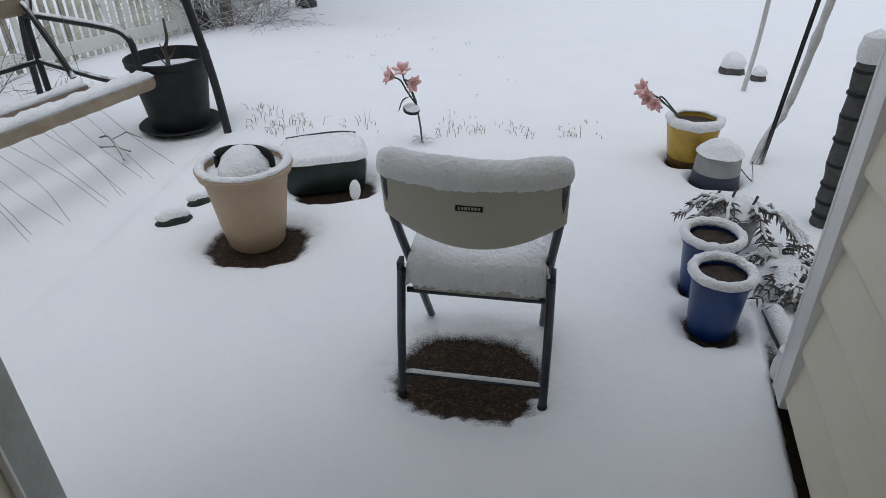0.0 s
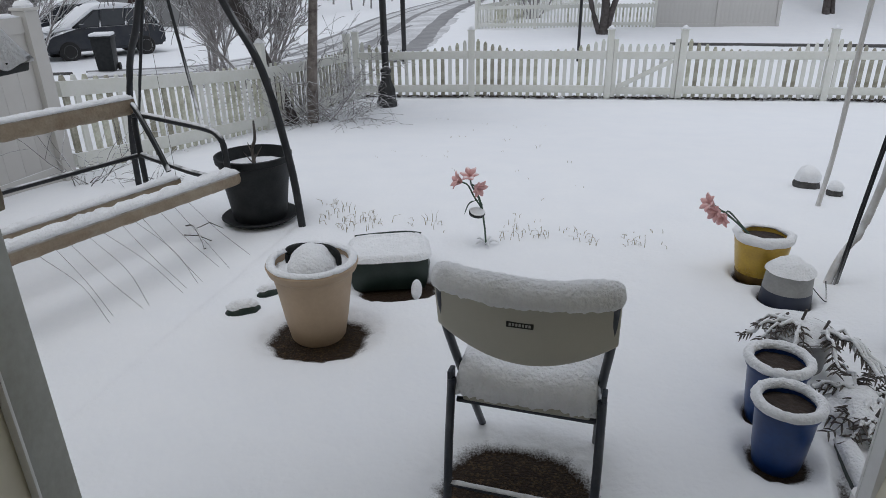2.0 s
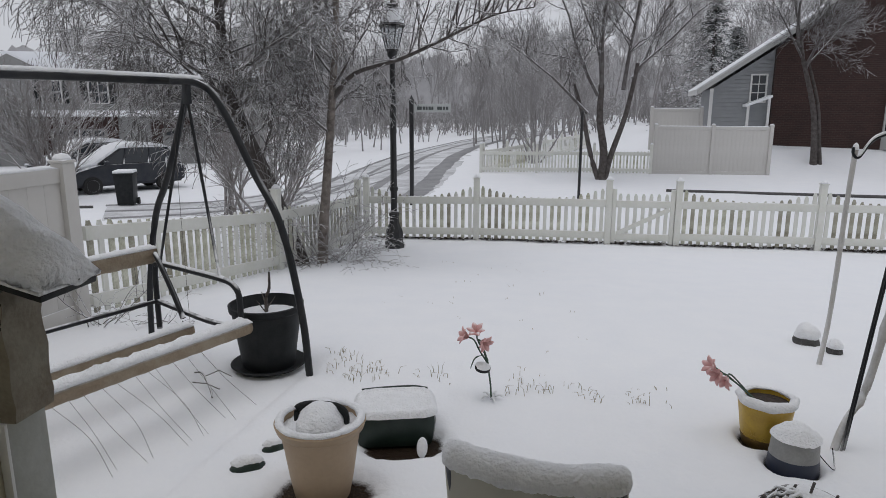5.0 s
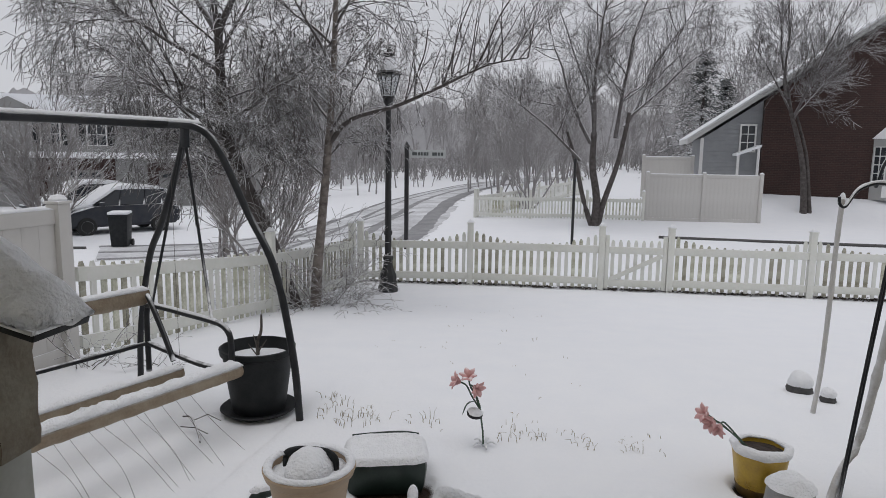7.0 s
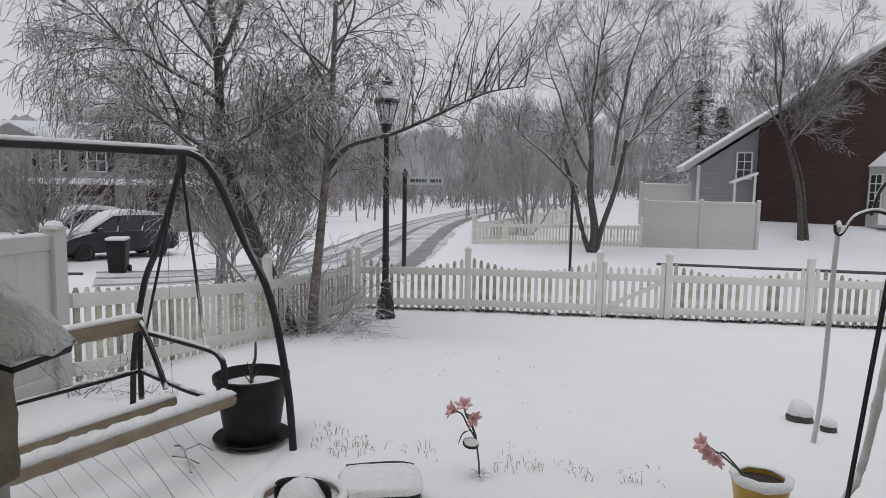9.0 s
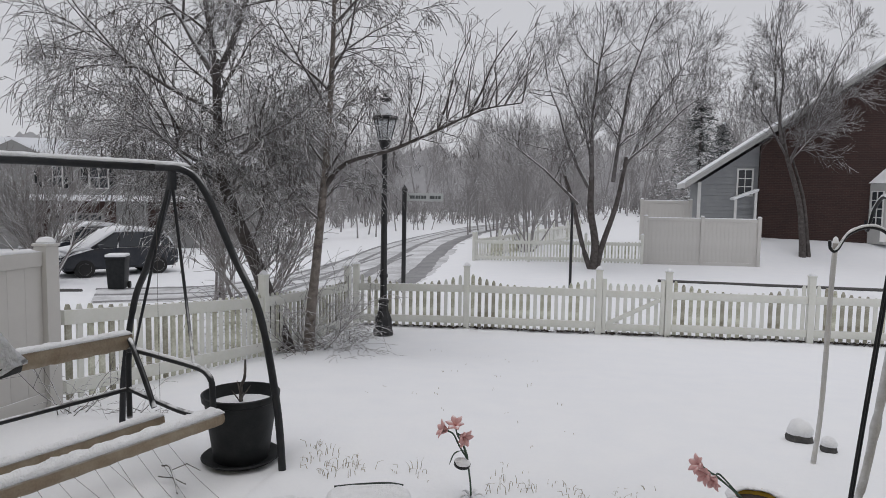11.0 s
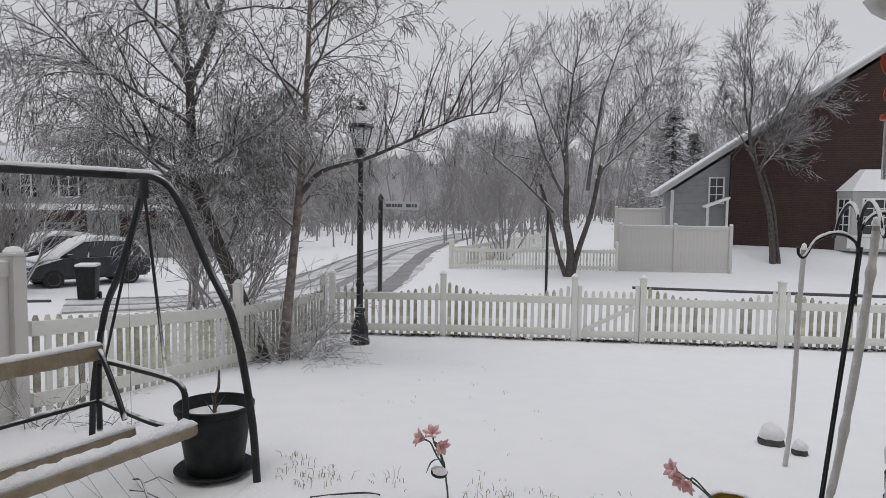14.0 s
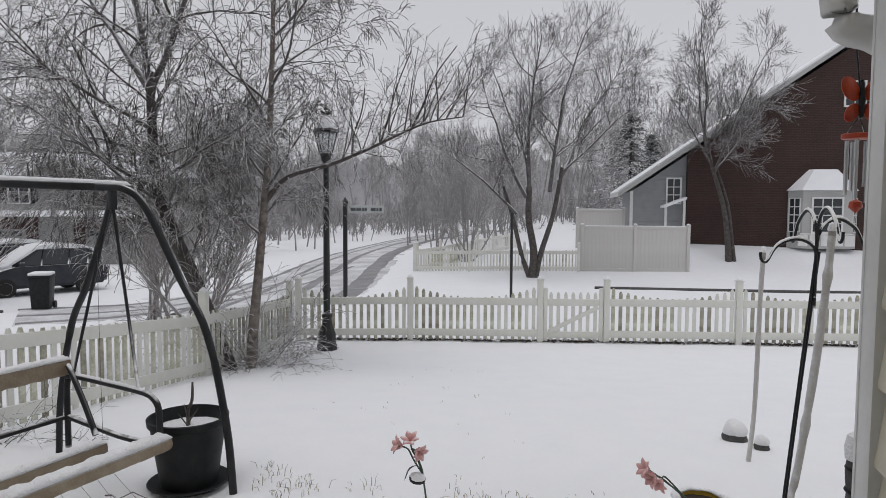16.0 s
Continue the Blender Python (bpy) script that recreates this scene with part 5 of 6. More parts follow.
def wind_chime():
    ob = thing("wind_chime", "orange butterfly wind chime with metal tubes under the eave", "wind chime", (1.218, 1.73, 1.797))
    ob.scale = (0.92, 0.92, 0.92)
    tube("hanger", smooth_path([(-0.02, 0, 0.672), (-0.02, 0, 0.50), (-0.01, 0, 0.40), (0.0, 0, 0.33)], 4), 0.003, BLACKTUBE, ob, 5)
    for s in (-1, 1):
        for up, size in ((1, 0.052), (-1, 0.040)):
            bm = bmesh.new()
            ring = []
            for i in range(14):
                a = 2 * math.pi * i / 14
                ring.append(bm.verts.new((s * (0.006 + size * 0.55 * (1 + math.cos(a))), -0.004 - 0.3 * size * (1 + math.cos(a)) * 0.3, 0.30 + up * 0.022 + size * 0.62 * math.sin(a) + up * size * 0.25 * (1 + math.cos(a)))))
            bm.faces.new(ring)
            o = finish("wing", bm, ORANGE, ob)
            so = o.modifiers.new("thick", "SOLIDIFY")
            so.thickness = 0.004
    tube("body", [(0, -0.006, 0.25), (0, -0.008, 0.30), (0, -0.006, 0.36)], [0.006, 0.010, 0.005], BLACKTUBE, ob, 7)
    finish("disc", lathe(bmesh.new(), [(0.042, 0.195), (0.044, 0.198), (0.044, 0.208), (0.042, 0.210)], 22), ORANGE, ob)
    for i in range(3):
        a = i * 2.094 + 0.4
        tube("cord", [(0.0, 0, 0.26), (0.03 * math.cos(a), 0.03 * math.sin(a), 0.21)], 0.0012, BLACKTUBE, ob, 4)
    for i in range(5):
        a = i * 1.2566 + 0.3
        x, y = 0.028 * math.cos(a), 0.028 * math.sin(a)
        l = 0.13 + 0.012 * i
        tube("chime_tube", [(x, y, 0.19 - l), (x, y, 0.19)], 0.006, ALU, ob, 8)
    tube("clapper_cord", [(0, 0, 0.20), (0, 0, 0.02)], 0.0012, BLACKTUBE, ob, 4)
    finish("sail", lathe(bmesh.new(), [(0.0005, -0.018), (0.018, 0.0), (0.016, 0.016), (0.0005, 0.024)], 12), ORANGE, ob)


wind_chime()


def grass():
    rng = random.Random(6)
    v, f = [], []

    def tuft(x, y, n, h):
        for _ in range(n):
            a, l = rng.uniform(0, 6.283), h * rng.uniform(0.5, 1.2)
            px, py = x + rng.gauss(0, 0.035), y + rng.gauss(0, 0.03)
            z = land(px, py) + 0.035
            bend = rng.uniform(0.1, 0.9)
            pts = [(px, py, z - 0.01), (px + math.cos(a) * l * bend * 0.3, py + math.sin(a) * l * bend * 0.3, z + l * 0.55), (px + math.cos(a) * l * bend, py + math.sin(a) * l * bend, z + l * (1 - 0.5 * bend))]
            sweep(v, f, pts, [0.0024, 0.0020, 0.0008], 3, cap=False)

    for _ in range(38):
        x = rng.uniform(-1.2, 1.05)
        y = 3.75 + rng.gauss(0.12, 0.10) - 0.10 * x
        near = math.exp(-((x + 0.9) / 0.45) ** 2)
        tuft(x, y, int(1 + rng.random() * 3 + 2 * near), 0.035 + 0.03 * near + (0.02 if abs(x - 0.35) < 0.3 else 0))
    for _ in range(26):
        tuft(rng.uniform(-1.2, 0.6), rng.uniform(4.3, 9.5), 2, 0.03)
    for x, y in ((-1.0, 4.05), (-0.75, 3.9), (0.30, 3.78), (0.55, 3.72), (-0.4, 3.95), (-1.15, 4.2), (-0.9, 3.75), (0.08, 3.72), (0.85, 3.66)):
        tuft(x, y, 6, 0.085)
    ob = raw("grass", v, f, GRASS)
    tagged(ob, "sparse dry grass blades poking through the snow", "grass", kind="stuff")


grass()


# ---- trees ----
def grow(rng, v, f, start, way, length, radius, level, spec):
    """One branch with its side branches, as tapered tubes."""
    steps = spec["steps"][level]
    p, d = Vector(start), Vector(way).normalized()
    pts, rad = [p.copy()], [radius]
    side = spec["kids"][level] if level < len(spec["kids"]) else 0
    for i in range(steps):
        t = (i + 1) / steps
        j = spec["jitter"][level]
        d = d + Vector((rng.gauss(0, j), rng.gauss(0, j), rng.gauss(0, j)))
        d.z += spec["lift"][level] * (t if spec["lift"][level] < 0 else 1)
        d.normalize()
        p = p + d * (length / steps)
        pts.append(p.copy())
        rad.append(max(spec["thin"], radius * (1 - spec["taper"] * t)))
    sweep(v, f, pts, rad, spec["sides"][level], cap=False)
    if level + 1 >= len(spec["steps"]):
        return
    for i in range(side):
        t = rng.uniform(spec["from"][level], 1.0)
        k = t * steps
        a = min(int(k), steps - 1)
        q = pts[a].lerp(pts[a + 1], k - a)
        along = (pts[a + 1] - pts[a]).normalized()
        out = along.orthogonal().normalized()
        out.rotate(Matrix.Rotation(rng.uniform(0, 6.283), 3, along))
        ang = spec["spread"][level] * rng.uniform(0.7, 1.25)
        way2 = along * math.cos(ang) + out * math.sin(ang)
        r2 = max(spec["thin"], min(rad[a] * 0.75, radius * spec["ratio"] * (1.05 - 0.5 * t)))
        grow(rng, v, f, q, way2, length * spec["short"][level] * rng.uniform(0.6, 1.15) * (1.15 - 0.5 * t), r2, level + 1, spec)


WEEP = dict(steps=[8, 7, 6, 5], kids=[12, 9, 5], jitter=[0.09, 0.14, 0.15, 0.12], lift=[0.03, -0.07, -0.18, -0.26], taper=0.88, thin=0.0044, sides=[6, 5, 4, 3],
            spread=[0.75, 0.8, 0.8], ratio=0.5, short=[0.62, 0.60, 0.85])
WEEP["from"] = [0.15, 0.2, 0.15]
VASE = dict(steps=[7, 6, 5, 4], kids=[13, 11, 7], jitter=[0.08, 0.10, 0.09, 0.06], lift=[0.03, 0.03, 0.05, 0.04], taper=0.85, thin=0.008, sides=[6, 5, 4, 3],
            spread=[0.95, 0.85, 0.7], ratio=0.42, short=[0.46, 0.55, 0.85])
VASE["from"] = [0.12, 0.15, 0.15]


def limbs(rng, specs, runs):
    v, f = [], []
    for start, way, length, radius in runs:
        grow(rng, v, f, start, way, length, radius, 0, specs)
    return v, f


def birch_group():
    rng = random.Random(12)
    # leaning three-limbed birch
    ob = thing("birch_tree", "leaning weeping birch, bare icy twigs drooping", "tree", (-3.15, 9.05, land(-3.15, 9.05)), group="birch trees")
    base = Vector((-3.15, 9.05, land(-3.15, 9.05)))
    path = [(0, 0, -0.05), (-0.22, 0, 0.55), (-0.50, 0, 1.30), (-0.85, 0, 2.1), (-1.02, 0.0, 2.7), (-1.06, 0, 3.4), (-1.08, 0, 4.2)]
    sp = smooth_path(path, 5)
    tube("trunk", sp, [0.125 - 0.075 * i / len(sp) for i in range(len(sp))], BARK, ob, 12, "dark rough leaning trunk")
    fork = Vector((-1.06, 0, 3.9))
    v, f = limbs(rng, WEEP, [(fork, (-0.5, 0.0, 1.0), 2.9, 0.048), (fork, (-0.12, -0.2, 1.0), 3.0, 0.048), (fork + Vector((0, 0, 0.1)), (0.5, 0.1, 1.0), 2.9, 0.052),
                             (Vector((-0.98, 0, 2.6)), (-1.0, -0.35, 0.50), 2.6, 0.042), (Vector((-1.02, 0, 3.0)), (-0.9, 0.5, 0.7), 2.5, 0.042),
                             (Vector((-1.0, 0, 2.7)), (0.9, -0.3, 0.5), 1.9, 0.038), (Vector((-0.8, 0, 2.0)), (-0.8, -0.6, 0.45), 1.6, 0.026),
                             (Vector((-1.04, 0, 3.4)), (-1.0, -0.1, 0.65), 3.0, 0.045), (Vector((-0.6, 0, 1.5)), (0.3, -0.6, 0.5), 1.2, 0.02),
                             (Vector((-0.9, 0, 2.3)), (0.5, 0.7, 0.5), 1.8, 0.03), (Vector((-0.95, 0, 2.4)), (-0.55, -0.9, 0.45), 1.6, 0.028),
                             (Vector((-0.7, 0, 1.8)), (-0.9, -0.2, 0.55), 1.4, 0.024), (Vector((-0.85, 0, 2.1)), (0.35, -0.9, 0.55), 1.3, 0.022)])
    # long pendulous branches that veil the trunk
    veil = dict(WEEP, steps=[9, 7, 5], kids=[9, 5], jitter=[0.08, 0.12, 0.12], lift=[-0.07, -0.20, -0.26], sides=[5, 4, 3], spread=[0.8, 0.8], short=[0.50, 0.6], thin=0.0046)
    veil["from"] = [0.15, 0.15]
    for k in range(15):
        z = rng.uniform(1.7, 4.3)
        a = rng.uniform(0, 6.283)
        q = sp[min(len(sp) - 1, int(len(sp) * z / 4.3))]
        grow(rng, v, f, (q.x, q.y, z), (math.cos(a), math.sin(a), rng.uniform(0.2, 0.9)), rng.uniform(1.3, 2.5), 0.018, 0, veil)
    raw("crown", v, f, TWIG, ob, "bare drooping ice-coated twigs")
    # upright pale birch with a long level limb towards the lamp
    ob = thing("birch_tree", "slender pale birch with one long snow-lined limb", "tree", (-2.85, 9.0, land(-2.85, 9.0)), group="birch trees")
    sp = smooth_path([(0, 0, -0.05), (0.04, 0, 0.6), (0.12, 0, 1.35), (0.23, 0, 2.45), (0.30, 0, 3.3), (0.36, 0, 4.6), (0.40, 0, 6.2)], 5)
    tube("trunk", sp, [0.085 - 0.065 * i / len(sp) for i in range(len(sp))], PALEBARK, ob, 10, "slender pale trunk")
    limb = smooth_path([(0.23, 0, 2.38), (0.55, 0, 2.72), (1.15, 0.05, 2.90), (1.7, 0, 3.12), (2.15, 0.06, 3.34), (2.5, 0.1, 3.48), (2.95, 0.1, 3.55)], 4)
    tube("limb", limb, [0.040 - 0.034 * i / len(limb) for i in range(len(limb))], BARK, ob, 7, "long dark limb lined with snow")
    for start, pts in ((13, ((0.12, 0.0, 0.35), (0.22, 0.03, 0.75), (0.42, 0.05, 1.25))), (17, ((0.16, -0.03, 0.30), (0.34, -0.05, 0.72), (0.62, -0.05, 1.10))), (10, ((0.02, 0.05, 0.30), (0.12, 0.1, 0.62), (0.16, 0.12, 0.95)))):
        up = smooth_path([limb[start]] + [limb[start] + Vector(q) for q in pts], 4)
        tube("limb", up, [0.017 - 0.011 * i / len(up) for i in range(len(up))], BARK, ob, 6)
    runs = []
    for k in range(9, len(limb), 1):
        runs += [(limb[k], (rng.uniform(-0.1, 0.8), rng.uniform(-0.6, 0.6), rng.uniform(0.4, 1.0)), rng.uniform(0.6, 1.35), 0.012) for _ in range(2)]
    for k in range(2, len(limb) - 4, 1):
        runs.append((limb[k], (rng.uniform(-0.6, 0.4), rng.uniform(-0.7, 0.7), rng.uniform(-0.5, 0.2)), rng.uniform(0.4, 0.9), 0.010))
    small = dict(WEEP, steps=[5, 4, 3], kids=[5, 4], jitter=[0.09, 0.1, 0.12], lift=[0.03, -0.06, -0.25], sides=[4, 3, 3], spread=[0.7, 0.7], short=[0.55, 0.5], thin=0.0032)
    small["from"] = [0.15, 0.15]
    v, f = limbs(rng, small, runs)
    w = dict(WEEP, kids=[8, 6, 4])
    for z, l in ((2.5, 1.1), (2.9, 1.4), (3.4, 1.5), (3.9, 1.5), (4.4, 1.4), (4.9, 1.2), (5.4, 1.0), (3.1, 1.3), (4.1, 1.3), (2.2, 0.8), (2.7, 1.2), (3.2, 1.4), (3.7, 1.4), (4.6, 1.3), (5.1, 1.1), (1.9, 0.7)):
        a = rng.uniform(0, 6.283)
        grow(rng, v, f, (0.23 + 0.06 * (z - 2.4), 0, z), (math.cos(a), math.sin(a), 0.9), l * 1.2, 0.024, 0, w)
    raw("crown", v, f, TWIG, ob, "bare icy twigs")
    # tangle of young shoots at the feet of the birches
    sh = thing("shrub", "tangled bare shrub shoots coated in ice by the fence corner", "shrub", (-2.85, 9.1, land(-2.85, 9.1)))
    runs = []
    for _ in range(44):
        a = rng.uniform(0, 6.283)
        runs.append(((rng.gauss(0, 0.22), rng.gauss(0, 0.25), 0.0), (math.cos(a) * 0.9 + 0.25, math.sin(a) * 0.8 - 0.1, rng.uniform(0.15, 0.9)), rng.uniform(0.7, 1.7), 0.009))
    spec = dict(small, lift=[-0.07, -0.14, -0.25], thin=0.0036, kids=[6, 4])
    spec["from"] = [0.15, 0.15]
    for run in runs:
        v, f = limbs(rng, spec, [run])
        raw("shoot", v, f, ICYTWIG, sh)


birch_group()


def brambles():
    """Thin bare shoots by the fences."""
    rng = random.Random(90)
    spec = dict(WEEP, steps=[7, 4], kids=[4], jitter=[0.10, 0.14], lift=[-0.10, -0.15], sides=[4, 3], spread=[0.8], short=[0.4], thin=0.0022)
    spec["from"] = [0.3]
    for at, n, l, lab in (((-3.35, 4.75), 12, 0.75, "thin bare bramble shoots by the privacy fence"), ((-2.75, 4.75), 7, 0.35, "small dead plant poking through the snow"), ((-2.5, 9.9), 14, 0.8, "bare shoots under the lamp post")):
        ob = thing("bramble", lab, "shrub", (*at, land(*at) + 0.02), group="brambles")
        for _ in range(n):
            a = rng.uniform(0, 6.283)
            v, f = limbs(rng, spec, [((rng.gauss(0, 0.05), rng.gauss(0, 0.05), 0), (math.cos(a), math.sin(a), rng.uniform(0.3, 1.1)), l * rng.uniform(0.6, 1.2), 0.005)])
            raw("shoot", v, f, TWIG, ob)


brambles()


def yard_tree(name, label, at, runs, seed, spec, trunk=None, material=None, category="tree", group=""):
    rng = random.Random(seed)
    ob = thing(name, label, category, at, group=group)
    if trunk:
        for pts, r0, r1 in trunk:
            sp = smooth_path(pts, 4)
            tube("trunk", sp, [r0 + (r1 - r0) * i / (len(sp) - 1) for i in range(len(sp))], BARK, ob, 9)
    if trunk:
        v, f = limbs(rng, spec, runs)
        raw("crown", v, f, material or TWIG, ob)
    else:
        for run in runs:
            v, f = limbs(rng, spec, [run])
            raw("stem", v, f, material or TWIG, ob)
    return ob


MID = dict(VASE, thin=0.0045)
yard_tree("street_tree", "spreading bare street tree dusted with snow", (2.55, 24.5, land(2.55, 24.5)),
          [((-0.25, 0, 3.0), (-0.55, 0.1, 1.0), 5.3, 0.082), ((-0.15, 0, 3.2), (0.0, -0.3, 1.0), 5.6, 0.082), ((0.9, 0, 3.6), (0.55, 0.2, 1.0), 5.3, 0.075), ((0.6, 0, 3.2), (0.25, -0.2, 1.1), 5.8, 0.075),
           ((-0.6, 0, 2.4), (-1.0, -0.2, 0.8), 4.2, 0.061), ((1.0, 0, 3.9), (0.95, -0.1, 0.85), 3.7, 0.054), ((-0.15, 0, 3.4), (-0.25, 0.3, 1.1), 5.5, 0.068)],
          31, MID, [([(0.0, 0, -0.1), (0.05, 0, 1.0), (-0.15, 0, 2.2), (-0.15, 0, 3.4)], 0.16, 0.10), ([(0.1, 0, -0.1), (0.3, 0, 0.9), (0.75, 0, 2.4), (1.05, 0, 4.1)], 0.12, 0.07),
                    ([(-0.05, 0, -0.1), (-0.4, 0, 0.9), (-0.75, 0, 2.3), (-1.1, 0, 3.4)], 0.10, 0.06)], group="street trees")
WHIPPY = dict(VASE, thin=0.0052, kids=[16, 9, 6], spread=[0.85, 0.8, 0.7], short=[0.38, 0.55, 0.85])
yard_tree("birch_tree", "bare reddish-twigged birch in front of the brick house", (11.3, 28.6, land(11.3, 28.6)),
          [((-1.0, 0, 4.4), (-0.25, 0, 1.0), 6.0, 0.06), ((-0.8, 0, 4.0), (0.0, 0.2, 1.0), 6.3, 0.06), ((-0.7, 0, 3.8), (0.30, -0.1, 1.0), 5.6, 0.055), ((-0.9, 0, 4.2), (-0.6, -0.2, 0.9), 3.6, 0.04),
           ((-0.7, 0, 4.0), (0.5, -0.3, 1.0), 4.2, 0.034), ((-0.7, 0, 3.9), (0.75, 0.1, 1.0), 4.4, 0.032)],
          32, WHIPPY, [([(0.0, 0, -0.1), (-0.08, 0, 1.0), (-0.3, 0, 2.4), (-1.0, 0, 4.6)], 0.15, 0.08), ([(0.25, 0, -0.1), (0.1, 0, 1.0), (-0.1, 0, 2.4), (-0.6, 0, 4.0)], 0.09, 0.05)], group="street trees")
BUSH = dict(VASE, thin=0.007, steps=[6, 5, 4], kids=[12, 9], jitter=[0.06, 0.08, 0.1], lift=[0.03, 0.04, 0.02], sides=[5, 4, 3], spread=[0.45, 0.5], short=[0.45, 0.5])
BUSH["from"] = [0.25, 0.2]
rs = random.Random(41)
for at, h, n, sd, lab in (((0.1, 30.5), 5.0, 11, 51, "multi-stemmed bare crepe myrtle in snow"), ((-1.6, 36.0), 5.5, 11, 52, "bare multi-stemmed shrub far along the street"), ((-15.5, 19.6), 4.3, 18, 53, "bare multi-stemmed crepe myrtle by the driveway"),
                          ((-7.5, 15.8), 3.4, 9, 54, "bare street-side shrub with icy twigs"), ((-5.6, 13.6), 3.2, 8, 55, "bare shrub behind the fence with icy twigs")):
    # the two beyond y = 25 take the twig colour paled for haze
    yard_tree("crepe_myrtle", lab, (*at, land(*at)),
              [((rs.gauss(0, 0.15), rs.gauss(0, 0.15), 0.0), (rs.gauss(0, 0.33), rs.gauss(0, 0.33), 1.0), h * rs.uniform(0.7, 1.0), 0.045) for _ in range(n)], sd, BUSH, material=HAZETWIG if at[1] > 25 else ICYTWIG, category="shrub", group="bare shrubs")


def pine(at, h, seed):
    rng = random.Random(seed)
    ob = thing("pine_tree", "snowy dark evergreen pine behind the houses", "tree", at, group="pines")
    tube("trunk", [(0, 0, 0), (0, 0, h * 0.95)], [0.22, 0.03], BARK, ob, 7)
    v, f = [], []
    for i in range(46):
        t = i / 45
        z = h * (0.12 + 0.86 * t)
        reach = (1 - t) * h * 0.40 * rng.uniform(0.7, 1.15) + 0.25
        for j in range(5):
            a = rng.uniform(0, 6.283)
            for k in range(16):
                s = (k + 1) / 16
                px, py, pz = math.cos(a) * reach * s, math.sin(a) * reach * s, z + 0.12 * reach * s - 0.32 * reach * s * s
                for _ in range(2):
                    b = len(v)
                    w = rng.uniform(0.10, 0.22)
                    ox, oy, oz = rng.gauss(0, 0.12), rng.gauss(0, 0.12), rng.gauss(-0.03, 0.06)
                    e = a + rng.gauss(0, 0.9)
                    v += [(px + ox - math.sin(e) * w * 0.35, py + oy + math.cos(e) * w * 0.35, pz + oz), (px + ox + math.sin(e) * w * 0.35, py + oy - math.cos(e) * w * 0.35, pz + oz),
                          (px + ox + math.cos(e) * w * 1.6, py + oy + math.sin(e) * w * 1.6, pz + oz - 0.08)]
                    f.append((b, b + 1, b + 2))
    raw("crown", v, f, PINE, ob, smooth=False)


pine((11.7, 48.0, -0.5), 9.4, 3)
pine((14.2, 52.0, -0.5), 8.0, 4)


def far_woods():
    """The bare wood that closes the street."""
    rng = random.Random(77)
    v, f = [], []
    spec = dict(VASE, thin=0.018, steps=[5, 4, 3], kids=[14, 10], jitter=[0.06, 0.1, 0.1], lift=[0.04, 0.05, 0.02], sides=[4, 3, 3], spread=[0.6, 0.6], short=[0.42, 0.5])
    spec["from"] = [0.3, 0.2]
    low = dict(spec, kids=[9, 4])
    low["from"] = [0.05, 0.1]
    for i in range(250):
        y = rng.uniform(60, 108)
        x = rng.uniform(-0.75, 0.62) * y
        if abs(x + 0.12 * y) < 2.5 and y < 80:
            continue
        grow(rng, v, f, (x, y, land(x, y) - 0.2), (rng.gauss(0, 0.06), rng.gauss(0, 0.06), 1), rng.uniform(7.5, 13.0), rng.uniform(0.06, 0.11), 0, spec)
    for i in range(170):
        y = rng.uniform(58, 100)
        x = rng.uniform(-0.62, 0.42) * y
        if abs(x - (-3.0 + (y - 57) * 0.5)) < 4 and y < 70:
            continue
        for _ in range(4):
            grow(rng, v, f, (x + rng.gauss(0, 0.6), y, land(x, y) - 0.1), (rng.gauss(0, 0.35), rng.gauss(0, 0.35), 1), rng.uniform(2.0, 4.2), 0.05, 0, low)
    for i in range(60):
        y = rng.uniform(42, 62)
        x = rng.choice((rng.uniform(-34, -11), rng.uniform(-4.2, 4)))
        grow(rng, v, f, (x, y, land(x, y) - 0.2), (rng.gauss(0, 0.08), rng.gauss(0, 0.08), 1), rng.uniform(3.5, 7.0), rng.uniform(0.05, 0.09), 0, spec)
    ob = raw("far_woods", v, f, HAZETWIG)
    tagged(ob, "grey bare wood closing the snowy street", "woods", kind="stuff")


far_woods()


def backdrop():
    """The woods at the horizon, haze painted into their grey: a ragged band far behind everything."""
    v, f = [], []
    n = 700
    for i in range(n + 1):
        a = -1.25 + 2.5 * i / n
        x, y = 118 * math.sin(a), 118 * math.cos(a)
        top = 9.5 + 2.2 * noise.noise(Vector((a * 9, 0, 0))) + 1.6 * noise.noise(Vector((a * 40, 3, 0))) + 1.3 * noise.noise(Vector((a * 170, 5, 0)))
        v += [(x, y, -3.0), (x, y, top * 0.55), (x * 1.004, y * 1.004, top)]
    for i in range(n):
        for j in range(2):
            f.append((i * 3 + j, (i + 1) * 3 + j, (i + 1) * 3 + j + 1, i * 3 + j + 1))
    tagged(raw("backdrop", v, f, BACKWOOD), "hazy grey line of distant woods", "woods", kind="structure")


backdrop()


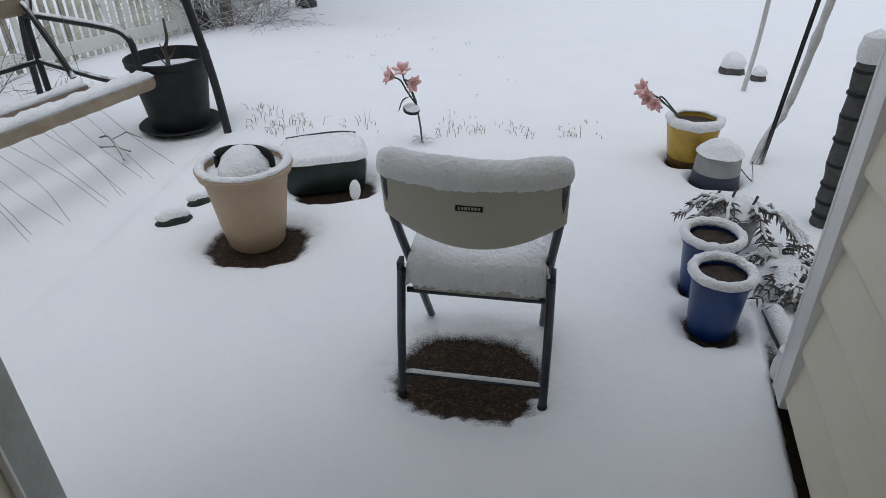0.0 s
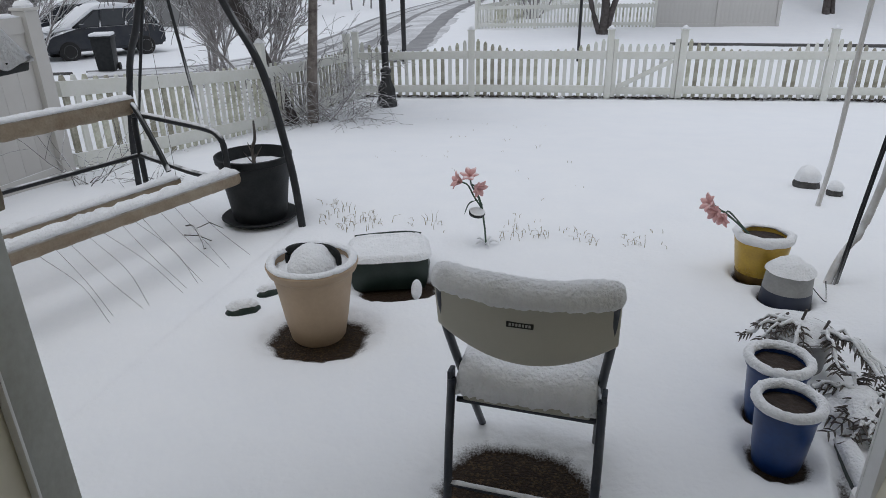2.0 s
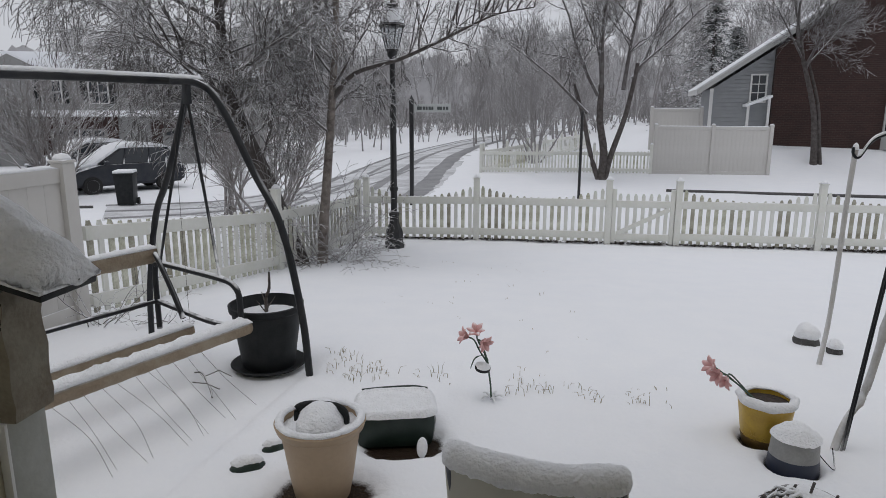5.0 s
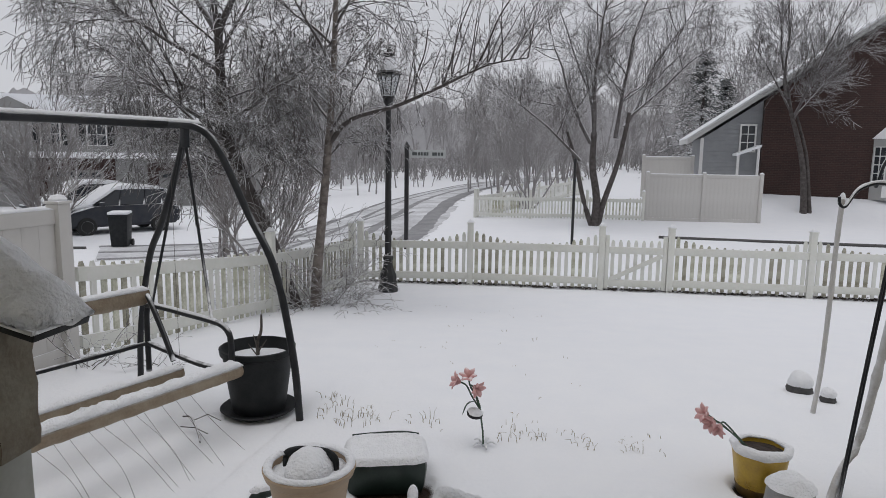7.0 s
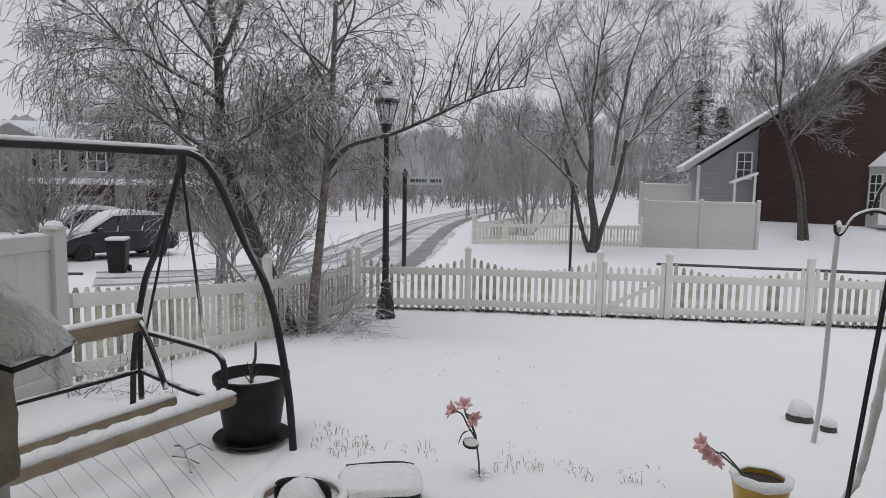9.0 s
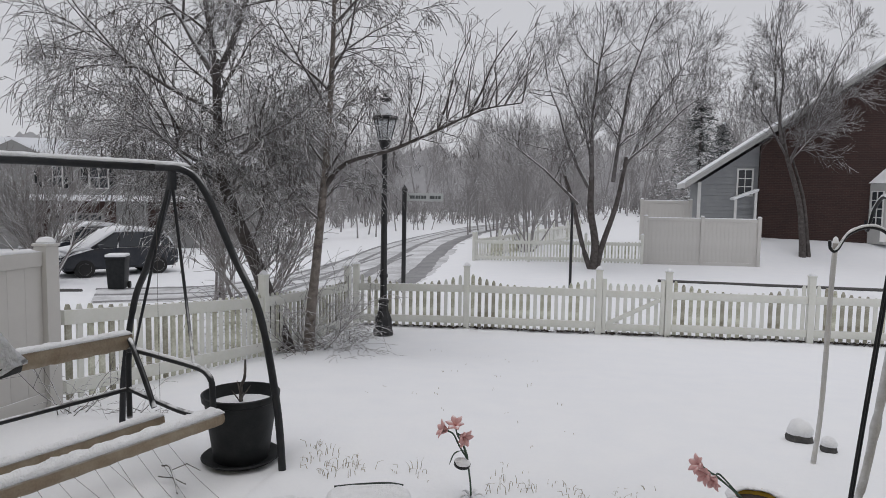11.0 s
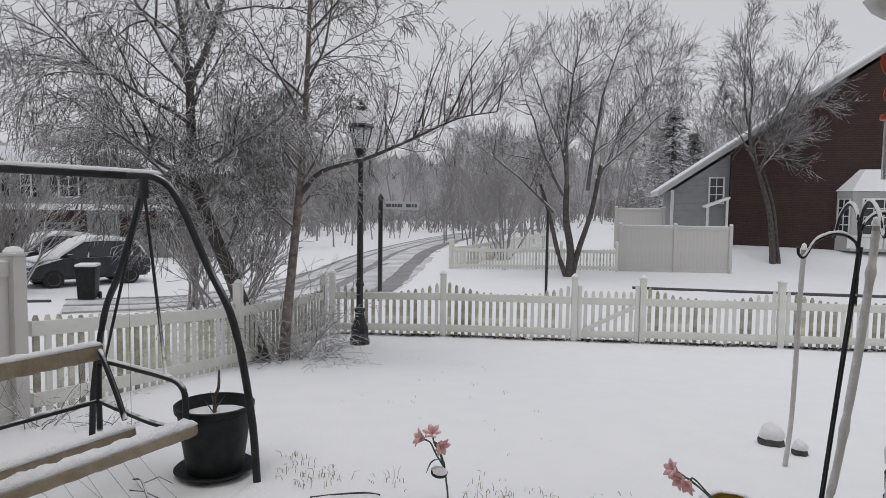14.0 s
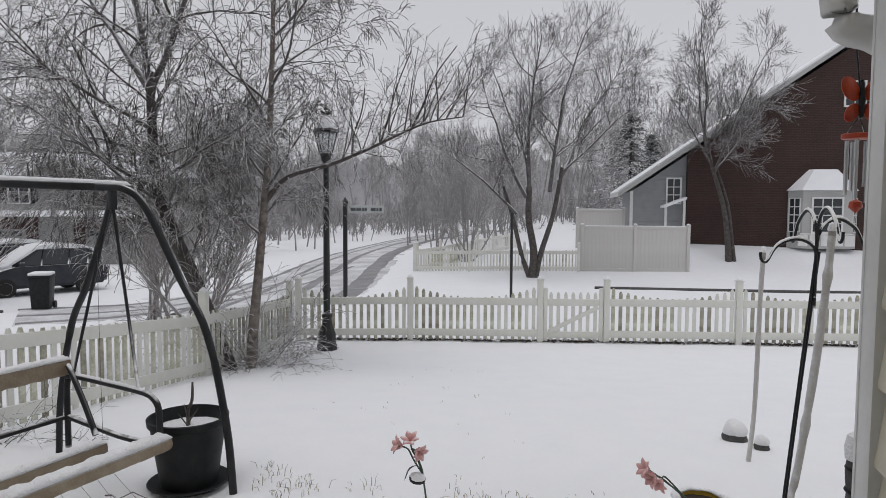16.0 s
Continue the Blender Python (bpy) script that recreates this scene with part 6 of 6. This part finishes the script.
# ---- the street, neighbours' houses and what stands before them ----
def ribbon(name, pts, width, lift, material, label, seed=0, ragged=0.1, step=0.6):
    """A strip that follows the ground."""
    path = smooth_path([(x, y, 0) for x, y in pts], 10)
    fine = []
    for a, b in zip(path, path[1:]):
        k = max(1, int((b - a).length / step))
        fine += [a.lerp(b, i / k) for i in range(k)]
    fine.append(path[-1])
    v, f, m = [], [], 6
    for i, p in enumerate(fine):
        d = (fine[min(i + 1, len(fine) - 1)] - fine[max(i - 1, 0)]).normalized()
        s = Vector((d.y, -d.x, 0))
        for j in range(m + 1):
            t = 2 * j / m - 1
            w = width / 2 * (1 + ragged * noise.noise(Vector((p.x * 0.9 + seed, p.y * 0.9, t * 3))))
            q = p + s * (t * w)
            v.append((q.x, q.y, land(q.x, q.y) + 0.042 + 0.02 * fbm(q.x, q.y, 0.35, 8) + 0.006 * fbm(q.x, q.y, 2.2, 3.1) + lift * (1 - abs(t) ** 3) - 0.012 * abs(t) ** 3))
    for i in range(len(fine) - 1):
        for j in range(m):
            a = i * (m + 1) + j
            f.append((a, a + 1, a + m + 2, a + m + 1))
    ob = raw(name, v, f, material)
    return tagged(ob, label, "road", kind="structure")


ROAD = [(-5.3, 17.0), (-5.5, 22.0), (-5.9, 29.0), (-6.2, 38.0), (-5.4, 47.0), (-3.0, 57.0), (2.5, 68.0)]
BRANCH = [(-12.0, 17.2), (-9.0, 19.2), (-7.2, 23.5), (-6.6, 30.0)]
ribbon("road", ROAD, 5.6, 0.026, SLUSH, "slushy street churned by tyres", 1)
ribbon("road_branch", BRANCH, 4.4, 0.020, SLUSH, "slushy street turning away to the houses", 2)


def tracks(line, wheels, seed):
    for k, (off, w) in enumerate(wheels):
        side = []
        for i, (x, y) in enumerate(line):
            a, b = line[max(0, i - 1)], line[min(len(line) - 1, i + 1)]
            d = Vector((b[0] - a[0], b[1] - a[1], 0)).normalized()
            side.append((x + d.y * off, y - d.x * off))
        ribbon("road_track", side, w, 0.036 + 0.002 * k, WETROAD, "dark wet tyre track in the slush", seed + k, 0.28)


tracks(ROAD, ((-2.3, 0.35), (-1.2, 0.45), (0.25, 0.60), (2.0, 0.95)), 3)
tracks(BRANCH, ((-1.5, 0.30), (0.1, 0.40), (1.5, 0.30)), 13)
ribbon("road_front", [(-3.0, 17.4), (4.0, 17.2), (16.0, 17.6), (40.0, 18.5)], 4.6, 0.012, SNOW, "side street buried in snow", 9, 0.05)


def kerb(name, pts, label):
    path = smooth_path([(x, y, land(x, y) + 0.055) for x, y in pts], 8)
    ob = tube(name, path, 0.07, STONE, None, 6)
    return tagged(ob, label, "kerb", kind="structure")


kerb("kerb", [(4.2, 21.0), (8.0, 20.6), (12.0, 20.3), (20.0, 20.0)], "dark wet kerb edge showing through snow")
kerb("kerb_far", [(-20.0, 18.5), (-15.2, 17.4), (-12.9, 17.9)], "dark wet driveway kerb showing through snow")


def window(parent, x, z, w, h, cols, rows, face, frame_material, deep=0.06):
    """A framed window on the face y = face, looking to -y."""
    wob = finish("window", boxm(x - w / 2, x + w / 2, face - 0.012, face + 0.0, z, z + h), DARKGLASS, parent, smooth=False)
    t = 0.07
    for a in ((x - w / 2 - t, x - w / 2, z - t, z + h + t), (x + w / 2, x + w / 2 + t, z - t, z + h + t)):
        finish("frame", boxm(a[0], a[1], face - deep, face, a[2], a[3]), frame_material, wob, smooth=False)
    for a in ((z - t, z), (z + h, z + h + t)):
        finish("frame", boxm(x - w / 2, x + w / 2, face - deep, face, a[0], a[1]), frame_material, wob, smooth=False)
    for i in range(1, cols):
        c = x - w / 2 + w * i / cols
        finish("muntin", boxm(c - 0.018, c + 0.018, face - 0.035, face - 0.012, z, z + h), frame_material, wob, smooth=False)
    for i in range(1, rows):
        c = z + h * i / rows
        finish("muntin", boxm(x - w / 2, x + w / 2, face - 0.03, face - 0.012, c - 0.018, c + 0.018), frame_material, wob, smooth=False)
    return wob


def brick_house():
    ob = thing("brick_house", "red brick gabled house with snowy roof and white bay window", "house", (10.25, 31.0, 0), -8)
    px, pz, ex, ez = 6.85, 9.15, -2.85, 2.45
    k = (pz - ez) / (px - ex)
    rx = 2 * px
    finish("wall", prism([(0.0, -0.6), (rx, -0.6), (rx, pz - k * (rx - px) - 0.25), (px, pz - 0.2), (0.0, pz - k * (px - 0.0) - 0.2)], 0.0, 5.0), BRICKRED, ob, "red brick gable wall", smooth=False)
    wing = finish("side_wing", prism([(-2.45, -0.6), (-0.005, -0.6), (-0.005, pz - k * (px - -0.005) - 0.2), (-2.45, pz - k * (px - -2.45) - 0.2)], 0.35, 5.0), GREYSIDING, ob, "grey clapboard side wing", smooth=False)
    z = -0.2
    while z < 3.9:
        x0 = max(-2.47, px - (pz - 0.25 - z - 0.16) / k)
        if x0 < -0.15:
            bm = bmesh.new()
            prof = [(0.35, z), (0.32, z + 0.005), (0.345, z + 0.165), (0.35, z + 0.165)]
            rows = [[bm.verts.new((x, p, q)) for p, q in prof] for x in (x0, -0.01)]
            for i in range(4):
                bm.faces.new((rows[0][i], rows[0][(i + 1) % 4], rows[1][(i + 1) % 4], rows[1][i]))
            finish("siding_board", bm, GREYSIDING, wing, smooth=False)
        z += 0.165
    finish("corner_board", boxm(-2.52, -2.38, 0.28, 0.36, -0.6, 2.55), TRIM, ob, smooth=False)
    for s, end in ((-1, ex - 0.25), (1, rx + 0.4)):
        x0, x1 = end, px
        z0 = pz - k * abs(px - x0)
        bm = prism([(x0, z0), (x1, pz), (x1, pz + 0.22), (x0, z0 + 0.22)], -0.14, 5.2)
        r = finish("roof", bm, TRIM, ob, "pale roof edge", smooth=False)
        sn = finish("roof_snow", prism([(x0 - 0.03 * -s, z0 + 0.222), (x1, pz + 0.222), (x1, pz + 0.30), (x0, z0 + 0.28)], -0.12, 5.2), SNOW, r, "snow on the roof")
        rk = finish("rake_board", prism([(x0, z0 - 0.02), (x1, pz - 0.02), (x1, pz + 0.18), (x0, z0 + 0.18)], -0.20, -0.142), HOUSEWHITE, r, smooth=False)
    window(ob, 6.9, 6.3, 0.75, 1.0, 2, 3, 0.0, TRIM)
    window(ob, -0.55, 2.0, 0.55, 1.1, 2, 3, 0.33, TRIM)
    # small porch roof on the wing
    finish("porch_roof", prism([(-1.15, 1.75), (-0.15, 2.15), (-0.15, 2.25), (-1.15, 1.85)], -0.9, 0.31), SNOW, ob, "little snowy porch roof", smooth=False)
    for x in (-1.05, -0.25):
        finish("porch_post", boxm(x - 0.05, x + 0.05, -0.85, -0.75, -0.3, 1.8 + (x + 1.05) * 0.4), TRIM, ob, smooth=False)
    # bay window
    x0, x1 = 4.45, 7.05
    bay = finish("bay", boxm(x0 + 0.3, x1 - 0.3, -0.62, 0.0, 0.0, 2.55), HOUSEWHITE, ob, "white panelled bay window", smooth=False)
    window(bay, (x0 + x1) / 2, 0.75, 1.15, 1.45, 3, 4, -0.62, TRIM)
    for s, x in ((-1, x0 + 0.3), (1, x1 - 0.3)):
        bm = bmesh.new()
        far, near = x + s * 0.42, x
        ring = [(near, -0.615), (far, 0.0), (near, 0.0)]
        a = [bm.verts.new((p, q, 0.0)) for p, q in ring]
        b = [bm.verts.new((p, q, 2.55)) for p, q in ring]
        bm.faces.new(a)
        bm.faces.new(b[::-1])
        for i in range(3):
            bm.faces.new((a[i], a[(i + 1) % 3], b[(i + 1) % 3], b[i]))
        finish("bay_side", bm, HOUSEWHITE, bay, smooth=False)
        d = Vector((far - near, 0.615, 0)).normalized()
        nrm = Vector((d.y, -d.x, 0)) * (1 if s > 0 else -1)
        pane = finish("side_pane", boxm(-0.24, 0.24, -0.012, 0.012, 0.75, 2.20), DARKGLASS, bay, smooth=False)
        ang = math.degrees(math.atan2(d.y, d.x))
        mid = Vector(((near + far) / 2, -0.3075, 0)) + Vector((s * 0.615, -0.42, 0)).normalized() * 0.012
        pane.matrix_basis = pose(mid.x, mid.y, 0, 0, 0, ang)
        for c in (-0.27, 0.0, 0.27):
            finish("muntin", boxm(c - 0.02, c + 0.02, -0.035, 0.035, 0.72, 2.23), TRIM, pane, smooth=False)
        for c in (0.73, 1.12, 1.48, 1.84, 2.22):
            finish("muntin", boxm(-0.27, 0.27, -0.03, 0.03, c - 0.02, c + 0.02), TRIM, pane, smooth=False)
    bm = bmesh.new()
    low = [(x0 - 0.2, 0.0), (x0 + 0.2, -0.78), (x1 - 0.2, -0.78), (x1 + 0.2, 0.0)]
    top = [(x0 + 0.7, 0.0), (x0 + 0.85, -0.2), (x1 - 0.85, -0.2), (x1 - 0.7, 0.0)]
    a = [bm.verts.new((p, q, 2.56)) for p, q in low]
    b = [bm.verts.new((p, q, 3.5)) for p, q in top]
    bm.faces.new(a)
    bm.faces.new(b)
    for i in range(4):
        bm.faces.new((a[i], a[(i + 1) % 4], b[(i + 1) % 4], b[i]))
    finish("bay_roof", bm, SNOW, bay, "snow-covered bay roof", smooth=False)
    for q in np.linspace(x0 + 0.35, x1 - 0.35, 5):
        finish("panel", boxm(q - 0.2, q + 0.2, -0.645, -0.62, 0.12, 0.6), TRIM, bay, smooth=False)
    finish("bay_sill", boxm(x0 + 0.22, x1 - 0.22, -0.68, -0.6205, 0.62, 0.68), TRIM, bay, smooth=False)


brick_house()
privacy_fence("privacy_fence", "tall cream vinyl privacy fence before the brick house", (4.72, 26.6, land(4.72, 26.6)), (8.95, 26.7, land(8.95, 26.7) + 0.0), 1.83)
privacy_fence("privacy_fence", "cream vinyl privacy fence further back by the grey wing", (5.4, 32.0, -0.1), (7.6, 32.0, -0.1), 1.75)
fence_run("picket_fence", "neighbour's white picket fence across the side street", (-1.98, 26.4, 0), (4.6, 26.4, 0), [0.0, 2.2, 4.4, 6.55], None, "garden fences", height=0.92, scallop=0.06, dirt_shade=0.0, seed=9)
fence_run("picket_fence", "neighbour's white picket fence running away along the street", (-1.9, 26.6, 0), (3.9, 42.0, 0), [0.0, 2.4, 4.8, 7.2, 9.6, 12.0, 14.4], None, "garden fences", height=0.92, scallop=0.04, dirt_shade=0.0, seed=10, pitch=0.16)


def town_houses():
    ob = thing("town_house", "pale sided town house with garage doors and snowy roof", "house", (-21.5, 33.0, -1.25), 22)
    ob.scale = (1, 1, 0.86)
    w = 13.0
    finish("wall", prism([(-w, -0.5), (w * 0.55, -0.5), (w * 0.55, 5.2), (-w, 5.2)], 0, 8), TOWNSIDING, ob, smooth=False)
    for x in (-8.0, -2.2, 3.2):
        g = finish("garage_surround", boxm(x - 1.9, x + 1.9, -0.06, -0.005, -0.3, 2.75), BRICKRED, ob, "brick garage surround", smooth=False)
        door = finish("garage_door", boxm(x - 1.35, x + 1.35, -0.10, -0.062, -0.3, 2.05), TOWNSIDING, ob, "pale panelled garage door", smooth=False)
        for r in range(3):
            for c in range(4):
                finish("panel", boxm(x - 1.25 + c * 0.635, x - 0.68 + c * 0.635, -0.115, -0.101, -0.05 + r * 0.52, 0.38 + r * 0.52), TOWNSIDING, door, smooth=False)
        for c in range(4):
            finish("pane", boxm(x - 1.2 + c * 0.635, x - 0.73 + c * 0.635, -0.112, -0.101, 1.62, 1.92), DARKGLASS, door, smooth=False)
        finish("porch_roof", prism([(x - 2.6, 2.8), (x + 2.6, 2.8), (x + 2.5, 3.15), (x - 2.5, 3.15)], -0.9, 0.0), SNOW, ob, "snowy garage roof", smooth=False)
        for q in (-1.1, 1.1):
            wi = window(ob, x + q, 3.6, 0.85, 1.25, 2, 2, 0.0, TRIM)
            for s in (-1, 1):
                finish("shutter", boxm(x + q + s * 0.68 - 0.16, x + q + s * 0.68 + 0.16, -0.04, -0.002, 3.55, 4.9), BLACKPOT, ob, "dark shutter", smooth=False)
    finish("roof", prism([(-w - 0.4, 5.2), (w * 0.55 + 0.4, 5.2), (w * 0.55 - 1.5, 6.5), (-w + 1.5, 6.5)], -0.4, 8.4), SNOW, ob, "snow-covered roof", smooth=False)
    for x in (-5.0, 1.0):
        finish("gable", prism([(x - 1.9, 5.21), (x + 1.9, 5.21), (x, 6.35)], -0.45, 2.0), TOWNSIDING, ob, "pale front gable", smooth=False)


town_houses()


def car(at, turn):
    ob = thing("parked_car", "dark blue parked hatchback with snow on roof, windscreen and bonnet", "car", at, turn)
    # outline of the side, front to -x
    lower = [(-2.0, 0.30), (2.0, 0.30), (2.10, 0.60), (2.02, 1.02), (1.5, 1.06), (-0.95, 1.05), (-1.75, 0.93), (-2.08, 0.72)]
    bm = prism(lower, -0.90, 0.90)
    bmesh.ops.bevel(bm, geom=list(bm.edges), offset=0.09, segments=3, affect="EDGES")
    finish("body", bm, CARPAINT, ob)
    bm = prism([(-1.05, 1.02), (1.95, 1.02), (1.55, 1.58), (1.2, 1.66), (0.1, 1.68), (-0.25, 1.60)], -0.80, 0.80)
    for v in bm.verts:
        v.co.y *= 1 - 0.22 * (v.co.z - 1.02)
    bmesh.ops.bevel(bm, geom=list(bm.edges), offset=0.06, segments=2, affect="EDGES")
    finish("cabin", bm, DARKGLASS, ob, "dark glazed cabin")
    for x in (-0.02, 0.85, 1.5):
        for s in (-1, 1):
            tube("pillar", [(x - 0.12, s * 0.81, 1.03), (x, s * 0.715, 1.60)], 0.03, CARPAINT, ob, 6)
    for name, ring, half in (("roof_snow", [(-0.3, 1.61), (1.55, 1.59), (1.35, 1.72), (0.9, 1.77), (0.1, 1.78), (-0.15, 1.73)], 0.68), ("windscreen_snow", [(-1.10, 1.04), (-0.24, 1.61), (-0.26, 1.70), (-1.18, 1.09)], 0.74),
                             ("rear_snow", [(1.56, 1.60), (1.96, 1.03), (2.02, 1.06), (1.66, 1.62)], 0.66), ("bonnet_snow", [(-1.78, 0.94), (-1.0, 1.05), (-1.05, 1.13), (-1.72, 1.02)], 0.78)):
        bm = prism(ring, -half, half)
        bmesh.ops.bevel(bm, geom=list(bm.edges), offset=0.025, segments=2, affect="EDGES")
        finish(name, bm, CRUST, ob)
    for x in (-1.28, 1.28):
        for s in (-1, 1):
            t = finish("wheel", lathe(bmesh.new(), [(0.20, -0.10), (0.31, -0.10), (0.335, -0.06), (0.335, 0.06), (0.31, 0.10), (0.20, 0.10)], 24), RUBBER, ob)
            t.matrix_basis = pose(x, s * 0.83, 0.335, 90, 0, 0)
            finish("rim", lathe(bmesh.new(), [(0.02, -0.05), (0.05, -0.09), (0.19, -0.085), (0.21, -0.105), (0.21, 0.105), (0.19, 0.085), (0.05, 0.09), (0.02, 0.05)], 18), ALU, t)
    finish("grille", boxm(-2.10, -2.02, -0.42, 0.42, 0.55, 0.72, bevel=0.02), RUBBER, ob, "black grille")
    finish("bumper", boxm(-2.12, -2.0, -0.80, 0.80, 0.32, 0.48, bevel=0.04), CARPAINT, ob)
    for s in (-1, 1):
        finish("headlight", boxm(-2.06, -1.92, s * 0.64 - 0.17, s * 0.64 + 0.17, 0.70, 0.84, bevel=0.03), GLASS, ob, "clear headlight")
        finish("wing_mirror", boxm(-0.85, -0.7, s * 0.98 - 0.09, s * 0.98 + 0.09, 1.06, 1.20, bevel=0.02), CARPAINT, ob)
    return ob


car((-15.2, 22.9, land(-15.2, 22.9) + 0.02), 52)
car((-18.6, 25.6, land(-18.6, 25.6) + 0.02), 62)


def bin_(at, turn):
    ob = thing("wheelie_bin", "dark wheeled rubbish bin with snow on its lid", "bin", at, turn)
    bm = boxm(-0.28, 0.28, -0.32, 0.32, 0.06, 0.98, bevel=0.03)
    for v in bm.verts:
        k = 0.82 + 0.18 * v.co.z
        v.co.x *= k
        v.co.y *= k
    finish("body", bm, BLACKPOT, ob)
    finish("lid", boxm(-0.30, 0.30, -0.35, 0.34, 0.98, 1.04, bevel=0.02), BLACKPOT, ob)
    finish("snow_cap", boxm(-0.29, 0.29, -0.33, 0.32, 1.035, 1.12, bevel=0.035), CRUST, ob)
    for s in (-1, 1):
        w = finish("wheel", lathe(bmesh.new(), [(0.03, -0.03), (0.12, -0.03), (0.12, 0.03), (0.03, 0.03)], 16), RUBBER, ob)
        w.matrix_basis = pose(s * 0.27, 0.24, 0.12, 0, 90, 0)


bin_((-12.3, 18.75, land(-12.3, 18.75) + 0.02), 20)


def street_sign():
    ob = thing("street_sign", "green-black post with a pale street name sign", "street sign", (-2.9, 16.4, land(-2.9, 16.4)))
    finish("post", boxm(-0.05, 0.05, -0.05, 0.05, -0.1, 2.62, bevel=0.01), BLACKLAMP, ob)
    finish("cap", lathe(bmesh.new(), [(0.07, 2.60), (0.075, 2.66), (0.03, 2.72), (0.0005, 2.78)], 8), BLACKLAMP, ob)
    s = finish("name_board", boxm(0.06, 0.98, -0.012, 0.012, 2.36, 2.56, bevel=0.004), SIGNWHITE, ob, "pale board with plain dark bars")
    x = 0.14
    for w in (0.07, 0.05, 0.06, 0.05, 0.06, 0.05, 0.0, 0.07, 0.05, 0.05, 0.06):
        if w:
            finish("letter_bar", boxm(x, x + w, -0.018, -0.0125, 2.42, 2.50), LETTER, s, smooth=False)
        x += 0.072
    p = thing("marker_post", "slim black post by the side street", "post", (1.27, 16.6, land(1.27, 16.6)))
    finish("pole", lathe(bmesh.new(), [(0.035, -0.1), (0.035, 2.35), (0.05, 2.36), (0.0005, 2.42)], 10), BLACKLAMP, p)


street_sign()
